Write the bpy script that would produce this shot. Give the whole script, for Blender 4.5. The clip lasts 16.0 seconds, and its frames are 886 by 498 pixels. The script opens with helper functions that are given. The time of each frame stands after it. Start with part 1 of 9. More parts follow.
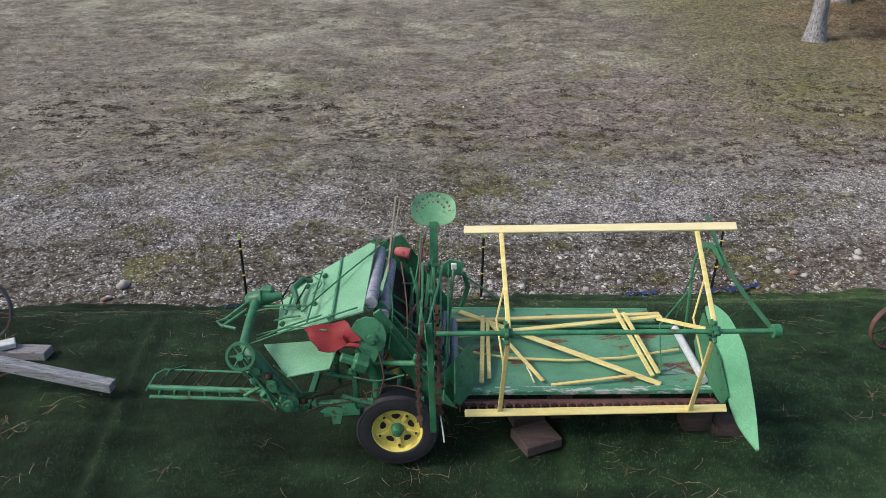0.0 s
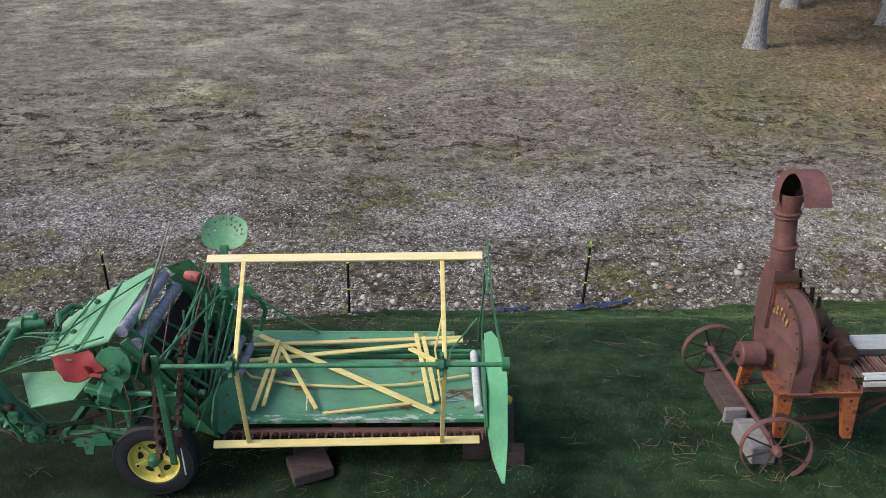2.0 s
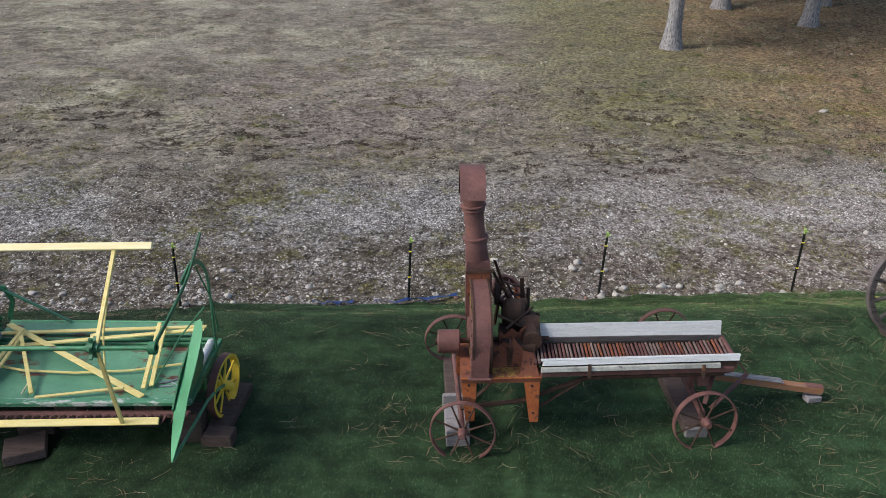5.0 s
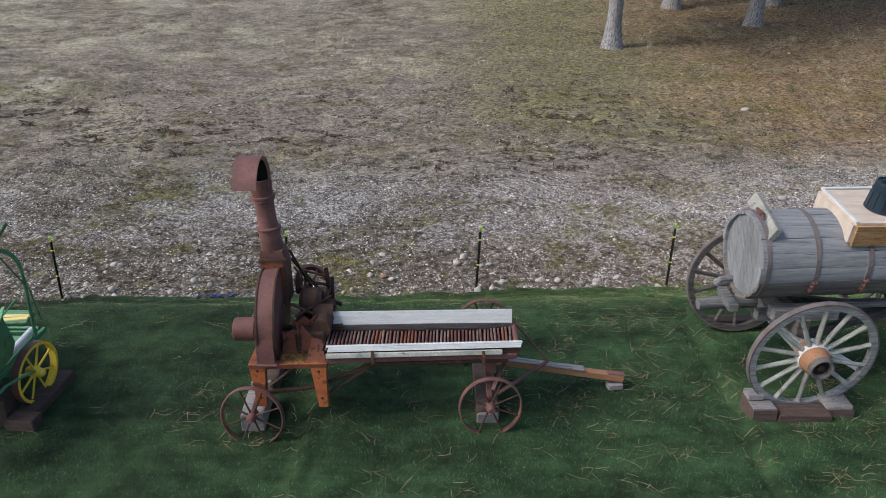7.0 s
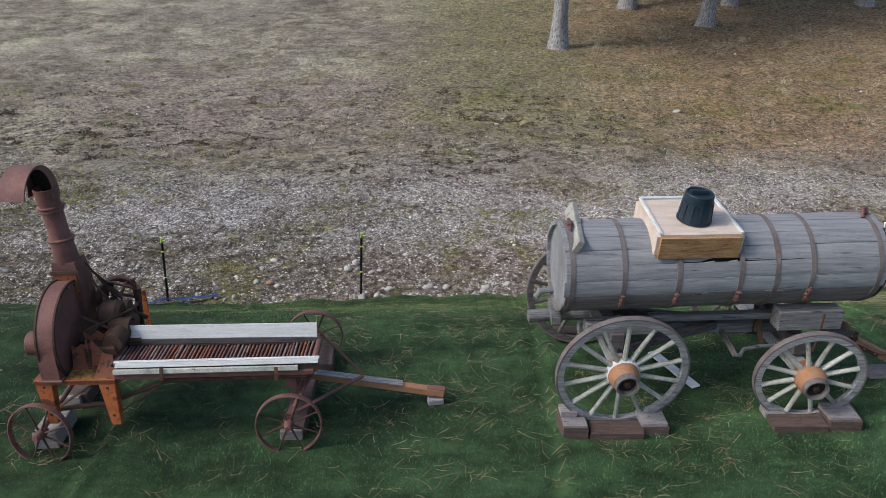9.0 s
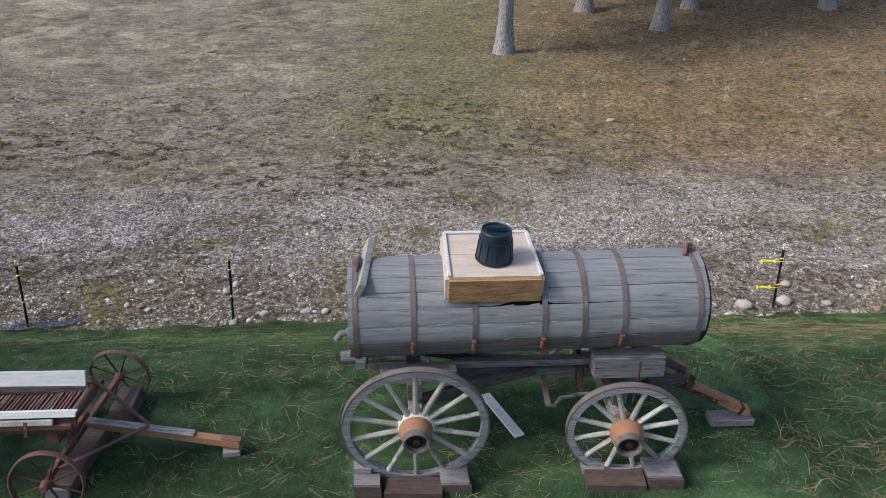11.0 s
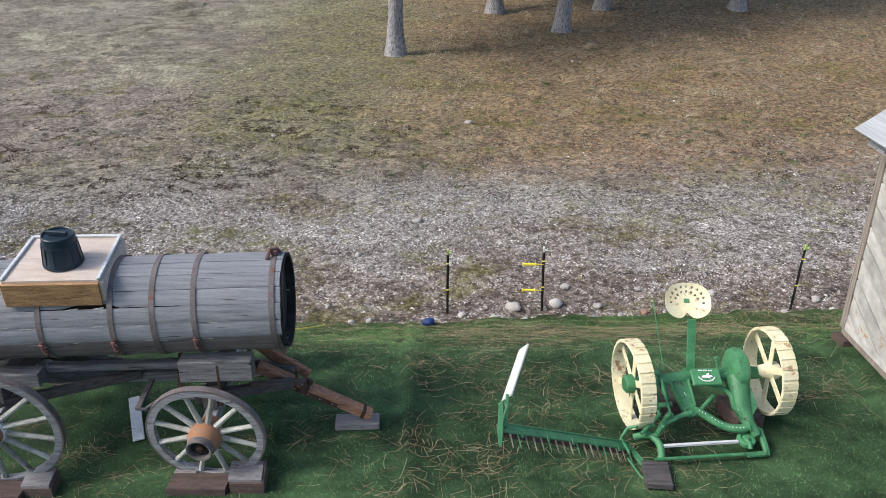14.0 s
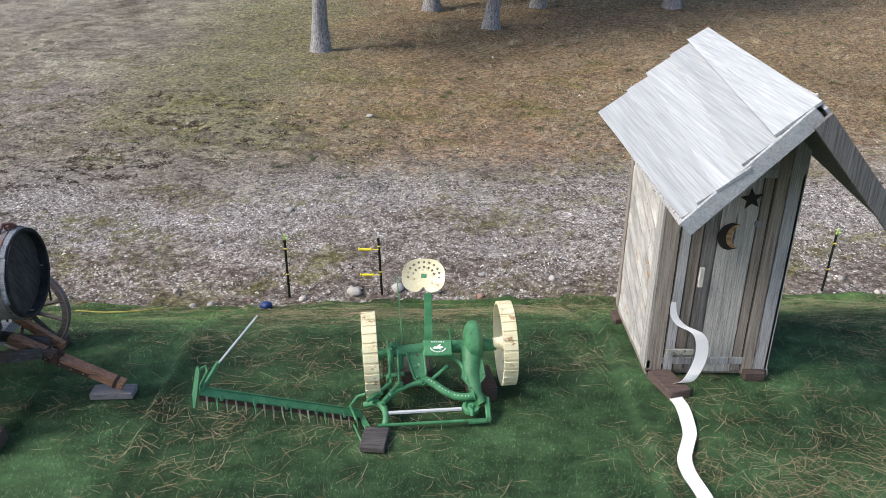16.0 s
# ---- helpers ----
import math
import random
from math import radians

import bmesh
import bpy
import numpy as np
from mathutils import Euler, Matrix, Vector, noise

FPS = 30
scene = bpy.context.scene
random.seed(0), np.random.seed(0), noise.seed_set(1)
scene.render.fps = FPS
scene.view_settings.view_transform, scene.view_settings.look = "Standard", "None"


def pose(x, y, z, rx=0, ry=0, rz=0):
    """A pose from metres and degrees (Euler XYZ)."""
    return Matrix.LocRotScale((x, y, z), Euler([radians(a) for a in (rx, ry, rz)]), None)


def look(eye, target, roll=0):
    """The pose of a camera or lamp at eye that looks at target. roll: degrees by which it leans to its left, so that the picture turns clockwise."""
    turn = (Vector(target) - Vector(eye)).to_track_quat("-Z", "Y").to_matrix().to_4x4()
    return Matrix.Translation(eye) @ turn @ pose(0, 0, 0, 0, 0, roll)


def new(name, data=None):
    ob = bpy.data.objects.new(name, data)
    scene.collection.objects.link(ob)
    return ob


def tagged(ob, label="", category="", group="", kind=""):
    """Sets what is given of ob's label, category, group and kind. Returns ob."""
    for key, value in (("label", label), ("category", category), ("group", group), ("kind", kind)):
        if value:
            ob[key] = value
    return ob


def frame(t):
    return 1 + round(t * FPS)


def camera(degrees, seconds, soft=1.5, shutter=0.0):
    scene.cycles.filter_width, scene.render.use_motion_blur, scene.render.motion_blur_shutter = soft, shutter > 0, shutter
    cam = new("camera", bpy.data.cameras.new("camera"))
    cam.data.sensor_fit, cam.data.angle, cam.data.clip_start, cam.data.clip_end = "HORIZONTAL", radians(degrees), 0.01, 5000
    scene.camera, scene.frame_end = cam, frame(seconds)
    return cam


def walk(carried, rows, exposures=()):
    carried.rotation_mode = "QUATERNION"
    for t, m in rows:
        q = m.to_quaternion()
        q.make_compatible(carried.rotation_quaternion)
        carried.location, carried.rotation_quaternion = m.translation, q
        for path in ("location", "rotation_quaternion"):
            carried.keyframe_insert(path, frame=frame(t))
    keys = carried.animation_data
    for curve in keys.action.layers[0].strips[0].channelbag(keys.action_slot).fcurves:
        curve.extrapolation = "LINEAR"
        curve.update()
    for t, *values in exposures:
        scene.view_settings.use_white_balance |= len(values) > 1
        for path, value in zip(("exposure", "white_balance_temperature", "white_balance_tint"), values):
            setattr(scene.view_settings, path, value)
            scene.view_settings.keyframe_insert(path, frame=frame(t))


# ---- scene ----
cam = camera(60.6, 16.0, 0.6)
METRES, EYE, TILT, LEAN, TURN = 16.0, 4.1, -24.0, 0.0, 0.0
ROWS = [
    (0.0, 0.0, 0.0, 0.0, 0.0, 0.0, -0.0),
    (0.5, 0.0284, 0.0016, 0.0035, -0.01, 0.01, -0.02),
    (1.0, 0.0584, 0.0029, 0.0074, -0.02, 0.01, -0.06),
    (1.5, 0.0892, 0.0046, 0.011, -0.01, 0.02, -0.07),
    (2.0, 0.1203, 0.0057, 0.0137, -0.02, 0.03, -0.08),
    (2.5, 0.1499, 0.0061, 0.0144, -0.01, 0.03, -0.09),
    (3.0, 0.1783, 0.0052, 0.0148, 0.0, 0.05, -0.1),
    (3.5, 0.2055, 0.0031, 0.0151, -0.01, 0.04, -0.11),
    (4.0, 0.2306, -0.0022, 0.0136, -0.01, 0.06, -0.12),
    (6.5, 0.3663, -0.0237, 0.0047, -0.01, 0.05, -0.22),
    (7.0, 0.3974, -0.0246, 0.0039, -0.03, 0.06, -0.23),
    (7.5, 0.4271, -0.0237, 0.0039, -0.03, 0.06, -0.24),
    (8.0, 0.4556, -0.0231, 0.0049, -0.04, 0.04, -0.25),
    (8.5, 0.4827, -0.0198, 0.0068, -0.04, 0.01, -0.24),
    (9.0, 0.5075, -0.0108, 0.0115, -0.05, -0.02, -0.25),
    (11.5, 0.6517, 0.0334, 0.0369, -0.02, -0.08, -0.27),
    (12.0, 0.687, 0.0378, 0.0398, -0.0, -0.09, -0.29),
    (12.5, 0.7249, 0.0403, 0.0415, 0.02, -0.06, -0.26),
    (13.0, 0.7619, 0.0397, 0.0419, 0.03, -0.04, -0.29),
    (13.5, 0.7976, 0.0347, 0.04, 0.04, -0.04, -0.29),
    (14.0, 0.8325, 0.0266, 0.0358, 0.05, -0.02, -0.3),
    (14.5, 0.8678, 0.0207, 0.0325, 0.05, 0.01, -0.33),
    (15.0, 0.9077, 0.0152, 0.0293, 0.05, 0.02, -0.35),
    (15.5, 0.9457, 0.0106, 0.0255, 0.06, 0.03, -0.34),
    (16.0, 0.9809, 0.0068, 0.0229, 0.03, 0.02, -0.32),
]
EXPOSURES = [(0.0, 0.2), (4.0, 0.2), (9.0, 0.28), (12.5, 0.43), (14.5, 0.59), (16.0, 0.61)]
walk(cam, [(t, pose(0, 0, EYE, TILT, LEAN, TURN) @ pose(METRES * x, METRES * y, METRES * z, 90 + pitch, roll, yaw)) for t, x, y, z, yaw, pitch, roll in ROWS], EXPOSURES)

# ---- light: a high, thinly veiled sky, softer light from the west ----
world = bpy.data.worlds.new("sky")
scene.world = world
world.use_nodes = True
wn, wl = world.node_tree.nodes, world.node_tree.links
sky = wn.new("ShaderNodeTexSky")
sky.sky_type = "NISHITA"
sky.sun_disc = False
SUN_ELEV, SUN_AZ = 43.0, 252.0
sky.sun_elevation, sky.sun_rotation = radians(SUN_ELEV), radians(SUN_AZ)
sky.air_density, sky.dust_density, sky.ozone_density = 1.0, 3.0, 1.0
bg = wn["Background"]
bg.inputs["Strength"].default_value = 0.145
wl.new(sky.outputs["Color"], bg.inputs["Color"])
sun = new("sun", bpy.data.lights.new("sun", "SUN"))
sun.data.energy, sun.data.angle, sun.data.color = 1.85, radians(16), (1.0, 0.96, 0.9)
sun_way = Vector((math.sin(radians(SUN_AZ)) * math.cos(radians(SUN_ELEV)), math.cos(radians(SUN_AZ)) * math.cos(radians(SUN_ELEV)), math.sin(radians(SUN_ELEV))))
sun.matrix_world = look(sun_way * 60, (0, 0, 0))


# ---- materials ----
def mat(name, c1, c2, scale=4.0, rough=0.6, metal=0.0, bump=0.25, fine=90.0, wear=None, wear_amount=0.35, wear_scale=6.0, grain=None, vary=0.0, coords="Object", spec=0.4, turn=None):
    """Two tones at one scale, a fine relief, patches of wear in a third colour, grain drawn out along an axis, and a change from object to object."""
    m = bpy.data.materials.new(name)
    m.use_nodes = True
    n, l = m.node_tree.nodes, m.node_tree.links
    b = n["Principled BSDF"]
    tc = n.new("ShaderNodeTexCoord")
    info = n.new("ShaderNodeObjectInfo")
    mp = n.new("ShaderNodeMapping")
    if grain:
        mp.inputs["Scale"].default_value = grain
    if turn:
        mp.vector_type = "TEXTURE"
        mp.inputs["Scale"].default_value = [1 / g for g in grain]
        mp.inputs["Rotation"].default_value = turn
    shift = n.new("ShaderNodeVectorMath")
    shift.operation = "MULTIPLY_ADD"
    shift.inputs[1].default_value = (37, 17, 29)
    l.new(info.outputs["Random"], shift.inputs[0])
    l.new(tc.outputs[coords], shift.inputs[2])
    l.new((shift if vary else tc).outputs["Vector" if vary else coords], mp.inputs["Vector"])
    big = n.new("ShaderNodeTexNoise")
    big.inputs["Scale"].default_value, big.inputs["Detail"].default_value, big.inputs["Roughness"].default_value = scale, 6, 0.65
    l.new(mp.outputs["Vector"], big.inputs["Vector"])
    ramp = n.new("ShaderNodeValToRGB")
    ramp.color_ramp.elements[0].position, ramp.color_ramp.elements[1].position = 0.32, 0.68
    ramp.color_ramp.elements[0].color, ramp.color_ramp.elements[1].color = (*c1, 1), (*c2, 1)
    l.new(big.outputs["Fac"], ramp.inputs["Fac"])
    out = ramp.outputs["Color"]
    small = n.new("ShaderNodeTexNoise")
    small.inputs["Scale"].default_value, small.inputs["Detail"].default_value = fine, 4
    l.new(mp.outputs["Vector"], small.inputs["Vector"])
    if wear:
        w = n.new("ShaderNodeTexNoise")
        w.inputs["Scale"].default_value, w.inputs["Detail"].default_value, w.inputs["Roughness"].default_value = wear_scale, 9, 0.72
        l.new(mp.outputs["Vector"], w.inputs["Vector"])
        wr = n.new("ShaderNodeValToRGB")
        wr.color_ramp.elements[0].position, wr.color_ramp.elements[1].position = 0.72 - wear_amount * 0.4, 0.78 - wear_amount * 0.4
        l.new(w.outputs["Fac"], wr.inputs["Fac"])
        mx = n.new("ShaderNodeMixRGB")
        mx.inputs["Color2"].default_value = (*wear, 1)
        l.new(wr.outputs["Color"], mx.inputs["Fac"])
        l.new(out, mx.inputs["Color1"])
        out = mx.outputs["Color"]
    g = n.new("ShaderNodeMixRGB")
    g.blend_type = "OVERLAY"
    g.inputs["Fac"].default_value = 0.45
    l.new(out, g.inputs["Color1"])
    l.new(small.outputs["Fac"], g.inputs["Color2"])
    out = g.outputs["Color"]
    if vary:
        hsv = n.new("ShaderNodeHueSaturation")
        mr = n.new("ShaderNodeMapRange")
        mr.inputs["To Min"].default_value, mr.inputs["To Max"].default_value = 1 - vary, 1 + vary
        l.new(info.outputs["Random"], mr.inputs["Value"])
        l.new(mr.outputs["Result"], hsv.inputs["Value"])
        l.new(out, hsv.inputs["Color"])
        out = hsv.outputs["Color"]
    l.new(out, b.inputs["Base Color"])
    rr = n.new("ShaderNodeMapRange")
    rr.inputs["To Min"].default_value, rr.inputs["To Max"].default_value = max(rough - 0.15, 0.05), min(rough + 0.15, 1.0)
    l.new(big.outputs["Fac"], rr.inputs["Value"])
    l.new(rr.outputs["Result"], b.inputs["Roughness"])
    b.inputs["Metallic"].default_value = metal
    b.inputs["Specular IOR Level"].default_value = spec
    if bump:
        bp = n.new("ShaderNodeBump")
        bp.inputs["Strength"].default_value, bp.inputs["Distance"].default_value = bump, 0.006
        l.new(small.outputs["Fac"], bp.inputs["Height"])
        l.new(bp.outputs["Normal"], b.inputs["Normal"])
    return m


RUST = (0.16, 0.07, 0.04)
GREEN = mat("green_paint", (0.027, 0.135, 0.066), (0.066, 0.235, 0.12), 7, 0.42, wear=(0.075, 0.05, 0.032), wear_amount=0.36, wear_scale=13, bump=0.3, vary=0.2)
GREEN_PALE = mat("faded_green_paint", (0.16, 0.37, 0.21), (0.23, 0.47, 0.29), 3, 0.5, wear=(0.33, 0.42, 0.34), wear_amount=0.24, wear_scale=6, bump=0.15)
GREEN_DECK = mat("worn_green_deck_paint", (0.085, 0.245, 0.145), (0.15, 0.35, 0.22), 2.5, 0.5, wear=(0.15, 0.062, 0.04), wear_amount=0.44, wear_scale=3.4, grain=(0.8, 1.6, 1), bump=0.15)
GREEN_EDGE = mat("green_paint_worn_white", (0.05, 0.2, 0.11), (0.1, 0.3, 0.17), 5, 0.5, wear=(0.5, 0.53, 0.5), wear_amount=0.5, wear_scale=4.5, grain=(1, 3, 3), bump=0.15)
GREEN_SEAT = mat("dulled_green_seat_paint", (0.1, 0.27, 0.14), (0.16, 0.36, 0.2), 8, 0.5, wear=(0.06, 0.12, 0.06), wear_amount=0.35, wear_scale=14, bump=0.2)
GREEN_MOWER = mat("fresh_green_paint", (0.034, 0.152, 0.064), (0.078, 0.25, 0.118), 7, 0.5, wear=(0.05, 0.06, 0.04), wear_amount=0.3, wear_scale=10, bump=0.1, vary=0.14)
YELLOW = mat("yellow_paint", (0.7, 0.57, 0.18), (0.83, 0.72, 0.33), 4, 0.5, wear=(0.4, 0.32, 0.14), wear_amount=0.15, grain=(1, 6, 6), vary=0.06)
YELLOW_BRIGHT = mat("bright_yellow_paint", (0.72, 0.5, 0.04), (0.8, 0.6, 0.08), 5, 0.4, wear=(0.3, 0.2, 0.06), wear_amount=0.2)
CREAM = mat("pale_yellow_paint", (0.66, 0.6, 0.37), (0.8, 0.765, 0.57), 6, 0.55, wear=(0.36, 0.22, 0.11), wear_amount=0.38, wear_scale=9, bump=0.4)
RED = mat("red_paint", (0.22, 0.018, 0.022), (0.3, 0.035, 0.038), 6, 0.5, wear=(0.34, 0.1, 0.09), wear_amount=0.25)
RED_FADED = mat("faded_red_paint", (0.42, 0.09, 0.09), (0.52, 0.15, 0.15), 6, 0.55, wear=(0.3, 0.05, 0.05), wear_amount=0.3)
RUSTY = mat("rusted_steel", (0.09, 0.045, 0.042), (0.19, 0.09, 0.081), 5, 0.62, wear=(0.22, 0.09, 0.05), wear_amount=0.3, bump=0.4, vary=0.12, spec=0.35)
RUST_DARK = mat("dark_rusted_iron", (0.035, 0.024, 0.02), (0.09, 0.05, 0.035), 8, 0.75, wear=RUST, wear_amount=0.3, bump=0.4, vary=0.15, spec=0.25)
RUST_ORANGE = mat("orange_painted_rusted_steel", (0.3, 0.085, 0.032), (0.52, 0.165, 0.055), 9, 0.65, wear=(0.14, 0.055, 0.035), wear_amount=0.52, wear_scale=9, bump=0.3, spec=0.3)
RUST_RED = mat("red_rusted_plate", (0.13, 0.05, 0.035), (0.26, 0.095, 0.05), 7, 0.75, wear=(0.07, 0.035, 0.03), wear_amount=0.45, wear_scale=9, bump=0.4, spec=0.25)
GALV = mat("grey_weathered_roller", (0.2, 0.215, 0.265), (0.37, 0.385, 0.45), 5, 0.6, wear=(0.14, 0.14, 0.17), wear_amount=0.4, grain=(1, 4, 4))
RUBBER = mat("black_rubber", (0.012, 0.013, 0.016), (0.028, 0.03, 0.035), 5, 0.7, wear=(0.06, 0.06, 0.06), wear_amount=0.15, bump=0.3)
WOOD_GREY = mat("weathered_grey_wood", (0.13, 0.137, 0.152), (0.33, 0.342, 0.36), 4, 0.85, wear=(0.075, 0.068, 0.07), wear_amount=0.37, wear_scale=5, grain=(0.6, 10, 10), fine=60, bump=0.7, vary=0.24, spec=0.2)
WOOD_WHITE = mat("whitened_old_wood", (0.5, 0.525, 0.54), (0.68, 0.705, 0.72), 4, 0.85, wear=(0.2, 0.17, 0.14), wear_amount=0.2, grain=(0.8, 9, 9), fine=40, bump=0.4, vary=0.05, spec=0.2)
BOX_WOOD = mat("varnished_brown_board", (0.2, 0.1, 0.045), (0.48, 0.3, 0.15), 5, 0.6, wear=(0.1, 0.06, 0.035), wear_amount=0.36, grain=(0.8, 8, 8), fine=40, bump=0.4)
BOX_TOP = mat("plywood_lid", (0.48, 0.4, 0.34), (0.62, 0.54, 0.48), 4, 0.7, wear=(0.36, 0.3, 0.25), wear_amount=0.2, grain=(1, 5, 1), bump=0.2)
TIMBER = mat("brown_stained_timber", (0.06, 0.044, 0.041), (0.12, 0.088, 0.078), 5, 0.8, wear=(0.045, 0.035, 0.033), wear_amount=0.3, grain=(1, 7, 7), fine=40, bump=0.4, vary=0.2, spec=0.2)
TIMBER_END = mat("grey_weathered_block", (0.16, 0.15, 0.16), (0.3, 0.29, 0.3), 6, 0.85, wear=(0.09, 0.08, 0.08), wear_amount=0.35, grain=(1, 6, 6), fine=40, bump=0.5, vary=0.15, spec=0.2)
ORANGE_WOOD = mat("orange_painted_wood", (0.27, 0.13, 0.07), (0.4, 0.2, 0.1), 6, 0.7, wear=(0.2, 0.16, 0.15), wear_amount=0.45, grain=(1, 6, 6), bump=0.3)
PAPER = mat("white_paper_band", (0.8, 0.8, 0.8), (0.85, 0.85, 0.85), 3, 0.8, bump=0.1)
PLASTIC_DARK = mat("dark_blue_green_plastic", (0.01, 0.022, 0.036), (0.017, 0.034, 0.052), 4, 0.4, bump=0.05)
PLASTIC_YELLOW = mat("yellow_plastic", (0.8, 0.68, 0.03), (0.85, 0.75, 0.06), 4, 0.5, bump=0.05)
PLASTIC_LIME = mat("lime_plastic", (0.4, 0.6, 0.12), (0.5, 0.7, 0.2), 4, 0.5, bump=0.05)
PLASTIC_BLUE = mat("blue_tarp", (0.005, 0.024, 0.11), (0.012, 0.05, 0.19), 6, 0.5, bump=0.2)
POST_BLACK = mat("dark_green_post_paint", (0.008, 0.012, 0.01), (0.015, 0.02, 0.016), 6, 0.5, bump=0.1)
# near-black for dark wires, openings and hollows; the hollows' shade is in the colour
DARK = mat("dark_cavity", (0.012, 0.01, 0.009), (0.02, 0.017, 0.015), 6, 0.9, bump=0.1)
BARK = mat("grey_bark", (0.12, 0.118, 0.125), (0.42, 0.415, 0.43), 9, 0.95, wear=(0.07, 0.06, 0.06), wear_amount=0.42, wear_scale=11, grain=(2.6, 2.6, 0.7), fine=30, bump=1.0, spec=0.1)
NEEDLES = mat("pine_needles", (0.02, 0.045, 0.018), (0.05, 0.085, 0.035), 3, 0.8, bump=0.2, spec=0.2)
# near-black for the shaded inside of the binder's elevator
INNER_SHADE = mat("elevator_inner_shade", (0.014, 0.013, 0.012), (0.035, 0.031, 0.028), 9, 0.8, wear=(0.06, 0.05, 0.04), wear_amount=0.25, wear_scale=14, bump=0.4, spec=0.2)
WHEEL_YELLOW = mat("lemon_wheel_paint", (0.66, 0.55, 0.1), (0.8, 0.71, 0.22), 6, 0.5, wear=(0.32, 0.24, 0.08), wear_amount=0.3, wear_scale=13, bump=0.15)
STONE = mat("pale_stone", (0.3, 0.28, 0.26), (0.54, 0.52, 0.49), 7, 0.85, wear=(0.2, 0.17, 0.14), wear_amount=0.3, bump=0.4, vary=0.25, spec=0.25)
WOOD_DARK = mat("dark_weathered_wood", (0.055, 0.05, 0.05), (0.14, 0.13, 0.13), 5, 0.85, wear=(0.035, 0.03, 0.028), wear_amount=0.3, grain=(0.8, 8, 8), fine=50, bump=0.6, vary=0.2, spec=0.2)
HUB_IRON = mat("greyed_hub_iron", (0.08, 0.073, 0.075), (0.18, 0.165, 0.168), 9, 0.7, wear=(0.2, 0.15, 0.13), wear_amount=0.25, wear_scale=12, bump=0.4, spec=0.3)
HOOP = mat("dusty_iron_hoop", (0.1, 0.085, 0.085), (0.18, 0.16, 0.165), 7, 0.75, wear=(0.16, 0.08, 0.06), wear_amount=0.35, wear_scale=8, bump=0.4, spec=0.3)
SPOKE_WOOD = mat("whitened_spoke_wood", (0.23, 0.24, 0.225), (0.46, 0.465, 0.43), 5, 0.85, wear=(0.13, 0.12, 0.115), wear_amount=0.32, wear_scale=7, fine=60, bump=0.5, vary=0.25, spec=0.2)
GREEN_LEAF = mat("mid_green_sheet_paint", (0.08, 0.3, 0.15), (0.14, 0.4, 0.22), 3, 0.45, wear=(0.4, 0.45, 0.4), wear_amount=0.1, wear_scale=7, bump=0.1)
YELLOW_PALE = mat("paler_yellow_paint", (0.78, 0.68, 0.34), (0.86, 0.79, 0.5), 4, 0.55, wear=(0.5, 0.42, 0.2), wear_amount=0.1, grain=(1, 6, 6))
GUARD_IRON = mat("greyed_guard_iron", (0.12, 0.11, 0.085), (0.26, 0.25, 0.19), 8, 0.7, wear=(0.1, 0.05, 0.03), wear_amount=0.35, bump=0.3, vary=0.25)
WHITE_PAINT = mat("white_lettering", (0.75, 0.76, 0.74), (0.82, 0.82, 0.8), 5, 0.6, bump=0.05)


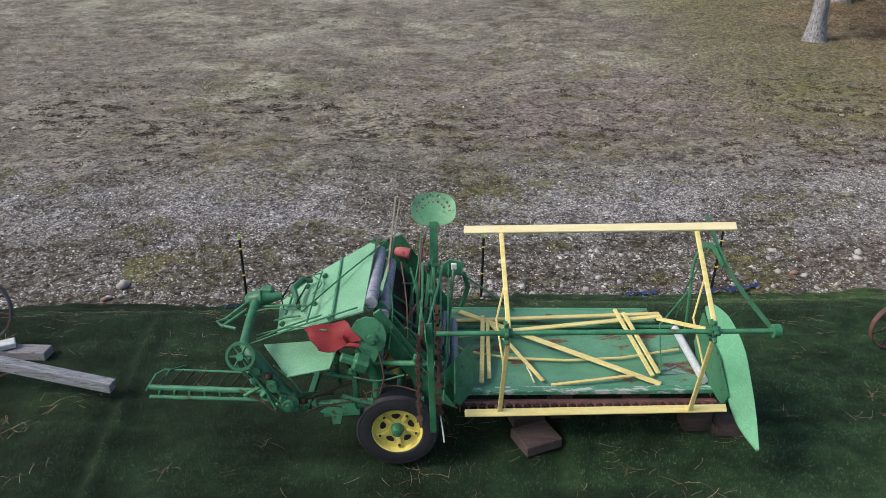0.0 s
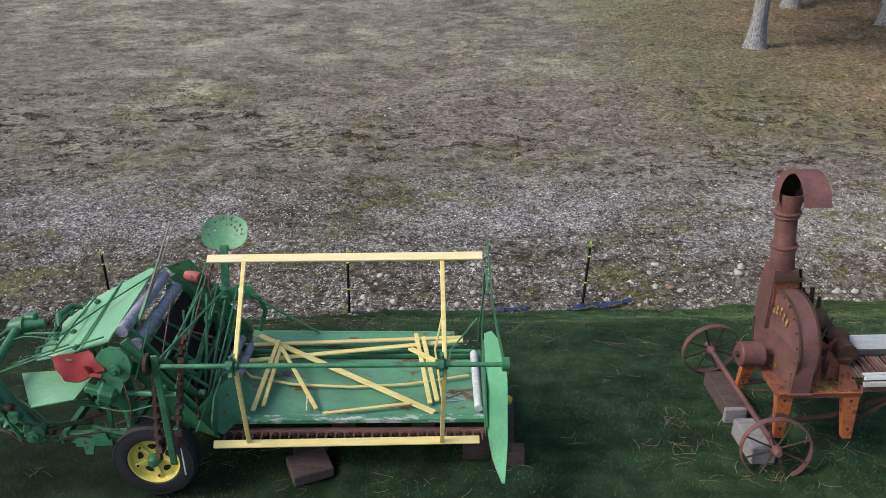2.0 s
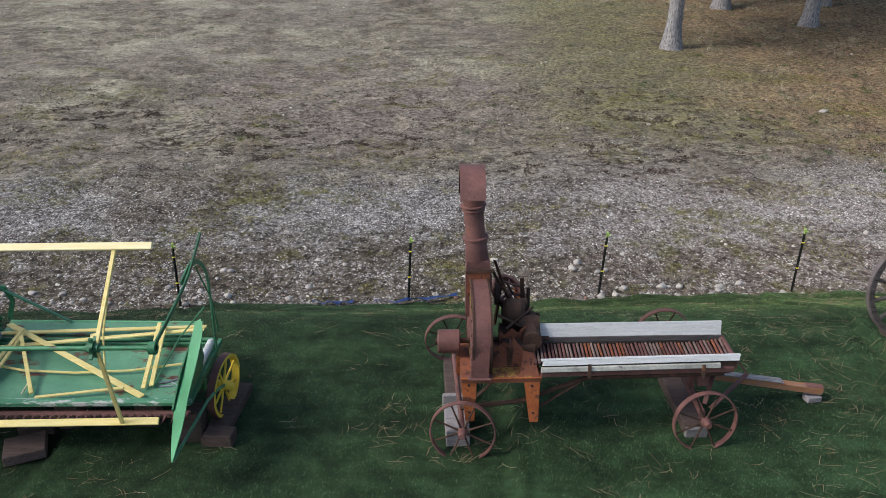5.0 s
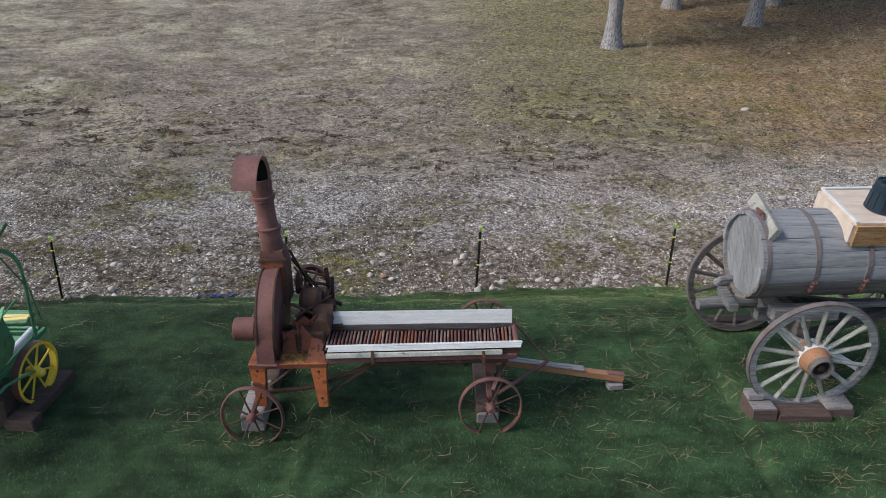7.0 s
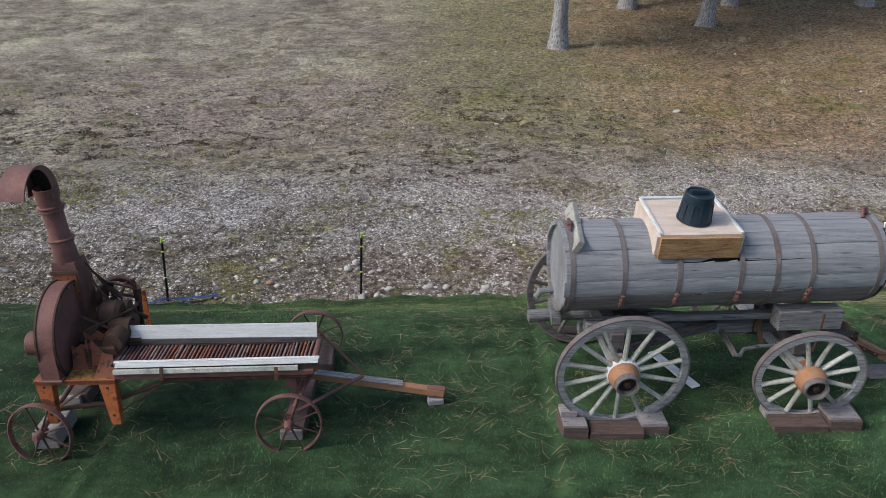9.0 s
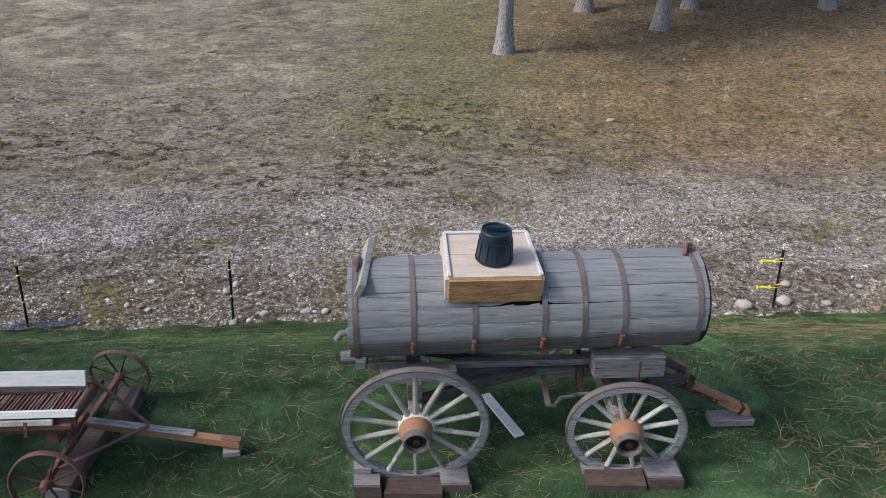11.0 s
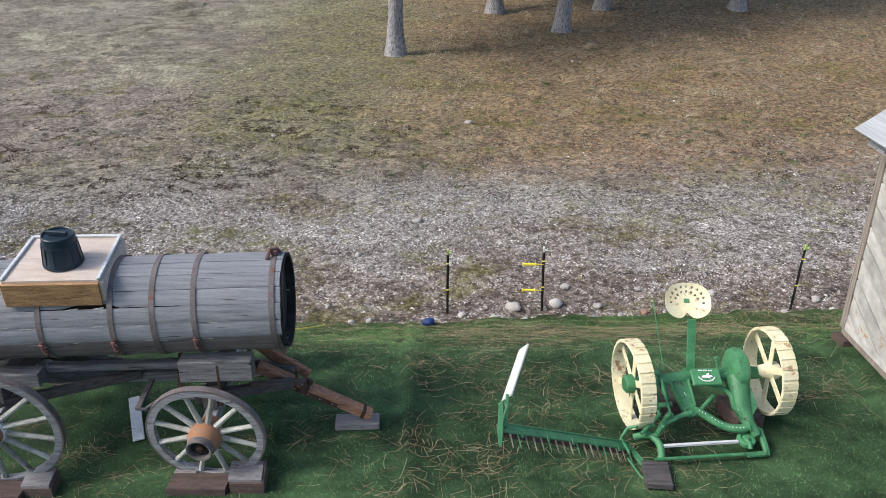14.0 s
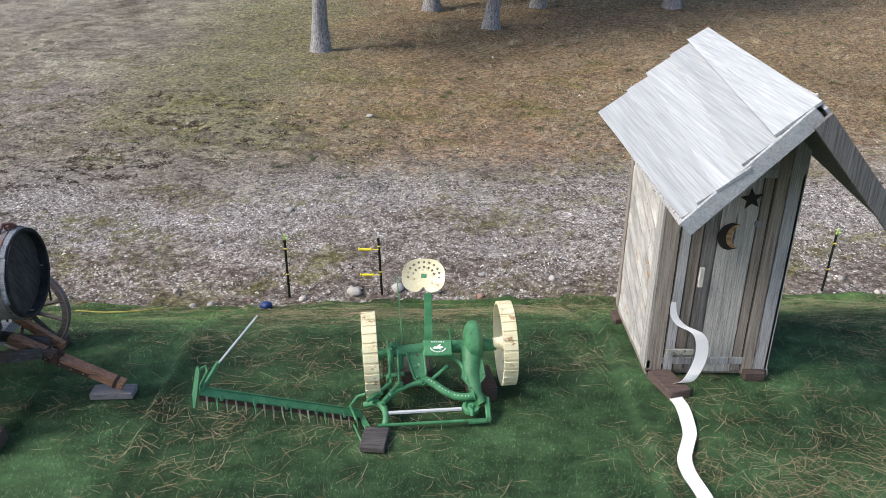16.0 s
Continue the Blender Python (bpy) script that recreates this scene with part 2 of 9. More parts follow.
# ---- builders ----
class Shape:
    """Collects pieces of one mesh."""

    def __init__(self):
        self.v, self.f = [], []

    def add(self, verts, faces):
        k = len(self.v)
        self.v += [tuple(p) for p in verts]
        self.f += [tuple(i + k for i in f) for f in faces]
        return self

    def box(self, c, size, m=None, b=0.006):
        """A box with chamfered edges; m: a turn about its centre."""
        h = [s / 2 for s in size]
        b = min(b, *(x * 0.45 for x in h))
        verts, faces, idx = [], [], {}
        for sx in (-1, 1):
            for sy in (-1, 1):
                for sz in (-1, 1):
                    s = (sx, sy, sz)
                    for a in range(3):
                        p = [s[i] * (h[i] - (0 if i == a else b)) for i in range(3)]
                        idx[(s, a)] = len(verts)
                        verts.append(Vector(p))
        for a in range(3):
            o = [i for i in range(3) if i != a]
            for sa in (-1, 1):
                q = []
                for u, w in ((-1, -1), (1, -1), (1, 1), (-1, 1)):
                    s = [0, 0, 0]
                    s[a], s[o[0]], s[o[1]] = sa, u, w
                    q.append(idx[(tuple(s), a)])
                faces.append(q if (sa > 0) == (a != 1) else q[::-1])
            for u in (-1, 1):
                for w in (-1, 1):
                    s0, s1 = [0, 0, 0], [0, 0, 0]
                    s0[a], s1[a] = -1, 1
                    s0[o[0]] = s1[o[0]] = u
                    s0[o[1]] = s1[o[1]] = w
                    faces.append([idx[(tuple(s0), o[0])], idx[(tuple(s1), o[0])], idx[(tuple(s1), o[1])], idx[(tuple(s0), o[1])]])
        for sx in (-1, 1):
            for sy in (-1, 1):
                for sz in (-1, 1):
                    faces.append([idx[((sx, sy, sz), a)] for a in range(3)])
        m = m or Matrix.Identity(4)
        c = Vector(c)
        return self.add([c + m.to_3x3() @ p for p in verts], faces)

    def beam(self, p, q, w, h, up=(0, 0, 1), b=0.004):
        """A bar from p to q, w across and h along up."""
        p, q = Vector(p), Vector(q)
        x = (q - p).normalized()
        up = Vector(up)
        if abs(x.dot(up)) > 0.98:
            up = Vector((0, 1, 0))
        y = up.cross(x).normalized()
        z = x.cross(y)
        m = Matrix((x, y, z)).transposed().to_4x4()
        return self.box((p + q) / 2, ((q - p).length, w, h), m, b)

    def tube(self, path, r, n=8, closed=False):
        """A round bar along a path; r: a radius or one for each point."""
        path = [Vector(p) for p in path]
        rs = r if isinstance(r, (list, tuple)) else [r] * len(path)
        verts, faces = [], []
        last = None
        for i, p in enumerate(path):
            a = path[i - 1] if (i or closed) else p
            c = path[(i + 1) % len(path)] if (i < len(path) - 1 or closed) else p
            d = (c - a).normalized()
            if last is None:
                ref = Vector((0, 0, 1)) if abs(d.z) < 0.9 else Vector((0, 1, 0))
                u = d.cross(ref).normalized()
            else:
                u = (last - d * last.dot(d)).normalized()
            last = u
            w = d.cross(u)
            verts += [p + (u * math.cos(k * 2 * math.pi / n) + w * math.sin(k * 2 * math.pi / n)) * rs[i] for k in range(n)]
        m = len(path)
        for i in range(m if closed else m - 1):
            for k in range(n):
                faces.append((i * n + k, i * n + (k + 1) % n, (i + 1) % m * n + (k + 1) % n, (i + 1) % m * n + k))
        if not closed:
            faces += [tuple(range(n))[::-1], tuple((m - 1) * n + k for k in range(n))]
        return self.add(verts, faces)

    def lathe(self, c, axis, profile, n=32, closed=False, start=0.0, turn=2 * math.pi):
        """Turns a profile of (along the axis, radius) about an axis through c. closed: the profile is a ring."""
        c, d = Vector(c), Vector(axis).normalized()
        u = d.cross(Vector((0, 0, 1)) if abs(d.z) < 0.9 else Vector((0, 1, 0))).normalized()
        w = d.cross(u)
        whole = turn > 6.28
        steps = n if whole else n + 1
        verts, faces, m = [], [], len(profile)
        for k in range(steps):
            a = start + k * turn / n
            for s, r in profile:
                verts.append(c + d * s + (u * math.cos(a) + w * math.sin(a)) * r)
        for k in range(n):
            k2 = (k + 1) % steps
            for i in range(m if closed else m - 1):
                faces.append((k * m + i, k * m + (i + 1) % m, k2 * m + (i + 1) % m, k2 * m + i))
        return self.add(verts, faces)

    def prism(self, poly, o, u, w, depth):
        """A flat outline in the plane of u and w at o, given a thickness along u x w."""
        o, u, w = Vector(o), Vector(u).normalized(), Vector(w).normalized()
        d = u.cross(w).normalized() * depth
        n = len(poly)
        a = [o + u * x + w * y for x, y in poly]
        return self.add(a + [p + d for p in a], [tuple(range(n))[::-1], tuple(range(n, 2 * n))] + [(i, (i + 1) % n, n + (i + 1) % n, n + i) for i in range(n)])

    def sheet(self, quad, t):
        """A four-cornered plate of thickness t."""
        a = [Vector(p) for p in quad]
        d = (a[1] - a[0]).cross(a[3] - a[0]).normalized() * t
        return self.add(a + [p - d for p in a], [(0, 1, 2, 3), (7, 6, 5, 4), (0, 4, 5, 1), (1, 5, 6, 2), (2, 6, 7, 3), (3, 7, 4, 0)])

    def mesh(self, name, material, origin=(0, 0, 0), angle=32):
        me = bpy.data.meshes.new(name)
        o = Vector(origin)
        me.from_pydata([Vector(p) - o for p in self.v], [], self.f)
        bm = bmesh.new()
        bm.from_mesh(me)
        bmesh.ops.recalc_face_normals(bm, faces=bm.faces)
        bm.to_mesh(me)
        bm.free()
        me.materials.append(material)
        me.shade_smooth()
        me.set_sharp_from_angle(angle=radians(angle))
        return me


BASE = {}


def thing(name, at, label, category, group=""):
    """An empty at the foot of a thing, under which its parts stand."""
    ob = new(name)
    ob.empty_display_size = 0.1
    ob.location = at
    BASE[ob] = Vector(at)
    return tagged(ob, label, category, group)


def part(name, shape, material, parent, label=""):
    ob = new(name, shape.mesh(name, material, BASE[parent]))
    ob.parent = parent
    BASE[ob] = BASE[parent]
    return tagged(ob, label)


def single(name, shape, material, at, label, category, group="", kind=""):
    """A thing of one mesh."""
    ob = new(name, shape.mesh(name, material, at))
    ob.location = at
    BASE[ob] = Vector(at)
    return tagged(ob, label, category, group, kind)


def from_arrays(name, verts, faces, material, smooth=False):
    """A mesh of many alike faces from arrays."""
    me = bpy.data.meshes.new(name)
    verts, faces = np.asarray(verts, dtype=np.float32), np.asarray(faces, dtype=np.int32)
    k = faces.shape[1]
    me.vertices.add(len(verts))
    me.vertices.foreach_set("co", verts.ravel())
    me.loops.add(faces.size)
    me.loops.foreach_set("vertex_index", faces.ravel())
    me.polygons.add(len(faces))
    me.polygons.foreach_set("loop_start", np.arange(0, faces.size, k, dtype=np.int32))
    me.polygons.foreach_set("use_smooth", np.full(len(faces), smooth))
    me.update()
    me.validate()
    me.materials.append(material)
    return new(name, me)


# ---- ground ----
LATTICE = np.random.default_rng(11).uniform(-1, 1, (256, 256))


def vnoise(x, y, s, k=0):
    """Smooth random relief of feature size about 1 / s, from -1 to 1."""
    u, v = np.asarray(x) * s + k * 17.3, np.asarray(y) * s + k * 9.7
    i, j = np.floor(u).astype(int), np.floor(v).astype(int)
    a, b = u - i, v - j
    a, b = a * a * (3 - 2 * a), b * b * (3 - 2 * b)
    q = lambda p, r: LATTICE[(i + p) % 256, (j + r) % 256]
    return (q(0, 0) * (1 - a) + q(1, 0) * a) * (1 - b) + (q(0, 1) * (1 - a) + q(1, 1) * a) * b


def fbm(x, y, s, k=0):
    return (vnoise(x, y, s, k) + 0.55 * vnoise(x, y, s * 2.1, k + 3) + 0.3 * vnoise(x, y, s * 4.3, k + 5)) / 1.3


def smooth(a, b, x):
    t = np.clip((x - a) / (b - a), 0, 1)
    return t * t * (3 - 2 * t)


def field_z(x, y):
    """The field: gravel at the foot of the bank, then a meadow that rises away from it."""
    rise = np.where(y > 10.4, (y - 10.4) * 0.094, (y - 10.4) * 0.02)
    rise = np.where(y > 60, 4.66 + (y - 60) * 0.02, rise)
    return -1.1 + rise + 0.012 * x + 0.07 * fbm(x, y, 0.25, 1) * smooth(11, 16, y) + lumps(x, y) * smooth(9.6, 12, y)


def lumps(x, y):
    """Small unevenness of trodden ground."""
    return 0.035 * fbm(x, y, 1.1, 2) + 0.018 * vnoise(x, y, 4.0, 4) + 0.03 * vnoise(x, y * 1.3, 2.3, 8) * smooth(13.5, 16.5, y)


def turf_edge(x):
    return 9.82 + 0.025 * x + 0.09 * vnoise(x, 0, 0.7, 1) + 0.06 * vnoise(x, 0, 2.2, 2) + 0.03 * vnoise(x, 0, 6.0, 3)


def turf_z(x, y):
    """The turf: a level strip, a bank that falls to the field, folds where the sheet bunches at its foot."""
    top = -0.1 + 0.0165 * x
    edge = turf_edge(x)
    s = np.clip((y - 7.55) / (edge - 7.55), 0, 1)
    foot = field_z(x, edge) + 0.03
    z = top + (foot - top) * (0.45 * smooth(0, 1, s) + 0.55 * s)
    folds = smooth(0.45, 0.95, s) * (0.05 * vnoise(x, y, 0.9, 7) + 0.05 * vnoise(x * 0.45, y * 1.6, 2.2, 8) + 0.03 * vnoise(x * 0.5, y * 2, 4.6, 9)) * (0.8 + 0.5 * smooth(11.5, 13.5, x))
    gentle = 0.02 * np.sin(x * 0.9 + 0.6) * np.sin(y * 0.8) + 0.008 * np.sin(x * 4.3 + y * 0.7)
    seam = np.zeros_like(np.asarray(x, dtype=float))
    for sx, lean in SEAMS:
        d = x - (sx + lean * (y - 6.0))
        seam = seam + 0.03 * np.exp(-((d - 0.05) / 0.06) ** 2) - 0.03 * np.exp(-((d + 0.06) / 0.06) ** 2) + 0.016 * (d > 0) * np.exp(-np.abs(d) / 0.5)
    # creases of the sheet at the west end, which was dragged sideways
    crease = 0.022 * np.sin((x * 0.85 + y * 0.4) * 5.2 + 2.5 * vnoise(x, y, 0.7, 3)) * smooth(1.0, -1.5, -np.abs(x + 0.5) + 1.5) * smooth(1.6, -0.6, x) * smooth(7.6, 6.2, y)
    # a ridge where the sheet has ruckled across its width
    ruck = 0.03 * np.exp(-((y - 6.6 - 0.03 * np.sin(2.3 * x)) / 0.06) ** 2) * smooth(7.0, 7.6, x) * smooth(9.1, 8.5, x)
    return z + folds + gentle + seam + crease + ruck


SEAMS = ((-3.06, -0.14), (1.03, 0.0), (5.14, 0.03), (9.17, 0.03), (12.97, -0.04), (17.46, 0.0))


def grid_sheet(name, xs, ys, zf, material):
    gx, gy = np.meshgrid(xs, ys)
    gz = zf(gx, gy)
    verts = np.stack([gx.ravel(), gy.ravel(), gz.ravel()], 1)
    nx, ny = len(xs), len(ys)
    i = (np.arange(ny - 1)[:, None] * nx + np.arange(nx - 1)[None]).ravel()
    return from_arrays(name, verts, np.stack([i, i + 1, i + nx + 1, i + nx], 1), material, True)


def field_material():
    """Grey gravel along the bank, worn meadow behind it, russet needles under the trees to the east."""
    m = bpy.data.materials.new("field")
    m.use_nodes = True
    n, l = m.node_tree.nodes, m.node_tree.links
    b = n["Principled BSDF"]
    b.inputs["Roughness"].default_value, b.inputs["Specular IOR Level"].default_value = 0.95, 0.15
    geo = n.new("ShaderNodeNewGeometry")
    pos = geo.outputs["Position"]
    sep = n.new("ShaderNodeSeparateXYZ")
    l.new(pos, sep.inputs["Vector"])

    def tex(scale, detail=6, rough=0.6, stretch=None):
        t = n.new("ShaderNodeTexNoise")
        t.inputs["Scale"].default_value, t.inputs["Detail"].default_value, t.inputs["Roughness"].default_value = scale, detail, rough
        if stretch:
            mp = n.new("ShaderNodeMapping")
            mp.inputs["Scale"].default_value = stretch
            l.new(pos, mp.inputs["Vector"])
            l.new(mp.outputs["Vector"], t.inputs["Vector"])
        else:
            l.new(pos, t.inputs["Vector"])
        return t.outputs["Fac"]

    def span(v, a, c, lo=0.0, hi=1.0):
        r = n.new("ShaderNodeMapRange")
        r.interpolation_type = "SMOOTHSTEP"
        for k, val in zip(("From Min", "From Max", "To Min", "To Max"), (a, c, lo, hi)):
            r.inputs[k].default_value = val
        l.new(v, r.inputs["Value"])
        return r.outputs["Result"]

    def calc(op, a, c):
        k = n.new("ShaderNodeMath")
        k.operation = op
        for i, v in enumerate((a, c)):
            if isinstance(v, (int, float)):
                k.inputs[i].default_value = v
            else:
                l.new(v, k.inputs[i])
        return k.outputs["Value"]

    def mix(f, a, c, mode="MIX"):
        k = n.new("ShaderNodeMixRGB")
        k.blend_type = mode
        for i, v in zip(("Fac", "Color1", "Color2"), (f, a, c)):
            if isinstance(v, (int, float)):
                k.inputs[i].default_value = v
            elif isinstance(v, tuple):
                k.inputs[i].default_value = (*v, 1)
            else:
                l.new(v, k.inputs[i])
        return k.outputs["Color"]

    x, y = sep.outputs["X"], sep.outputs["Y"]
    patch, mid, fine, speck = tex(0.3, 5, 0.6, (1, 1.3, 1)), tex(1.5, 8, 0.72, (1, 1.5, 1)), tex(9, 8, 0.75), tex(34, 4, 0.7)
    crisp, grit = span(fine, 0.36, 0.64, 0.12, 0.88), span(speck, 0.34, 0.66, 0.08, 0.92)
    straw = span(tex(30, 5, 0.75, (0.55, 1.7, 1)), 0.34, 0.66, 0.1, 0.9)

    def pebbles(scale, stretch):
        """Single stones, each with a grey of its own, and dark joints between them."""
        v = n.new("ShaderNodeTexVoronoi")
        v.inputs["Scale"].default_value = scale
        mp = n.new("ShaderNodeMapping")
        mp.inputs["Scale"].default_value = stretch
        l.new(pos, mp.inputs["Vector"])
        l.new(mp.outputs["Vector"], v.inputs["Vector"])
        s = n.new("ShaderNodeSeparateXYZ")
        l.new(v.outputs["Color"], s.inputs["Vector"])
        joint = span(v.outputs["Distance"], 0.35, 0.85, 1.0, 0.5)
        return s.outputs["X"], s.outputs["Y"], joint

    clod = tex(5.2, 8, 0.75, (0.8, 1.5, 1))
    # worn grass in straw tones over brown soil
    col = mix(span(mid, 0.36, 0.62), FIELD_DRY[0], FIELD_DRY[1])
    col = mix(span(patch, 0.5, 0.62, 0.0, 0.85), col, FIELD_DRY[2])
    col = mix(span(tex(0.16, 3, 0.5), 0.42, 0.6, 0.0, 0.5), col, FIELD_DRY[3])
    # trodden brown ground in the middle of the meadow
    trod = calc("MULTIPLY", calc("MULTIPLY", span(calc("ADD", x, calc("MULTIPLY", mid, 6)), -1.5, 3.5), span(calc("ADD", x, calc("MULTIPLY", patch, 6)), 13.5, 9.5)), calc("MULTIPLY", span(calc("ADD", y, calc("MULTIPLY", mid, 5)), 17.5, 20.0), span(calc("ADD", y, calc("MULTIPLY", patch, 6)), 27.5, 23.5)))
    col = mix(calc("MULTIPLY", trod, 0.6), col, mix(span(fine, 0.3, 0.7), (0.14, 0.114, 0.1), (0.26, 0.222, 0.198)))
    # bare muddy spots, thickest where the meadow meets the gravel
    near_mud = span(y, 15.0, 25.0, 0.13, -0.03)
    mud = span(calc("ADD", calc("ADD", clod, near_mud), span(patch, 0.4, 0.65, -0.07, 0.05)), 0.635, 0.7, 0.0, 0.85)
    col = mix(mud, col, mix(span(fine, 0.35, 0.7), FIELD_MUD[0], FIELD_MUD[1]))
    # moss and short green growth
    olive = calc("MULTIPLY", span(calc("ADD", x, calc("MULTIPLY", patch, 8)), 8.5, 13.5), span(calc("ADD", y, calc("MULTIPLY", mid, 4)), 17.5, 20.5))
    green = calc("MAXIMUM", calc("MULTIPLY", olive, span(mid, 0.35, 0.6, 0.35, 0.9)), span(tex(0.7, 6, 0.65), 0.6, 0.7, 0.0, 0.6))
    col = mix(green, col, mix(span(fine, 0.3, 0.7), FIELD_OLIVE[0], FIELD_OLIVE[1]))
    # russet needles
    under = calc("MULTIPLY", span(calc("ADD", x, calc("MULTIPLY", patch, 9)), 14.5, 19.5), span(calc("ADD", y, calc("MULTIPLY", mid, 3.5)), 16.2, 18.2))
    col = mix(calc("MULTIPLY", under, span(clod, 0.4, 0.6, 0.3, 0.95)), col, mix(span(fine, 0.3, 0.7), FIELD_NEEDLE[0], FIELD_NEEDLE[1]))
    # gravel: dark and dirty by the bank, paler along the wheel track
    band = calc("SUBTRACT", 1.0, span(calc("ADD", y, calc("MULTIPLY", calc("SUBTRACT", mid, 0.5), 6.0)), 13.8, 16.0))
    track = calc("MULTIPLY", span(calc("ADD", y, calc("MULTIPLY", calc("SUBTRACT", mid, 0.5), 3.0)), 11.3, 12.6), span(patch, 0.36, 0.56))
    tone, pick, joint = pebbles(42, (1, 0.8, 1))
    tone2, pick2, joint2 = pebbles(19, (1, 0.85, 1))
    grey = mix(span(tone, 0.2, 1.0), GRAVEL[0], GRAVEL[1])
    grey = mix(span(tone, 0.86, 0.95), grey, (0.62, 0.61, 0.59))
    big = mix(span(tone2, 0.1, 1.0), (0.12, 0.105, 0.095), (0.46, 0.45, 0.435))
    grey = mix(span(pick2, 0.9, 0.92), grey, big)
    grey = mix(1.0, grey, joint, "MULTIPLY")
    soil = mix(span(fine, 0.35, 0.65), GRAVEL[2], GRAVEL[3])
    east = span(calc("ADD", x, calc("MULTIPLY", patch, 5)), 6.5, 13.5)
    soil = mix(east, soil, mix(span(fine, 0.35, 0.65), (0.1, 0.08, 0.066), (0.21, 0.172, 0.145)))
    grey = mix(calc("MULTIPLY", east, 0.55), grey, mix(span(tone, 0.0, 1.0), (0.18, 0.152, 0.132), (0.49, 0.455, 0.42)))
    bare = calc("ADD", span(mid, 0.4, 0.62, 0.3, -0.2), span(fine, 0.38, 0.62, 0.18, -0.18))
    dirt = mix(span(calc("SUBTRACT", pick, bare), 0.68, 0.74), soil, grey)
    pale = mix(span(calc("SUBTRACT", pick, bare), 0.04, 0.1), soil, grey)
    stony = mix(calc("MULTIPLY", track, span(fine, 0.3, 0.5, 0.35, 1.0)), dirt, pale)
    col = mix(band, col, stony)
    moss = calc("MULTIPLY", span(tex(0.75, 7, 0.7), 0.55, 0.64, 0.0, 0.75), band)
    col = mix(moss, col, mix(fine, (0.07, 0.065, 0.02), (0.17, 0.16, 0.06)))
    loam = calc("SUBTRACT", 1.0, band)
    col = mix(0.55, col, crisp, "OVERLAY")
    col = mix(0.5, col, mid, "OVERLAY")
    col = mix(calc("MULTIPLY", loam, 0.5), col, straw, "OVERLAY")
    col = mix(0.4, col, grit, "OVERLAY")
    l.new(col, b.inputs["Base Color"])
    bp = n.new("ShaderNodeBump")
    bp.inputs["Strength"].default_value, bp.inputs["Distance"].default_value = 0.8, 0.03
    l.new(calc("ADD", fine, calc("MULTIPLY", speck, 0.5)), bp.inputs["Height"])
    l.new(bp.outputs["Normal"], b.inputs["Normal"])
    return m


FIELD_DRY = ((0.125, 0.108, 0.085), (0.25, 0.23, 0.18), (0.355, 0.34, 0.26), (0.18, 0.155, 0.138))
FIELD_MUD = ((0.022, 0.016, 0.013), (0.085, 0.065, 0.055))
FIELD_OLIVE = ((0.095, 0.092, 0.038), (0.2, 0.185, 0.093))
FIELD_NEEDLE = ((0.14, 0.088, 0.054), (0.29, 0.19, 0.117))
GRAVEL = ((0.13, 0.123, 0.12), (0.47, 0.455, 0.45), (0.045, 0.038, 0.029), (0.14, 0.122, 0.095))



def island_mat(name, tones, rough=0.8, spec=0.2, patch=None, patch_scale=0.35, mottle=0.0, mottle_scale=1.6):
    """Pieces of one mesh, each in a tone of its own. patch: a second set of tones that takes over in large patches."""
    m = bpy.data.materials.new(name)
    m.use_nodes = True
    n, l = m.node_tree.nodes, m.node_tree.links
    b = n["Principled BSDF"]
    b.inputs["Roughness"].default_value, b.inputs["Specular IOR Level"].default_value = rough, spec
    geo = n.new("ShaderNodeNewGeometry")

    def ramp(ts):
        r = n.new("ShaderNodeValToRGB")
        e = r.color_ramp.elements
        e[0].position, e[1].position = 0.0, 1.0
        e[0].color, e[1].color = (*ts[0], 1), (*ts[-1], 1)
        for k, c in enumerate(ts[1:-1]):
            e.new((k + 1) / (len(ts) - 1)).color = (*c, 1)
        l.new(geo.outputs["Random Per Island"], r.inputs["Fac"])
        return r.outputs["Color"]

    out = ramp(tones)
    if patch:
        t = n.new("ShaderNodeTexNoise")
        t.inputs["Scale"].default_value, t.inputs["Detail"].default_value = patch_scale, 5
        l.new(geo.outputs["Position"], t.inputs["Vector"])
        k = n.new("ShaderNodeMapRange")
        k.inputs["From Min"].default_value, k.inputs["From Max"].default_value = 0.42, 0.6
        l.new(t.outputs["Fac"], k.inputs["Value"])
        mx = n.new("ShaderNodeMixRGB")
        l.new(k.outputs["Result"], mx.inputs["Fac"])
        l.new(out, mx.inputs["Color1"])
        l.new(ramp(patch), mx.inputs["Color2"])
        out = mx.outputs["Color"]
    if mottle:
        t = n.new("ShaderNodeTexNoise")
        t.inputs["Scale"].default_value, t.inputs["Detail"].default_value, t.inputs["Roughness"].default_value = mottle_scale, 6, 0.7
        l.new(geo.outputs["Position"], t.inputs["Vector"])
        k = n.new("ShaderNodeMapRange")
        for key, val in zip(("From Min", "From Max", "To Min", "To Max"), (0.35, 0.65, 1 - mottle, 1 + mottle)):
            k.inputs[key].default_value = val
        l.new(t.outputs["Fac"], k.inputs["Value"])
        mx = n.new("ShaderNodeMixRGB")
        mx.blend_type = "MULTIPLY"
        mx.inputs["Fac"].default_value = 1.0
        l.new(out, mx.inputs["Color1"])
        l.new(k.outputs["Result"], mx.inputs["Color2"])
        out = mx.outputs["Color"]
    l.new(out, b.inputs["Base Color"])
    return m


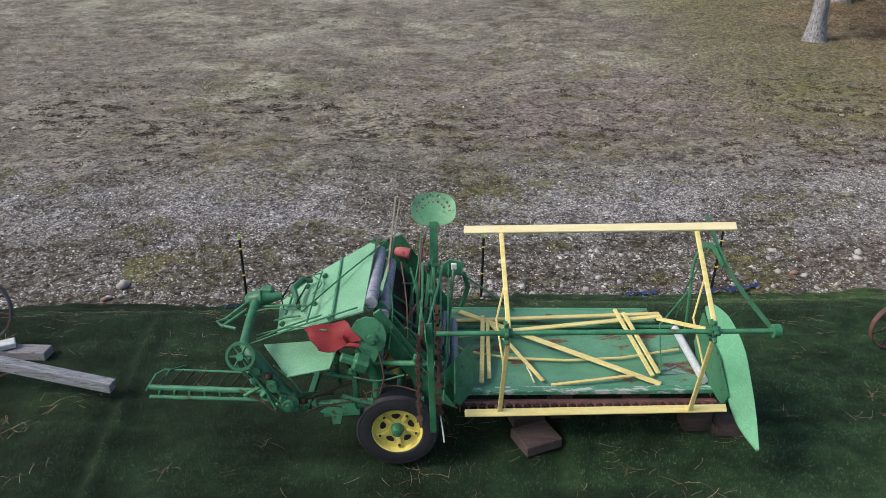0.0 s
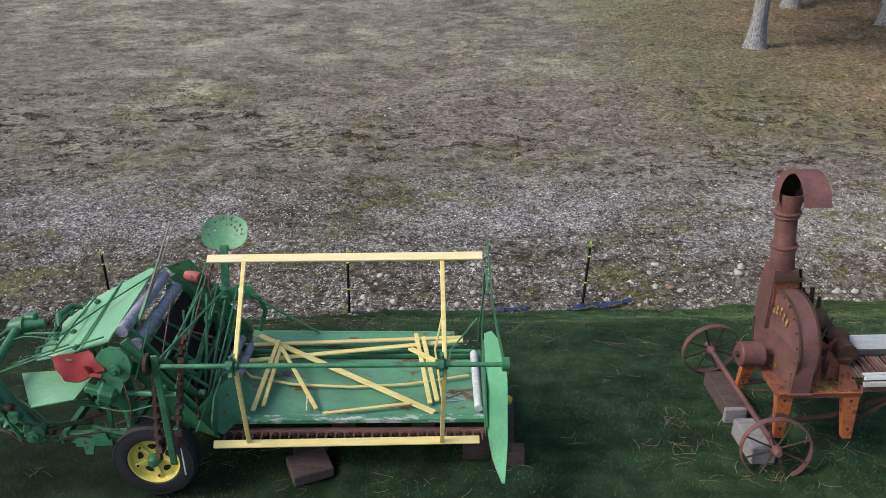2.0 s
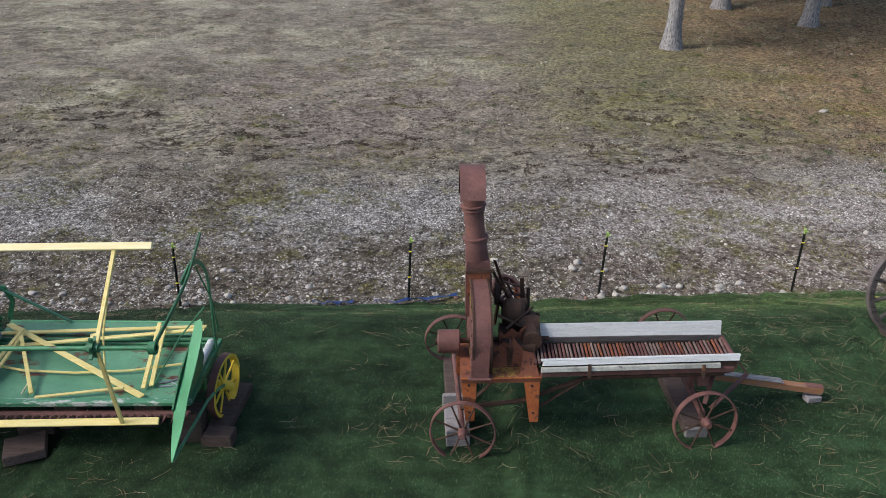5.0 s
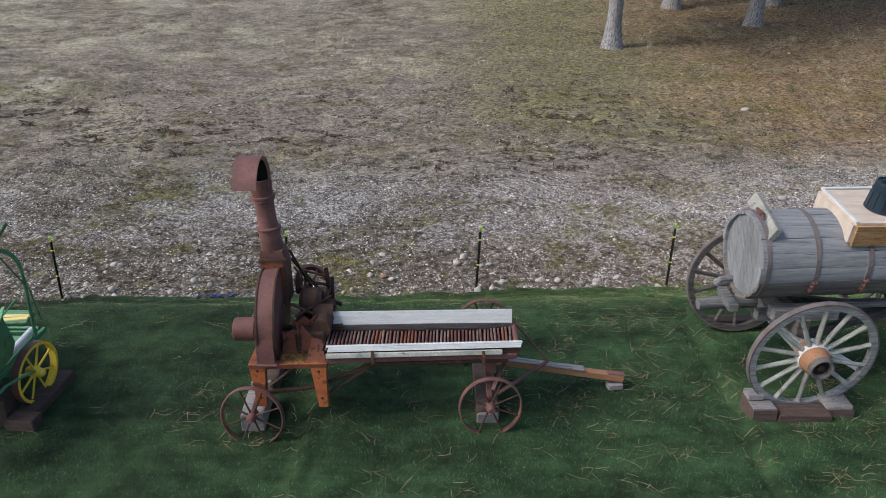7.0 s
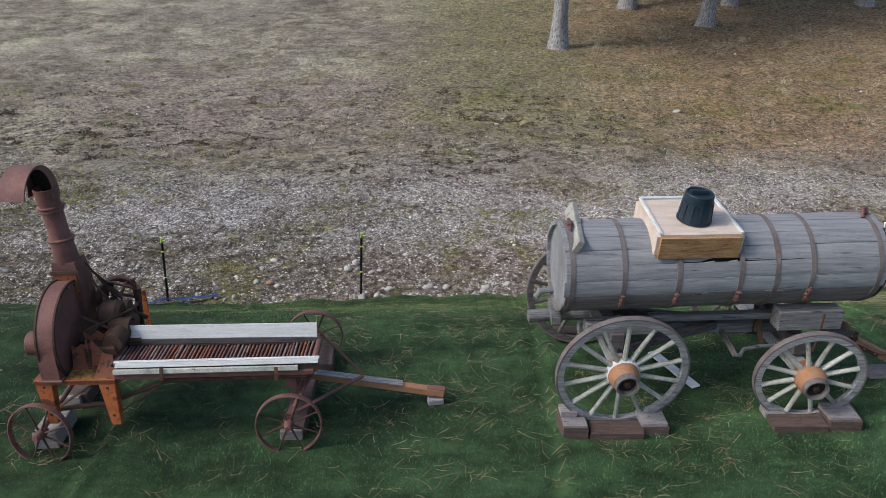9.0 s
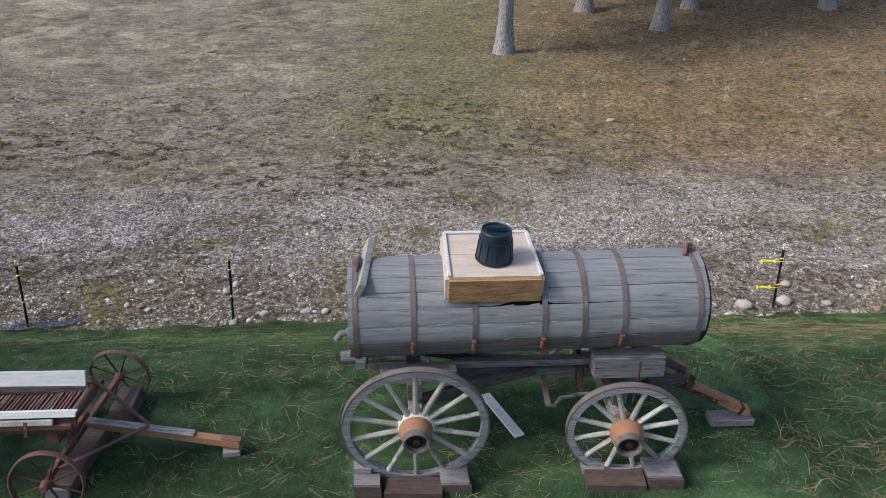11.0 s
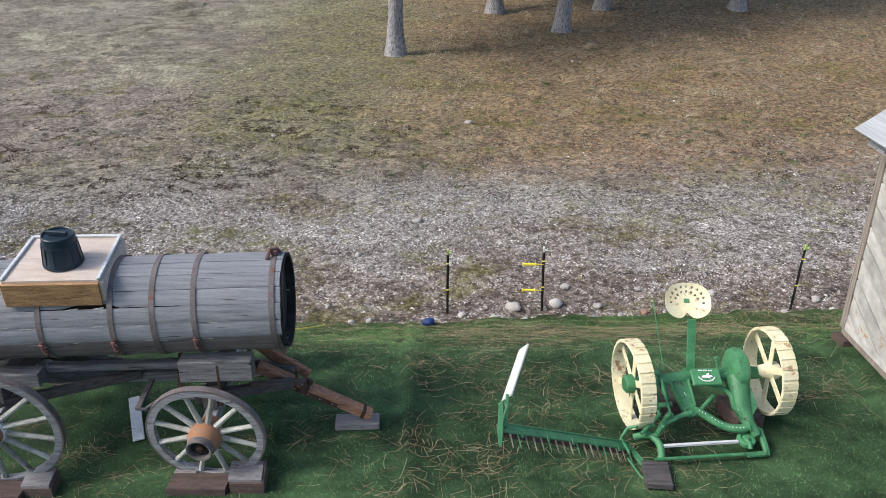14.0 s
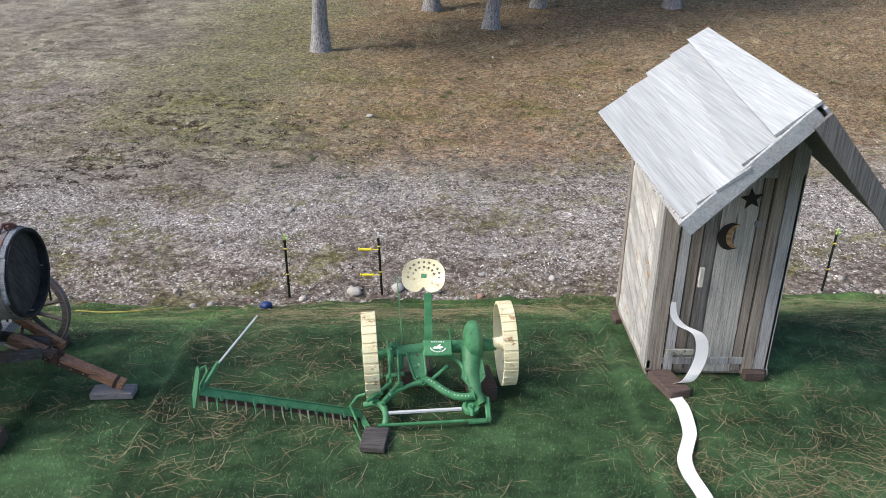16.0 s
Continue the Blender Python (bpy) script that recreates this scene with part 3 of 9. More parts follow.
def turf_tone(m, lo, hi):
    """A tone for each laid strip of turf, mixed in with the blotches; shade is put into it."""
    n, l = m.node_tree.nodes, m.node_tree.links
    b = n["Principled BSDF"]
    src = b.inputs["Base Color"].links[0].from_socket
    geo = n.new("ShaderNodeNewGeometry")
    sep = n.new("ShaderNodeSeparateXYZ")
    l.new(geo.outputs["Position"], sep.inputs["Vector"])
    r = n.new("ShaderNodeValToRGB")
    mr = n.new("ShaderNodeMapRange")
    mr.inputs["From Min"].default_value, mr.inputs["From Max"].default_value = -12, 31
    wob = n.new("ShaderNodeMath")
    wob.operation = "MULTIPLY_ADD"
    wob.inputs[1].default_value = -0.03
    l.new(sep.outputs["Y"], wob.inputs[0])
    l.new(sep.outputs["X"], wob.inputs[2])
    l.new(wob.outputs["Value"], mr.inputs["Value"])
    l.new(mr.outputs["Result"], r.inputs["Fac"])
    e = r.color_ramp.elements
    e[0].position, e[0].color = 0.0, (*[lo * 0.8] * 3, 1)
    # each strip's own tone, with shade put into the darker western ones
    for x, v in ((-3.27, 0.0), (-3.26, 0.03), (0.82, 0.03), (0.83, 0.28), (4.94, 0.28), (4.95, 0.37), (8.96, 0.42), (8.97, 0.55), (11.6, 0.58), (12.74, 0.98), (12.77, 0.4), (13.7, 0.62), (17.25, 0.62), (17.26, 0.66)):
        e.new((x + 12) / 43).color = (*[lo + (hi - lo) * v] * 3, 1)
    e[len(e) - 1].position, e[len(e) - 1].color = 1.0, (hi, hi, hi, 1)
    mx = n.new("ShaderNodeMixRGB")
    mx.blend_type = "MULTIPLY"
    mx.inputs["Fac"].default_value = 1.0
    l.new(src, mx.inputs["Color1"])
    l.new(r.outputs["Color"], mx.inputs["Color2"])
    # streaks where the sheet is stretched, blotches where it is trodden
    out = mx.outputs["Color"]
    for scale, stretch, lo_, hi_ in ((1.0, (0.35, 1.9, 1), 0.66, 1.5), (4.2, (1, 1, 1), 0.6, 1.45)):
        mp = n.new("ShaderNodeMapping")
        mp.inputs["Scale"].default_value = stretch
        l.new(geo.outputs["Position"], mp.inputs["Vector"])
        tx_ = n.new("ShaderNodeTexNoise")
        tx_.inputs["Scale"].default_value, tx_.inputs["Detail"].default_value, tx_.inputs["Roughness"].default_value = scale, 6, 0.65
        l.new(mp.outputs["Vector"], tx_.inputs["Vector"])
        k = n.new("ShaderNodeMapRange")
        for key, val in zip(("From Min", "From Max", "To Min", "To Max"), (0.33, 0.67, lo_, hi_)):
            k.inputs[key].default_value = val
        l.new(tx_.outputs["Fac"], k.inputs["Value"])
        my = n.new("ShaderNodeMixRGB")
        my.blend_type = "MULTIPLY"
        my.inputs["Fac"].default_value = 1.0
        l.new(out, my.inputs["Color1"])
        l.new(k.outputs["Result"], my.inputs["Color2"])
        out = my.outputs["Color"]
    # bank tinted yellower and brighter: the light on its slope put into the colour
    bank_lit = []
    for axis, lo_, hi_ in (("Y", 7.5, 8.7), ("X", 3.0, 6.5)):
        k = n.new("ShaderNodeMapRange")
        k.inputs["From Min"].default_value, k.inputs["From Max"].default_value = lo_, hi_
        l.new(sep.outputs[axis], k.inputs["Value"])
        bank_lit.append(k)
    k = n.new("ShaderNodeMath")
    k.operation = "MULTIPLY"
    l.new(bank_lit[0].outputs["Result"], k.inputs[0])
    l.new(bank_lit[1].outputs["Result"], k.inputs[1])
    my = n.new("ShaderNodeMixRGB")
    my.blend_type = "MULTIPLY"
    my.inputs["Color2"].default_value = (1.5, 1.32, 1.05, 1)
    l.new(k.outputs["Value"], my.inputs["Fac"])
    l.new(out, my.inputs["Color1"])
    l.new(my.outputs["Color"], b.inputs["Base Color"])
    return m


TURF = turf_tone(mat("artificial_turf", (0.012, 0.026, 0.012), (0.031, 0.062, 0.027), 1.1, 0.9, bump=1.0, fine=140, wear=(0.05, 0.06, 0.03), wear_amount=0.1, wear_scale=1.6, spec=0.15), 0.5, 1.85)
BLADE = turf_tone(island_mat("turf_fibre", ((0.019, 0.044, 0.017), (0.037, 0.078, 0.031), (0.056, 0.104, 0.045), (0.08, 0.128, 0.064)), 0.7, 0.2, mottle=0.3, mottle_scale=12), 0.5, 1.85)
NEEDLE_DRY = island_mat("dry_needles", ((0.14, 0.075, 0.045), (0.25, 0.17, 0.1), (0.37, 0.29, 0.175), (0.5, 0.43, 0.29)), 0.7, 0.3, ((0.15, 0.085, 0.05), (0.27, 0.175, 0.105), (0.37, 0.28, 0.17), (0.48, 0.41, 0.28)), 0.9)
DRYBLADE = island_mat("dry_grass", ((0.08, 0.07, 0.05), (0.22, 0.2, 0.14), (0.38, 0.355, 0.265), (0.55, 0.52, 0.41)), 0.85, 0.15, ((0.075, 0.06, 0.05), (0.17, 0.14, 0.125), (0.29, 0.245, 0.215), (0.42, 0.365, 0.31)), mottle=0.55, mottle_scale=2.8)
OLIVEBLADE = island_mat("olive_grass", ((0.06, 0.065, 0.022), (0.12, 0.12, 0.045), (0.22, 0.2, 0.1), (0.36, 0.32, 0.2)), 0.85, 0.15, ((0.08, 0.065, 0.035), (0.17, 0.14, 0.08), (0.27, 0.23, 0.14), (0.4, 0.35, 0.24)), 0.7, mottle=0.5, mottle_scale=2.4)
RUSSET = island_mat("russet_needles", ((0.1, 0.055, 0.035), (0.19, 0.12, 0.07), (0.28, 0.2, 0.12), (0.4, 0.33, 0.22)), 0.85, 0.15, ((0.09, 0.07, 0.035), (0.18, 0.135, 0.07), (0.29, 0.22, 0.135), (0.4, 0.33, 0.22)), 0.5, mottle=0.5, mottle_scale=1.8)
MOSS = island_mat("moss", ((0.08, 0.085, 0.02), (0.16, 0.16, 0.04), (0.25, 0.24, 0.08), (0.36, 0.33, 0.15)), 0.9, 0.1, mottle=0.4, mottle_scale=3)
MEADOW_STONE = island_mat("meadow_stone", ((0.06, 0.045, 0.035), (0.14, 0.11, 0.09), (0.3, 0.26, 0.22), (0.5, 0.47, 0.43), (0.68, 0.66, 0.62)), 0.85, 0.2)
STRAWBLADE = island_mat("pale_long_grass", ((0.2, 0.15, 0.09), (0.34, 0.28, 0.18), (0.48, 0.42, 0.29), (0.58, 0.53, 0.4)), 0.8, 0.2)
WEEDLEAF = island_mat("weed_leaf", ((0.03, 0.06, 0.02), (0.06, 0.1, 0.03), (0.1, 0.15, 0.05)), 0.7, 0.3)
SOIL = island_mat("dark_soil", ((0.028, 0.021, 0.017), (0.052, 0.04, 0.032), (0.095, 0.073, 0.06)), 0.95, 0.1)
PEBBLE = island_mat("pale_gravel", ((0.045, 0.042, 0.04), (0.12, 0.115, 0.115), (0.27, 0.255, 0.248), (0.18, 0.152, 0.13), (0.37, 0.355, 0.345), (0.48, 0.475, 0.47), (0.78, 0.77, 0.75)), 0.8, 0.3, mottle=0.35, mottle_scale=1.2)
COARSE = island_mat("mixed_stones", ((0.04, 0.034, 0.03), (0.1, 0.082, 0.07), (0.17, 0.135, 0.112), (0.12, 0.11, 0.105), (0.24, 0.22, 0.2), (0.36, 0.34, 0.315), (0.66, 0.64, 0.6)), 0.8, 0.3)

xs = np.concatenate([np.linspace(-900, -14, 24), np.linspace(-13, 34, 420), np.linspace(36, 900, 24)])
ys = np.concatenate([np.linspace(-600, 8, 20), np.linspace(8.5, 36, 300), np.linspace(37, 60, 14), np.linspace(66, 1500, 16)])
ground = tagged(grid_sheet("ground", xs, ys, field_z, field_material()), "gravel track below a worn brown meadow", "ground", "", "structure")
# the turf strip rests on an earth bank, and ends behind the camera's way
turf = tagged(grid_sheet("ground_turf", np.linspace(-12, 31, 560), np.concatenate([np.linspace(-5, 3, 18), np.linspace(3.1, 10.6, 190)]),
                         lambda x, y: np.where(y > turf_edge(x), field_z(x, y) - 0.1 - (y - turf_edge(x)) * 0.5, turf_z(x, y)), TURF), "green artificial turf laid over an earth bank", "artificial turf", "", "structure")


# ---- fence posts along the foot of the bank ----
def ground_at(x, y):
    return float(max(field_z(x, y), turf_z(x, y) if y < turf_edge(x) else -9))


def fence_post(x, y, lean=(0, 0), flag=False, handles=False):
    z = ground_at(x, y)
    h = 1.02
    top = Vector((x + lean[0], y + lean[1], z + h))
    foot = Vector((x, y, z - 0.05))
    t = thing("fence_post", foot, "dark green steel fence post with yellow clips and a lime cap", "fence post", "fence posts along the bank")
    d = (top - foot).normalized()
    part("post_stem", Shape().beam(foot, top, 0.036, 0.006).beam(foot, top, 0.006, 0.034), POST_BLACK, t)
    s = Shape().beam(top - d * 0.06, top + d * 0.025, 0.03, 0.03).beam(top - d * 0.02 + Vector((0.012, -0.01, 0)), top - d * 0.03 + Vector((0.05, -0.012, 0.005)), 0.014, 0.02)
    part("cap", s, PLASTIC_LIME if not flag else WHITE_PAINT, t, "lime plastic cap" if not flag else "white plastic cap")
    for k in (0.2, 0.62):
        c = top - d * k
        part("clip", Shape().beam(c + Vector((-0.02, -0.014, 0)), c + Vector((0.022, -0.014, 0.004)), 0.026, 0.014), PLASTIC_YELLOW, t, "yellow plastic clip")
    if handles:
        for k in (0.24, 0.66):
            c = top - d * k
            g = Shape().lathe(c + Vector((-0.3, -0.03, 0)), (1, 0, 0), [(0, 0.001), (0, 0.03), (0.012, 0.03), (0.02, 0.016), (0.09, 0.021), (0.17, 0.016), (0.18, 0.03), (0.19, 0.03), (0.2, 0.008), (0.3, 0.006), (0.3, 0.001)], 12)
            part("gate_handle", g, PLASTIC_YELLOW, t, "yellow plastic gate handle")
    return t


for px, py, lx, ly in ((-2.9, 9.95, -0.01, 0.0), (0.56, 9.92, 0.02, 0.0), (3.98, 10.05, 0.05, 0.0), (6.88, 10.2, 0.05, -0.02), (9.85, 10.25, 0.02, 0.0), (13.38, 10.4, 0.0, -0.03), (18.42, 10.46, 0.03, 0.0), (21.4, 10.45, 0.03, 0.0)):
    fence_post(px, py, (lx, ly))
fence_post(14.77, 10.46, (-0.03, -0.03), True, True)


# ---- trees ----
def pine_tree(x, y, r, lean, seed):
    rnd = random.Random(seed)
    z = float(field_z(x, y))
    t = thing("pine_tree", (x, y, z), "tall pine with rough pale grey bark on the meadow", "tree", "pines on the meadow")
    h = 11 + rnd.random() * 3
    path, rs = [], []
    for k in range(26):
        a = k / 25
        path.append((x + lean[0] * a * h + 0.05 * math.sin(a * 9 + seed), y + lean[1] * a * h, z - 0.15 + a * h))
        rs.append(r * (1.0 - 0.85 * a) + r * 0.55 * math.exp(-a * h / 0.28))
    s = Shape().tube(path, rs, 18)
    s.v = [tuple(Vector(p) + Vector(((noise.noise(Vector(p) * 4)), noise.noise(Vector(p) * 4 + Vector((9, 0, 0))), 0)) * r * 0.16) for p in s.v]
    part("trunk", s, BARK, t)
    crown_v, crown_f = [], []
    for k in range(34):
        a = 0.3 + 0.68 * k / 34
        at = Vector(path[int(a * 25)])
        ang = k * 2.4 + rnd.random()
        ln = (3.6 * (1 - a) + 0.9) * (0.8 + 0.4 * rnd.random())
        tip = at + Vector((math.cos(ang) * ln, math.sin(ang) * ln, -0.12 * ln + 0.3 * rnd.random()))
        part("limb", Shape().tube([at, (at + tip) / 2 + Vector((0, 0, 0.1)), tip], [0.05 * (1.2 - a), 0.03, 0.008], 6), BARK, t)
        for j in range(210):
            f = 0.25 + 0.8 * rnd.random()
            c = at.lerp(tip, f) + Vector((rnd.gauss(0, 0.22), rnd.gauss(0, 0.22), rnd.gauss(0, 0.14)))
            for q in range(3):
                d = Vector((rnd.gauss(0, 1), rnd.gauss(0, 1), rnd.gauss(0, 0.6))).normalized()
                e = d.cross(Vector((rnd.gauss(0, 1), rnd.gauss(0, 1), rnd.gauss(0, 1)))).normalized()
                i = len(crown_v)
                crown_v += [c - d * 0.02 + e * 0.04, c - d * 0.02 - e * 0.04, c + d * 0.3]
                crown_f.append((i, i + 1, i + 2))
    crown = from_arrays("crown", np.array(crown_v) - np.array(BASE[t]), crown_f, NEEDLES)
    crown.parent = t
    return t


pine_tree(11.78, 24.7, 0.27, (0.05, 0.0), 3)
pine_tree(17.35, 27.4, 0.26, (0.05, 0.01), 5)
pine_tree(15.15, 30.4, 0.3, (0.0, 0.0), 8)
pine_tree(19.35, 30.9, 0.25, (0.03, 0.0), 11)
pine_tree(24.3, 30.5, 0.27, (0.02, 0.0), 14)


# ---- wheels ----
def spoked_wheel(t, c, axis, r, rim_w, rim_d, spokes, spoke_r, hub, mats, tread=0.0, spoke_flat=0.0, label="", name="wheel"):
    """A wheel under the thing t: its rim, with spokes and hub as pieces of it. hub: outline of (along the axis, radius)."""
    rim_m, spoke_m, hub_m = mats
    d = Vector(axis).normalized()
    c = Vector(c)
    h = rim_w / 2
    s = Shape().lathe(c, d, [(-h, r - rim_d), (-h, r - 0.004), (-h + 0.004, r), (h - 0.004, r), (h, r - 0.004), (h, r - rim_d)], 56, True)
    wheel = part(name, s, rim_m, t, label)
    if tread:
        u = d.cross(Vector((0, 0, 1))).normalized()
        w = d.cross(u)
        g = Shape()
        for k in range(28):
            a = k * math.pi * 2 / 28
            out = u * math.cos(a) + w * math.sin(a)
            g.beam(c + out * (r + 0.004) - d * h * 0.98, c + out * (r + 0.004) + d * h * 0.98, r * 0.17, tread, out, 0.003)
        part("tread_plates", g, rim_m, wheel)
    u = d.cross(Vector((0, 0, 1))).normalized()
    w = d.cross(u)
    for k in range(spokes):
        a = (k + 0.5) * math.pi * 2 / spokes
        out = u * math.cos(a) + w * math.sin(a)
        p, q = c + out * hub[len(hub) // 2][1] * 0.6, c + out * (r - rim_d + 0.004)
        g = Shape()
        if spoke_flat:
            g.beam(p, q, spoke_r * 2, spoke_flat, d, 0.003)
        else:
            g.tube([p, p.lerp(q, 0.3), p.lerp(q, 0.8), q], [spoke_r * 1.15, spoke_r, spoke_r * 0.85, spoke_r], 8)
        part("spoke", g, spoke_m, wheel)
    part("hub", Shape().lathe(c, d, hub, 24), hub_m, wheel)
    return wheel


def block(c, size, yaw, material, name, label, category, group=""):
    m = pose(0, 0, 0, 0, 0, yaw)
    s = Shape().box(c, size, m, 0.008)
    return single(name, s, material, (c[0], c[1], c[2] - size[2] / 2), label, category, group)


# ---- tank wagon ----
RIM_BLACK = mat("black_rim_wood", (0.012, 0.012, 0.014), (0.045, 0.045, 0.05), 9, 0.85, wear=(0.12, 0.12, 0.125), wear_amount=0.2, wear_scale=9, bump=0.7, spec=0.2)
STAVE_LOW = mat("shaded_brown_tank_stave", (0.15, 0.138, 0.138), (0.27, 0.25, 0.25), 3, 0.85, wear=(0.085, 0.075, 0.075), wear_amount=0.36, wear_scale=2.4, grain=(0.45, 14, 14), fine=60, bump=0.8, vary=0.15, spec=0.2)
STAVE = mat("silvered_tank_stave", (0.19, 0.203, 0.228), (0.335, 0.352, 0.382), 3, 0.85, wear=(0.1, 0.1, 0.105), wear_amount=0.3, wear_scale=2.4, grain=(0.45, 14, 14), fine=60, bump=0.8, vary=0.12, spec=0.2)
TONGUE_WOOD = mat("worn_brown_tongue_wood", (0.19, 0.098, 0.062), (0.42, 0.23, 0.145), 5, 0.75, wear=(0.09, 0.06, 0.05), wear_amount=0.4, wear_scale=6, grain=(1, 7, 7), fine=50, bump=0.4)
HEAD_WOOD = mat("weathered_head_board", (0.14, 0.15, 0.168), (0.27, 0.285, 0.305), 4, 0.85, wear=(0.4, 0.41, 0.41), wear_amount=0.2, wear_scale=3, grain=(9, 9, 0.7), turn=(radians(-35), 0, 0), fine=50, bump=0.6, vary=0.12, spec=0.2)
HEAD_DARK = mat("dark_head_board", (0.03, 0.029, 0.031), (0.09, 0.09, 0.095), 4, 0.85, wear=(0.18, 0.18, 0.19), wear_amount=0.2, wear_scale=3, grain=(9, 9, 0.7), turn=(radians(35), 0, 0), fine=50, bump=0.6, vary=0.25, spec=0.2)
SILL_WOOD = mat("split_grey_sill_wood", (0.09, 0.092, 0.1), (0.24, 0.248, 0.262), 4, 0.85, wear=(0.04, 0.038, 0.04), wear_amount=0.4, wear_scale=3, grain=(0.7, 12, 12), fine=40, bump=0.9, vary=0.15, spec=0.2)
BLEACHED = mat("bleached_board", (0.6, 0.62, 0.64), (0.76, 0.78, 0.8), 3, 0.85, wear=(0.42, 0.44, 0.46), wear_amount=0.28, wear_scale=3, grain=(5, 5, 5), fine=20, bump=0.4, spec=0.2)
WO, WU = Vector((10.5, 6.22, 0)), Vector((0.998, 0.063, 0))
WV = Vector((-0.063, 0.998, 0))


def wg(a, b, z):
    return WO + WU * a + WV * b + Vector((0, 0, z))


def tank_wagon():
    t = thing("tank_wagon", wg(0, 0, 0.07), "old wooden water tank wagon with weathered grey staves and spoked wheels", "wagon")
    cl, cr, r = wg(-1.36, -0.03, 1.42), wg(1.49, 0.0, 1.44), 0.412
    ax = (cr - cl).normalized()
    u = ax.cross(Vector((0, 0, 1))).normalized()
    w = ax.cross(u)
    rnd = random.Random(4)
    n = 18
    L = (cr - cl).length
    # dark core: the shade inside the hollow tank is put into its colour
    tank = part("tank", Shape().lathe(cl, ax, [(0.08, 0.001), (0.08, r - 0.06), (L - 0.13, r - 0.06), (L - 0.13, 0.001)], 26), DARK, t)
    shift = [0.0] + [rnd.uniform(-0.14, 0.14) for k in range(n - 1)] + [0.0]
    for k in range(n):
        a0, a1 = (radians(-42.2) + (k + shift[k] + (0.004 if k else 0)) * 2 * math.pi / n, radians(-42.2) + (k + 0.985 + shift[(k + 1) % n]) * 2 * math.pi / n)
        s = Shape()
        vs, steps, across = [], 40 if k == 0 else 14, 6
        e0, e1 = rnd.uniform(-0.012, 0.012), L + rnd.uniform(-0.02, 0.02)
        proud, ph = rnd.uniform(-0.004, 0.004), rnd.uniform(0, 6)
        for i in range(steps):
            x = e0 + (e1 - e0) * i / (steps - 1)
            wob = 0.002 * math.sin(i * 31.7 / steps + k) + proud
            # the stave over the gap is broken away along its lower edge, from crack to hoop
            bite = radians(5.6) * min(max((x - 1.17) / 0.16, 0), 1) * (1 if x < 1.5 else max(0, 1 - (x - 1.5) / 0.08)) + radians(0.7) * (0.9 < x < 2.1) * (1 + 0.4 * math.sin(x * 37)) if k == 0 else radians(0.12) * (1 + math.sin(x * 5 + ph))
            ring = [(a0, r - 0.034)] + [(a0 + (a1 - bite - a0) * j / across, r + wob - (0.004 if j in (0, across) else 0)) for j in range(across + 1)] + [(a1 - bite, r - 0.034)]
            for a, rr in ring:
                vs.append(cl + ax * x + (u * math.cos(a) + w * math.sin(a)) * rr)
        m = across + 3
        fs = []
        for i in range(steps - 1):
            for j in range(m):
                fs.append((i * m + j, i * m + (j + 1) % m, (i + 1) * m + (j + 1) % m, (i + 1) * m + j))
        fs += [tuple(range(m)), tuple((steps - 1) * m + j for j in range(m))]
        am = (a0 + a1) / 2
        # lower staves: brown tint, and the shade on the underside put into the colour
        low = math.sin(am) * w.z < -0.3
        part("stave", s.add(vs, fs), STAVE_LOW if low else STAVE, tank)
        # frayed bleached edges along the seams below the middle
        if -0.45 < math.sin(am) * w.z < 0.02 and (u * math.cos(am)).dot(WV) < 0:
            for i in range(7):
                x, ln = rnd.uniform(0.3, 2.3), rnd.uniform(0.04, 0.16)
                ea = a0 if (w * math.sin(a0)).z > (w * math.sin(a1)).z else a1
                ea += rnd.uniform(-0.012, 0.012)
                d = (u * math.cos(ea) + w * math.sin(ea)) * (r + 0.002)
                part("splinter", Shape().beam(cl + ax * x + d, cl + ax * (x + ln) + d + Vector((0, 0, rnd.uniform(-0.008, 0.008))), rnd.uniform(0.003, 0.007), 0.004, d, 0.001), SPOKE_WOOD, tank)
    part("end_rim", Shape().lathe(cl, ax, [(L - 0.1, r - 0.04), (L - 0.1, r - 0.012), (L + 0.03, r - 0.014), (L + 0.025, r - 0.04)], 48, True), RIM_BLACK, tank, "black rim at the open end")
    # splinters of the broken stave
    for x0_, th0, x1_, th1 in ((1.42, 23.4, 1.5, 25.0), (1.2, 22.7, 1.3, 24.6)):
        pq = [cl + ax * x + (-WV * math.cos(radians(th)) + Vector((0, 0, 1)) * math.sin(radians(th))) * (r - 0.004) for x, th in ((x0_, th0), (x1_, th1))]
        part("splinter", Shape().beam(pq[0], pq[1], 0.008, 0.012), SPOKE_WOOD, tank)
    # heads of upright boards, set in from the ends
    for end, sgn in ((cl, 1), (cr, -1)):
        inset = 0.025 if sgn > 0 else 0.05
        k = -r + 0.04
        while k < r - 0.06:
            wd = rnd.uniform(0.1, 0.15)
            k2 = min(k + wd - 0.004, r - 0.036)
            ys = np.linspace(k, k2, 4)
            hh = [math.sqrt(max((r - 0.034) ** 2 - y * y, 0)) for y in ys]
            poly = [(y, -h) for y, h in zip(ys, hh)] + [(y, h) for y, h in zip(ys[::-1], hh[::-1])]
            part("head_board", Shape().prism(poly, end + ax * sgn * inset, WV, (0, 0, 1), 0.03 * sgn), HEAD_WOOD if sgn > 0 else HEAD_DARK, tank)
            k += wd
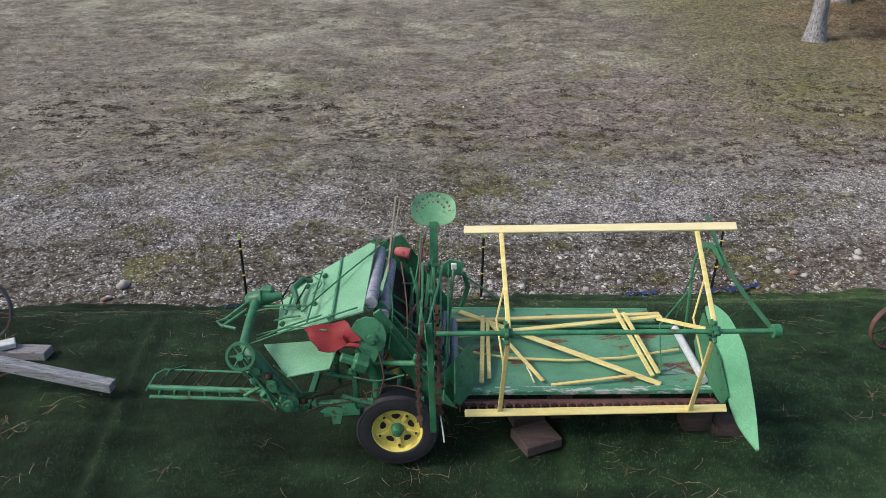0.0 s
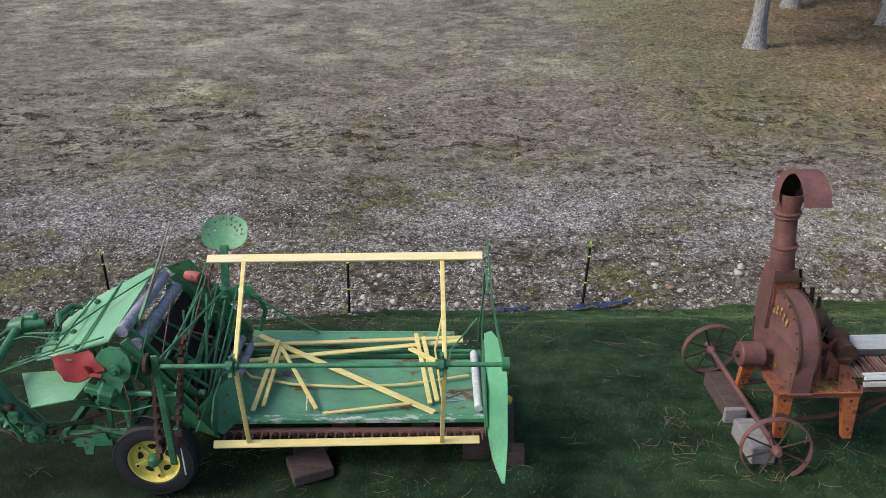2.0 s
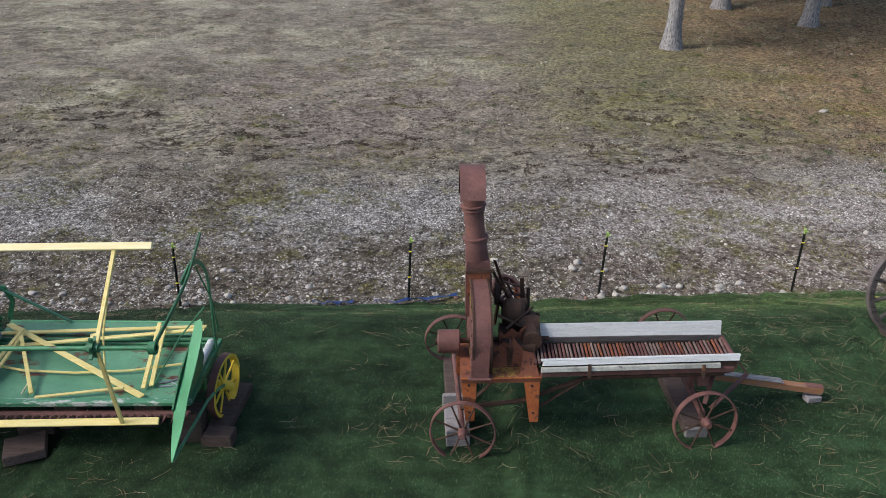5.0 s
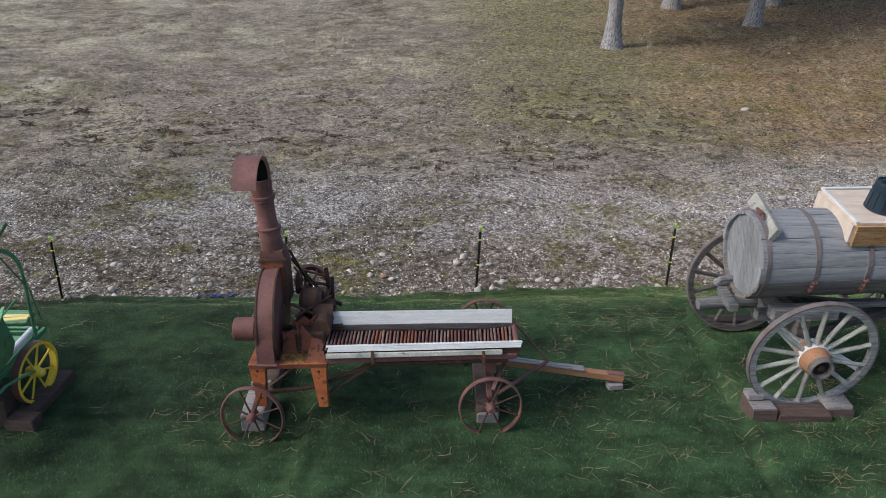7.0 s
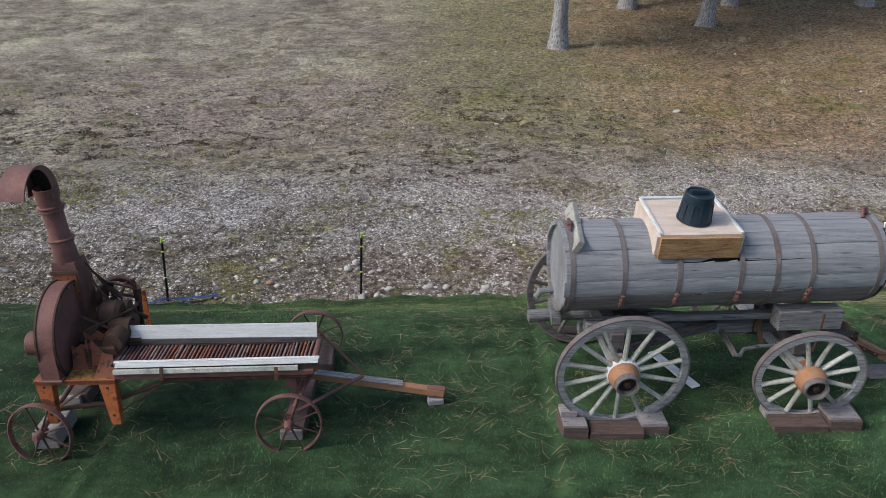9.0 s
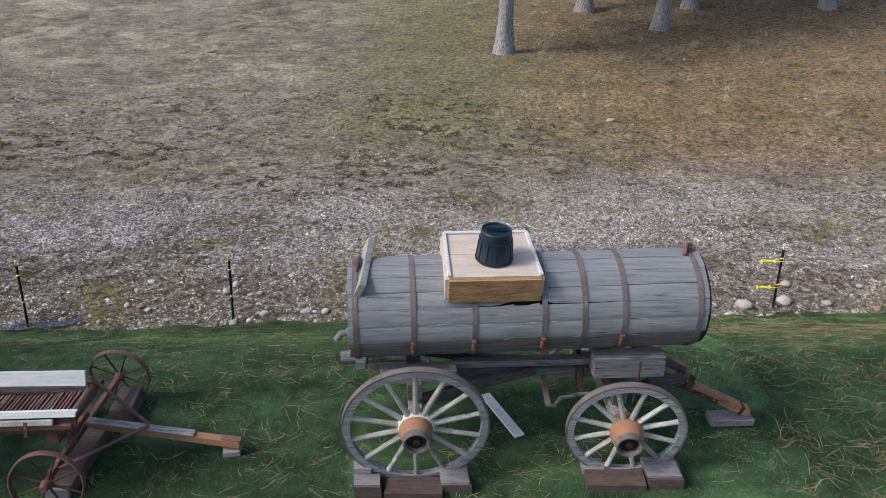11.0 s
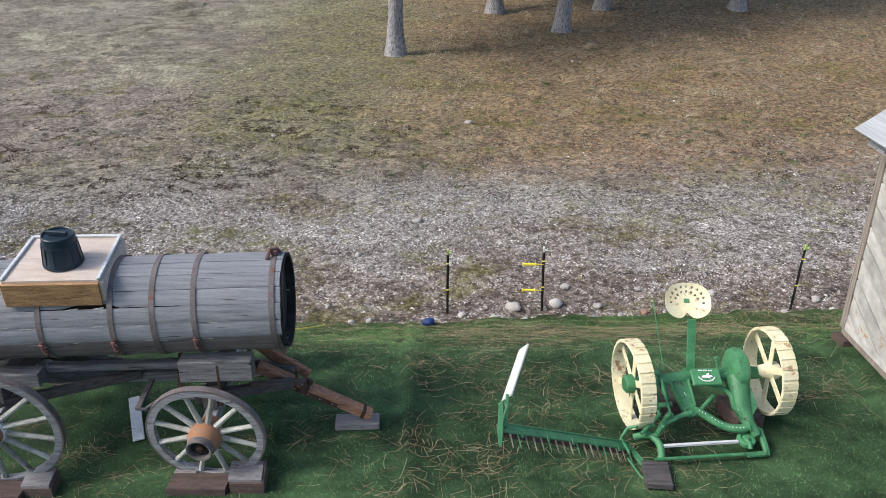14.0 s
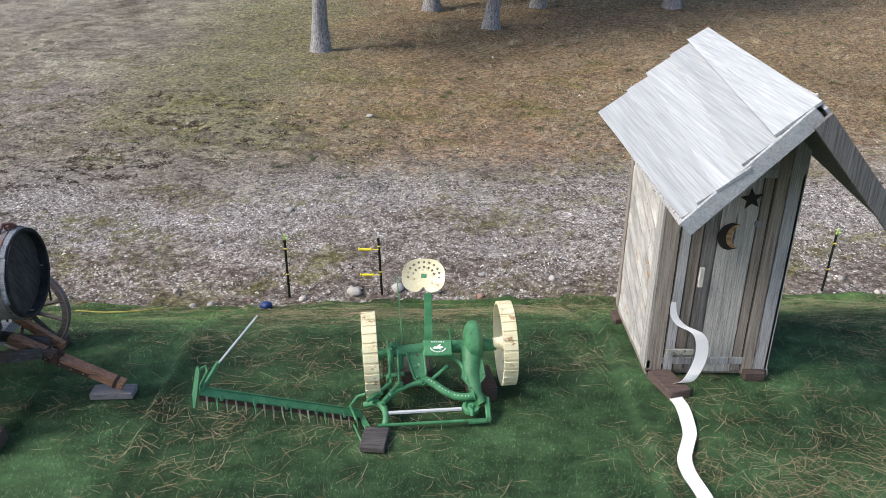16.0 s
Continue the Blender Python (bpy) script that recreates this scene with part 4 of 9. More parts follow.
    # hoops with their tightening rods
    for a, bolt in ((-1.3, False), (-0.85, True), (-0.37, True), (0.18, True), (0.5, False), (0.82, True), (1.43, False)):
        c = cl + ax * (a + 1.36)
        hoop = part("hoop", Shape().lathe(c, ax, [(-0.021, r - 0.002), (-0.021, r + 0.008), (0.021, r + 0.008), (0.021, r - 0.002)], 48, True), HOOP, t, "dusty rusting iron hoop")
        if bolt:
            d0 = -WV * 0.92 + Vector((0, 0, -0.38))
            lo, hi = c + (-WV * 0.8 + Vector((0, 0, -0.6))) * (r + 0.02), c + (-WV * 0.97 + Vector((0, 0, -0.2))) * (r + 0.03)
            g = Shape().tube([lo, c + d0 * (r + 0.035), hi], 0.008, 8)
            for f in (0.3, 0.55, 0.85):
                g.box(lo.lerp(hi, f) + d0 * 0.008, (0.04, 0.03, 0.03))
            part("tightening_rod", g, RUSTY, hoop, "rusty rod with nuts")
    top = cr + Vector((0, 0, r)) - ax * 0.06
    part("clasp", Shape().tube([top + Vector((-0.05, -0.08, 0.0)), top + Vector((-0.03, -0.02, 0.06)), top + Vector((0.02, 0.02, 0.05)), top + Vector((0.03, 0.08, -0.01))], 0.016, 8).box(top + Vector((0, 0, 0.03)), (0.05, 0.06, 0.04)), RUSTY, t, "rusty hoop clasp")
    top = cl + Vector((0, 0, r)) + ax * 0.06
    part("clasp", Shape().tube([top + Vector((0.02, -0.14, -0.02)), top + Vector((0.03, -0.06, 0.03)), top + Vector((0.03, 0.05, 0.02))], 0.014, 8).box(top + Vector((0.02, -0.06, 0.02)), (0.04, 0.07, 0.04)), RUSTY, t)
    part("end_plank", Shape().beam((9.27, 5.78, 1.74), (9.29, 6.4, 1.87), 0.055, 0.13, (0.45, -0.2, 0.9)), SPOKE_WOOD, t, "grey plank fixed on the tank")
    # filler box with its lid; the plank at one side has slipped
    q = [Vector((9.955, 5.77, 1.865)), Vector((10.665, 5.84, 1.85)), Vector((10.60, 6.48, 1.94)), Vector((9.915, 6.40, 1.955))]
    upv = (q[1] - q[0]).cross(q[3] - q[0]).normalized()
    box = part("filler_box", Shape().sheet([p - upv * 0.02 for p in (q[0], q[1], q[1] - upv * 0.198, q[0] - upv * 0.198)], 0.03), BOX_WOOD, t, "brown varnished boards under a pale lid")
    for a, b in ((1, 2), (2, 3), (3, 0)):
        part("box_side", Shape().sheet([q[a] - upv * 0.02, q[b] - upv * 0.02, q[b] - upv * 0.198, q[a] - upv * 0.198], 0.028), BOX_WOOD if a == 2 else BOX_TOP, box)
    mid = q[0].lerp(q[3], 0.5), q[1].lerp(q[2], 0.5)
    part("lid_board", Shape().sheet([q[0], q[1], mid[1] - Vector((0, 0.002, 0)), mid[0] - Vector((0, 0.002, 0))], 0.02), BOX_TOP, box)
    part("lid_board", Shape().sheet([mid[0] + Vector((0, 0.002, 0)), mid[1] + Vector((0, 0.002, 0)), q[2], q[3]], 0.02), BOX_TOP, box)
    for a, b in ((0, 3), (1, 2), (3, 2)):
        part("lid_batten", Shape().beam(q[a] + upv * 0.01, q[b] + upv * 0.01, 0.03, 0.02, upv), WOOD_WHITE, box)
    # running gear
    for a, rw, cz, far in ((-0.845, 0.576, 0.665, 0.92), (0.86, 0.474, 0.558, 0.98)):
        for b, sg in ((-0.64, -1), (far, 1)):
            axis = (WV * sg + WU * (0.11 * sg if a > 0 else 0) + Vector((0, 0, -0.12))).normalized()
            hub = [(-0.14, 0.001), (-0.14, 0.08), (-0.05, 0.115), (0.0, 0.132), (0.04, 0.136), (0.09, 0.128), (0.13, 0.115), (0.15, 0.108), (0.15, 0.06), (0.1, 0.001)]
            # far wheels take WOOD_DARK: their shaded look is put into the colour
            spoked_wheel(t, wg(a, b, cz), axis, rw, 0.055, 0.055, 14 if a < 0 else 12, 0.024, hub, (WOOD_GREY, SPOKE_WOOD, ORANGE_WOOD) if sg < 0 else (WOOD_DARK, WOOD_DARK, ORANGE_WOOD), label="grey wooden wheel with an iron tyre and orange hub" if sg < 0 else "wooden wheel with an iron tyre, its dark tone standing for shade")
            part("iron_tyre", Shape().lathe(wg(a, b, cz), axis, [(-0.028, rw - 0.002), (-0.028, rw + 0.012), (0.028, rw + 0.012), (0.028, rw - 0.002)], 56, True), HOOP, t, "dusty iron tyre")
            part("hub_band", Shape().lathe(wg(a, b, cz), axis, [(0.14, 0.09), (0.14, 0.111), (0.19, 0.106), (0.197, 0.1), (0.19, 0.084), (0.12, 0.075)], 28), HUB_IRON, t, "dark grey iron hub cup")
            part("hub_hollow", Shape().lathe(wg(a, b, cz), axis, [(0.152, 0.084), (0.152, 0.001), (0.15, 0.001)], 24), DARK, t, "dark hollow of the hub")
            if sg < 0 and a < 0:
                part("hub_collar", Shape().lathe(wg(a, b, cz), axis, [(-0.02, 0.125), (-0.012, 0.15), (0.012, 0.152), (0.03, 0.138), (0.034, 0.13)], 28), BLEACHED, t, "whitened ring round the hub")
            cap = wg(a, b, cz)
            part("axle_nut", Shape().lathe(cap, axis, [(0.14, 0.036), (0.175, 0.032), (0.185, 0.02), (0.185, 0.001)], 8), RUST_DARK, t, "dark iron axle nut")
        part("axle", Shape().beam(wg(a, -0.6, cz), wg(a, far - 0.04, cz), 0.11, 0.12), WOOD_GREY, t)
        part("bolster", Shape().beam(wg(a, -0.42, cz + 0.17), wg(a, 0.42, cz + 0.17), 0.12, 0.16), WOOD_DARK, t)
    for b in (-0.3, 0.3):
        part("rear_sill", Shape().beam(wg(-1.12, b, 0.94), wg(-0.5, b, 0.94), 0.14, 0.12), SILL_WOOD, t)
        part("front_sill", Shape().beam(wg(0.63, b, 0.98), wg(1.22, b, 0.98), 0.16, 0.19), SILL_WOOD, t)
        part("side_rail", Shape().beam(wg(-0.5, b * 0.6, 0.95), wg(0.68, b * 0.6, 0.95), 0.08, 0.06), SILL_WOOD, t)
        part("sill_strap", Shape().tube([wg(0.97, b * 1.6, 1.1), wg(0.97, b * 1.58, 0.86), wg(0.96, b * 1.5, 0.7)], 0.011, 6), RUST_DARK, t)
    part("reach", Shape().beam(wg(-1.1, 0, 0.76), wg(0.95, 0, 0.72), 0.09, 0.1), WOOD_GREY, t)
    for b in (-1, 1):
        part("rear_hound", Shape().beam(wg(-0.85, 0.4 * b, 0.74), wg(0.2, 0.05 * b, 0.78), 0.06, 0.08), WOOD_DARK, t)
        part("front_hound", Shape().beam(wg(0.7, 0.3 * b, 0.68), wg(1.5, 0.09 * b, 0.66), 0.06, 0.09), WOOD_DARK, t)
    # brake gear hangs ahead of the rear wheels
    part("brake_hanger", Shape().beam((10.775, 6.46, 0.73), (10.787, 5.82, 0.66), 0.045, 0.03), HUB_IRON, t, "dark iron brake bar")
    part("brake_hanger", Shape().beam((11.07, 6.2, 0.98), (11.085, 6.0, 0.68), 0.045, 0.03), RUST_DARK, t)
    part("brake_rod", Shape().tube([(10.787, 5.83, 0.665), (10.84, 5.84, 0.645), (10.9, 5.93, 0.66), (11.085, 5.99, 0.66), (11.3, 6.0, 0.66)], 0.018, 8), SILL_WOOD, t)
    part("chain_loop", Shape().tube([(11.08, 6.2, 0.9), (11.06, 6.16, 0.72), (11.1, 6.14, 0.66), (11.13, 6.16, 0.74), (11.1, 6.2, 0.88)], 0.01, 6), RUST_DARK, t)
    part("tongue", Shape().beam(wg(1.18, 0.04, 0.76), wg(2.17, -0.06, 0.27), 0.1, 0.08), TONGUE_WOOD, t, "orange-brown wooden tongue")
    for f in (0.32, 0.93):
        p = wg(1.18, 0.04, 0.76).lerp(wg(2.17, -0.06, 0.27), f)
        part("tongue_strap", Shape().box(p, (0.035, 0.112, 0.09), pose(0, 0, 0, 0, 26, 0), 0.006), RUST_DARK, t)
    part("tongue_brace", Shape().beam(wg(1.12, 0.3, 0.84), wg(1.62, 0.1, 0.62), 0.05, 0.09), TONGUE_WOOD, t)
    part("tongue_brace", Shape().beam(wg(1.15, -0.2, 0.72), wg(1.6, -0.02, 0.62), 0.05, 0.06), TIMBER, t)
    t0, t1 = wg(1.18, 0.04, 0.76), wg(2.17, -0.06, 0.27)
    part("tongue_bracket", Shape().box(t0.lerp(t1, 0.42) + Vector((0, -0.01, 0.015)), (0.07, 0.13, 0.1), pose(0, 0, 0, 0, 26, 0), 0.01).box(t0.lerp(t1, 0.46) + Vector((0, 0.0, 0.075)), (0.05, 0.06, 0.05), pose(0, 0, 0, 0, 26, 20), 0.012), RUST_DARK, t, "black iron bracket with bolts")
    part("tongue_iron", Shape().beam(t0.lerp(t1, 0.27) + Vector((0, -0.058, -0.03)), t0.lerp(t1, 0.7) + Vector((0, -0.058, -0.022)), 0.012, 0.04), RUST_DARK, t, "dark iron strap")
    for f, dz in ((0.33, -0.02), (0.45, -0.02), (0.55, -0.02), (0.66, -0.015), (0.4, 0.05), (0.47, 0.05)):
        part("bolt", Shape().lathe(t0.lerp(t1, f) + Vector((0, -0.062, dz)), (0, -1, 0.2), [(0.0, 0.009), (0.008, 0.008), (0.01, 0.001)], 8), GUARD_IRON, t)
    part("tail_pole", Shape().tube([wg(-1.5, 0.42, 0.66), wg(-1.2, 0.43, 0.67), wg(-0.8, 0.42, 0.68)], [0.06, 0.07, 0.07], 12), SILL_WOOD, t, "weathered grey log below the tank")
    part("tail_beam", Shape().beam(wg(-1.3, 0.05, 0.8), wg(-1.26, 0.45, 0.8), 0.09, 0.08), SILL_WOOD, t)
    part("drain_pipe", Shape().tube([wg(-1.34, 0.12, 1.1), wg(-1.46, 0.1, 1.1), wg(-1.5, 0.1, 1.04)], 0.03, 10), WOOD_GREY, t)
    return t


tank_wagon()
# bucket turned over on the lid
bs = Shape().lathe((10.31, 6.06, 1.9), (0.05, -0.12, 1), [(0.0, 0.143), (0.0, 0.152), (0.012, 0.152), (0.012, 0.143), (0.17, 0.128), (0.17, 0.134), (0.185, 0.134), (0.185, 0.127), (0.25, 0.122), (0.256, 0.116), (0.25, 0.109), (0.24, 0.107), (0.24, 0.001)], 32)
bucket = thing("bucket", (10.31, 6.06, 1.9), "dark green plastic bucket upside down on the lid", "bucket")
part("pail", bs, PLASTIC_DARK, bucket)
for k in range(12):
    a = k * math.pi / 6
    o = Vector((math.cos(a), math.sin(a), 0))
    part("rib", Shape().beam(Vector((10.31, 6.06, 1.915)) + o * 0.144, Vector((10.318, 6.04, 2.065)) + o * 0.131, 0.012, 0.01, o), PLASTIC_DARK, bucket)
part("grip", Shape().beam((10.24, 6.03, 2.165), (10.4, 6.03, 2.155), 0.03, 0.03), PLASTIC_DARK, bucket)

# timbers under and beside the wagon's wheels
GR = "timbers chocking the wagon wheels"


def wedge_timber(x0, x1, y0, y1, hf, hb, name, material, label, skew=0.0, base=0.0, tilt=0.0):
    """A sawn block whose top slopes from front to back."""
    g0 = ground_at((x0 + x1) / 2, y0) - 0.01 + base
    v = [(x0, y0, g0), (x1, y0, g0), (x1 + skew, y1, g0), (x0 + skew, y1, g0), (x0, y0, g0 + hf), (x1, y0, g0 + hf + tilt), (x1 + skew, y1, g0 + hb + tilt), (x0 + skew, y1, g0 + hb)]
    s = Shape().add([Vector(p) for p in v], [(3, 2, 1, 0), (4, 5, 6, 7), (0, 1, 5, 4), (1, 2, 6, 5), (2, 3, 7, 6), (3, 0, 4, 7)])
    return single(name, s, material, ((x0 + x1) / 2, (y0 + y1) / 2, g0), label, name, GR)


wedge_timber(9.2, 9.42, 5.38, 5.63, 0.13, 0.17, "timber", TIMBER, "brown timber wedged against a wagon wheel", -0.03)
wedge_timber(9.2, 9.41, 5.39, 5.51, 0.018, 0.02, "wedge", TIMBER_END, "grey weathered wedge on a timber", -0.01, 0.131)
wedge_timber(9.19, 9.33, 5.51, 5.62, 0.05, 0.06, "wedge", TIMBER_END, "grey weathered wedge on a timber", -0.01, 0.15)
wedge_timber(9.44, 9.91, 5.36, 5.55, 0.075, 0.08, "timber", TIMBER, "brown stained timber laid under a wagon wheel", 0.01)
wedge_timber(9.92, 10.15, 5.43, 5.63, 0.09, 0.13, "timber", TIMBER, "brown timber with a greyed top beside a wagon wheel", -0.02)
wedge_timber(9.9, 10.13, 5.44, 5.62, 0.022, 0.05, "wedge", TIMBER_END, "grey weathered wedge on a timber", -0.02, 0.092, 0.012)
wedge_timber(11.08, 11.56, 5.42, 5.61, 0.07, 0.075, "timber", TIMBER, "brown stained timber laid under a wagon wheel", 0.01)
wedge_timber(11.08, 11.26, 5.63, 5.77, 0.06, 0.06, "wedge", TIMBER_END, "greyed thin wedge behind a timber", 0.0)
wedge_timber(11.59, 11.87, 5.45, 5.69, 0.11, 0.16, "timber", TIMBER, "brown timber with a greyed top beside a wagon wheel", -0.02)
wedge_timber(11.58, 11.85, 5.47, 5.67, 0.02, 0.045, "wedge", TIMBER_END, "grey weathered wedge on a timber", -0.02, 0.115)
for x0, y0 in ((9.62, 7.12), (11.32, 7.25)):
    g0 = ground_at(x0, y0)
    block((x0 + 0.03, y0 + 0.03, g0 + 0.05), (0.6, 0.15, 0.1), 3, TIMBER, "timber", "brown stained timber under the far wagon wheel", "timber", GR)
block((12.54, 6.33, ground_at(12.54, 6.33) + 0.04), (0.4, 0.17, 0.07), 3, TIMBER_END, "timber", "reddish grey timber under the wagon tongue", "timber", GR)
wb = Shape().beam((10.32, 6.75, ground_at(10.32, 6.75) + 0.05), (10.6, 6.12, ground_at(10.6, 6.12) + 0.03), 0.1, 0.022)
single("board", wb, BLEACHED, (10.46, 6.44, ground_at(10.46, 6.44)), "white weathered board lying on the turf", "board")


# ---- horse mower ----
def smooth_curve(pts, k=5):
    """More points along a flowing curve through the given ones."""
    pts = [Vector(p) for p in pts]
    out = []
    for i in range(len(pts) - 1):
        a, b, c, d = pts[max(i - 1, 0)], pts[i], pts[i + 1], pts[min(i + 2, len(pts) - 1)]
        for j in range(k):
            s = j / k
            out.append(tuple(0.5 * (2 * b + (c - a) * s + (2 * a - 5 * b + 4 * c - d) * s * s + (3 * b - a - 3 * c + d) * s ** 3)))
    return out + [tuple(pts[-1])]


def pressed_seat(t, c, tilt, yaw, material, w=0.43, name="seat", bars=None):
    """A pressed steel implement seat with round holes, cupped, its rear rim raised."""
    m = Matrix.Translation(c) @ pose(0, 0, 0, 0, 0, yaw) @ pose(0, 0, 0, tilt, 0, 0)
    holes = []
    for k in range(11):
        a = radians(-10 + k * 20)
        holes.append((math.cos(a) * 0.158, 0.015 + math.sin(a) * 0.135))
    for k in range(7):
        a = radians(10 + k * 26.6)
        holes.append((math.cos(a) * 0.105, 0.02 + math.sin(a) * 0.085))

    def rim_at(a):
        """The seat's outline: broad behind, two thigh lobes and a notch in front."""
        c, s_ = math.cos(a), math.sin(a)
        p = 2.35 if s_ > 0 else 2.9
        rr = 1 / ((abs(c) / 0.215) ** p + (abs(s_) / (0.18 if s_ > 0 else 0.165)) ** p) ** (1 / p)
        dip = math.exp(-((a - 1.5 * math.pi) / 0.26) ** 2)
        return rr * (1 - 0.38 * dip)

    nr, na = 26, 112
    verts, faces = [Vector((0, 0, 0))], []

    def cup(x, y):
        return 0.055 * (x / 0.21) ** 2 + 0.05 * max(y / 0.17, 0) ** 2 + 0.012 * max(-y / 0.17, 0) ** 2

    for i in range(1, nr + 1):
        for j in range(na):
            a = j * 2 * math.pi / na
            rr = rim_at(a) * i / nr
            x, y = rr * math.cos(a), rr * math.sin(a)
            verts.append(Vector((x, y, cup(x, y))))

    def free(f):
        c = sum((verts[q] for q in f), Vector()) / len(f)
        return all((c.x - a) ** 2 + (c.y - b) ** 2 > 0.0125 ** 2 for a, b in holes)

    for j in range(na):
        f = (0, 1 + j, 1 + (j + 1) % na)
        faces.append(f)
        for i in range(nr - 1):
            f = (1 + i * na + j, 1 + (i + 1) * na + j, 1 + (i + 1) * na + (j + 1) % na, 1 + i * na + (j + 1) % na)
            if free(f):
                faces.append(f)
    k = w / 0.43
    n = len(verts)
    edges = {}
    for f in faces:
        for a, b in zip(f, f[1:] + f[:1]):
            edges[(a, b)] = 1
    rim = [(a, b) for a, b in edges if (b, a) not in edges]
    s = Shape().add([m @ (p * k) for p in verts] + [m @ (p * k - Vector((0, 0, 0.008))) for p in verts],
                    faces + [tuple(i + n for i in f[::-1]) for f in faces] + [(b, a, a + n, b + n) for a, b in rim])
    seat = part(name, s, material, t, "pressed steel seat with round holes")
    return seat, m


def horse_mower():
    t = thing("horse_mower", (15.6, 6.4, 0.13), "restored green horse-drawn mower with pale yellow steel wheels", "mower")
    hub = [(-0.12, 0.001), (-0.12, 0.055), (-0.05, 0.06), (0.0, 0.085), (0.04, 0.085), (0.07, 0.078), (0.085, 0.06), (0.085, 0.001)]
    ax = Vector((1, 0.12, 0.03)).normalized()
    L, R = Vector((15.02, 6.33, 0.6)), Vector((16.29, 6.49, 0.64))
    for c, sg, ax in ((L, -1, ax), (R, 1, Vector((1, 0.07, 0.03)).normalized())):
        spoked_wheel(t, c, ax * sg, 0.39, 0.135, 0.016, 6, 0.032, hub, (CREAM, CREAM, GREEN_MOWER if sg < 0 else CREAM), 0.012, 0.012, "pale yellow steel wheel with plated tread")
    G = GREEN_MOWER
    part("axle", Shape().tube([L, R], 0.045, 16), G, t)
    # gear housing and its plate
    # axle housing with its ratchet; cast side limb, arched front limb and web in one sloping plane
    part("axle_housing", Shape().tube([(15.24, 6.37, 0.62), (15.5, 6.4, 0.63), (15.92, 6.45, 0.65)], [0.04, 0.05, 0.045], 16), G, t)
    rat = part("ratchet", Shape().lathe((15.2, 6.355, 0.61), ax, [(-0.028, 0.03), (-0.028, 0.068), (0.02, 0.074), (0.028, 0.066), (0.028, 0.03)], 24), G, t)
    for k in range(14):
        a = k * math.pi / 7
        part("ratchet_tooth", Shape().box(Vector((15.2, 6.355, 0.61)) + Vector((0, math.cos(a), math.sin(a))) * 0.072, (0.05, 0.016, 0.012), pose(0, 0, 0, math.degrees(a), 0, 0), 0.003), G, rat)
    cu, cw, co = Vector((1, 0.02, 0.01)), Vector((0, 0.8, 0.6)), Vector((15.66, 6.345, 0.615))
    on = lambda u_, w_, n_=0.0: co + cu * u_ + cw * w_ + Vector((0, -0.6, 0.8)) * n_
    limb = part("side_limb", Shape().prism([(-0.339, 0.069), (-0.144, 0.088), (-0.125, -0.085), (-0.11, -0.226), (-0.103, -0.28), (-0.14, -0.315), (-0.186, -0.312), (-0.235, -0.249), (-0.282, -0.113)], co, cu, cw, -0.045), G, t)
    part("limb_rib", Shape().tube([on(-0.325, 0.06, 0.004), on(-0.272, -0.113, 0.004), on(-0.226, -0.245, 0.004), on(-0.18, -0.3, 0.004)], 0.012, 8), G, limb)
    part("limb_rib", Shape().tube([on(-0.15, 0.08, 0.004), on(-0.132, -0.085, 0.004), on(-0.118, -0.22, 0.004)], 0.012, 8), G, limb)
    for u_, w_, rr in ((-0.215, -0.13, 0.022), (-0.28, -0.02, 0.014), (-0.2, -0.24, 0.016), (-0.17, 0.03, 0.014)):
        part("limb_bolt", Shape().lathe(on(u_, w_), (0, -0.6, 0.8), [(0.0, rr), (0.012, rr * 0.9), (0.016, rr * 0.5), (0.016, 0.001)], 10), G, limb)
    for u_, w_, tall in ((-0.2, -0.12, 0.02), (-0.19, -0.128, 0.012)):
        part("lettering_bar", Shape().beam(on(u_, w_, 0.004), on(u_ + 0.008, w_ + tall, 0.004), 0.006, 0.004, (0, -0.6, 0.8), 0.001), WHITE_PAINT, limb, "worn white lettering")
    part("web", Shape().tube(smooth_curve([on(0.05, -0.03), on(0.13, -0.055), on(0.2, -0.11), on(0.24, -0.19), on(0.262, -0.28)]), 0.02, 10), G, t)
    part("strut", Shape().tube([on(-0.12, -0.3, -0.03), on(0.08, -0.11, -0.06)], 0.017, 10), G, t)
    plate = part("cover_plate", Shape().box((15.65, 6.302, 0.688), (0.26, 0.16, 0.04), pose(0, 0, 0, 32, 0, 3), 0.01), G, t)
    pc, pn = Vector((15.65, 6.291, 0.706)), Vector((0, -0.53, 0.85))
    pv = Vector((0, 0.85, 0.53))
    part("emblem", Shape().prism([(-0.05, -0.012), (-0.034, 0.008), (-0.012, 0.004), (0.004, 0.024), (0.026, 0.03), (0.018, 0.012), (0.044, 0.006), (0.05, -0.008), (0.022, -0.008), (0.03, -0.024), (0.006, -0.016), (-0.02, -0.018)], pc, (1, 0, 0), pv, 0.008), WHITE_PAINT, plate, "white emblem, partly worn off")
    for k in range(13):
        a = radians(200 + k * 11.5)
        c = pc + Vector((math.cos(a) * 0.074, 0, 0)) + pv * (math.sin(a) * 0.056 + 0.01)
        part("lettering_bar", Shape().beam(c - Vector((0.005, 0, 0)), c + Vector((0.005, 0, 0)), 0.012, 0.008, pn, 0.001), WHITE_PAINT, plate, "worn white lettering")
    for k in range(6):
        c = pc + Vector((-0.06 + 0.022 * k, 0, 0)) + pv * 0.056
        part("lettering_bar", Shape().beam(c - Vector((0.007, 0, 0)), c + Vector((0.007, 0, 0)), 0.01, 0.008, pn, 0.001), WHITE_PAINT, plate, "worn white lettering")
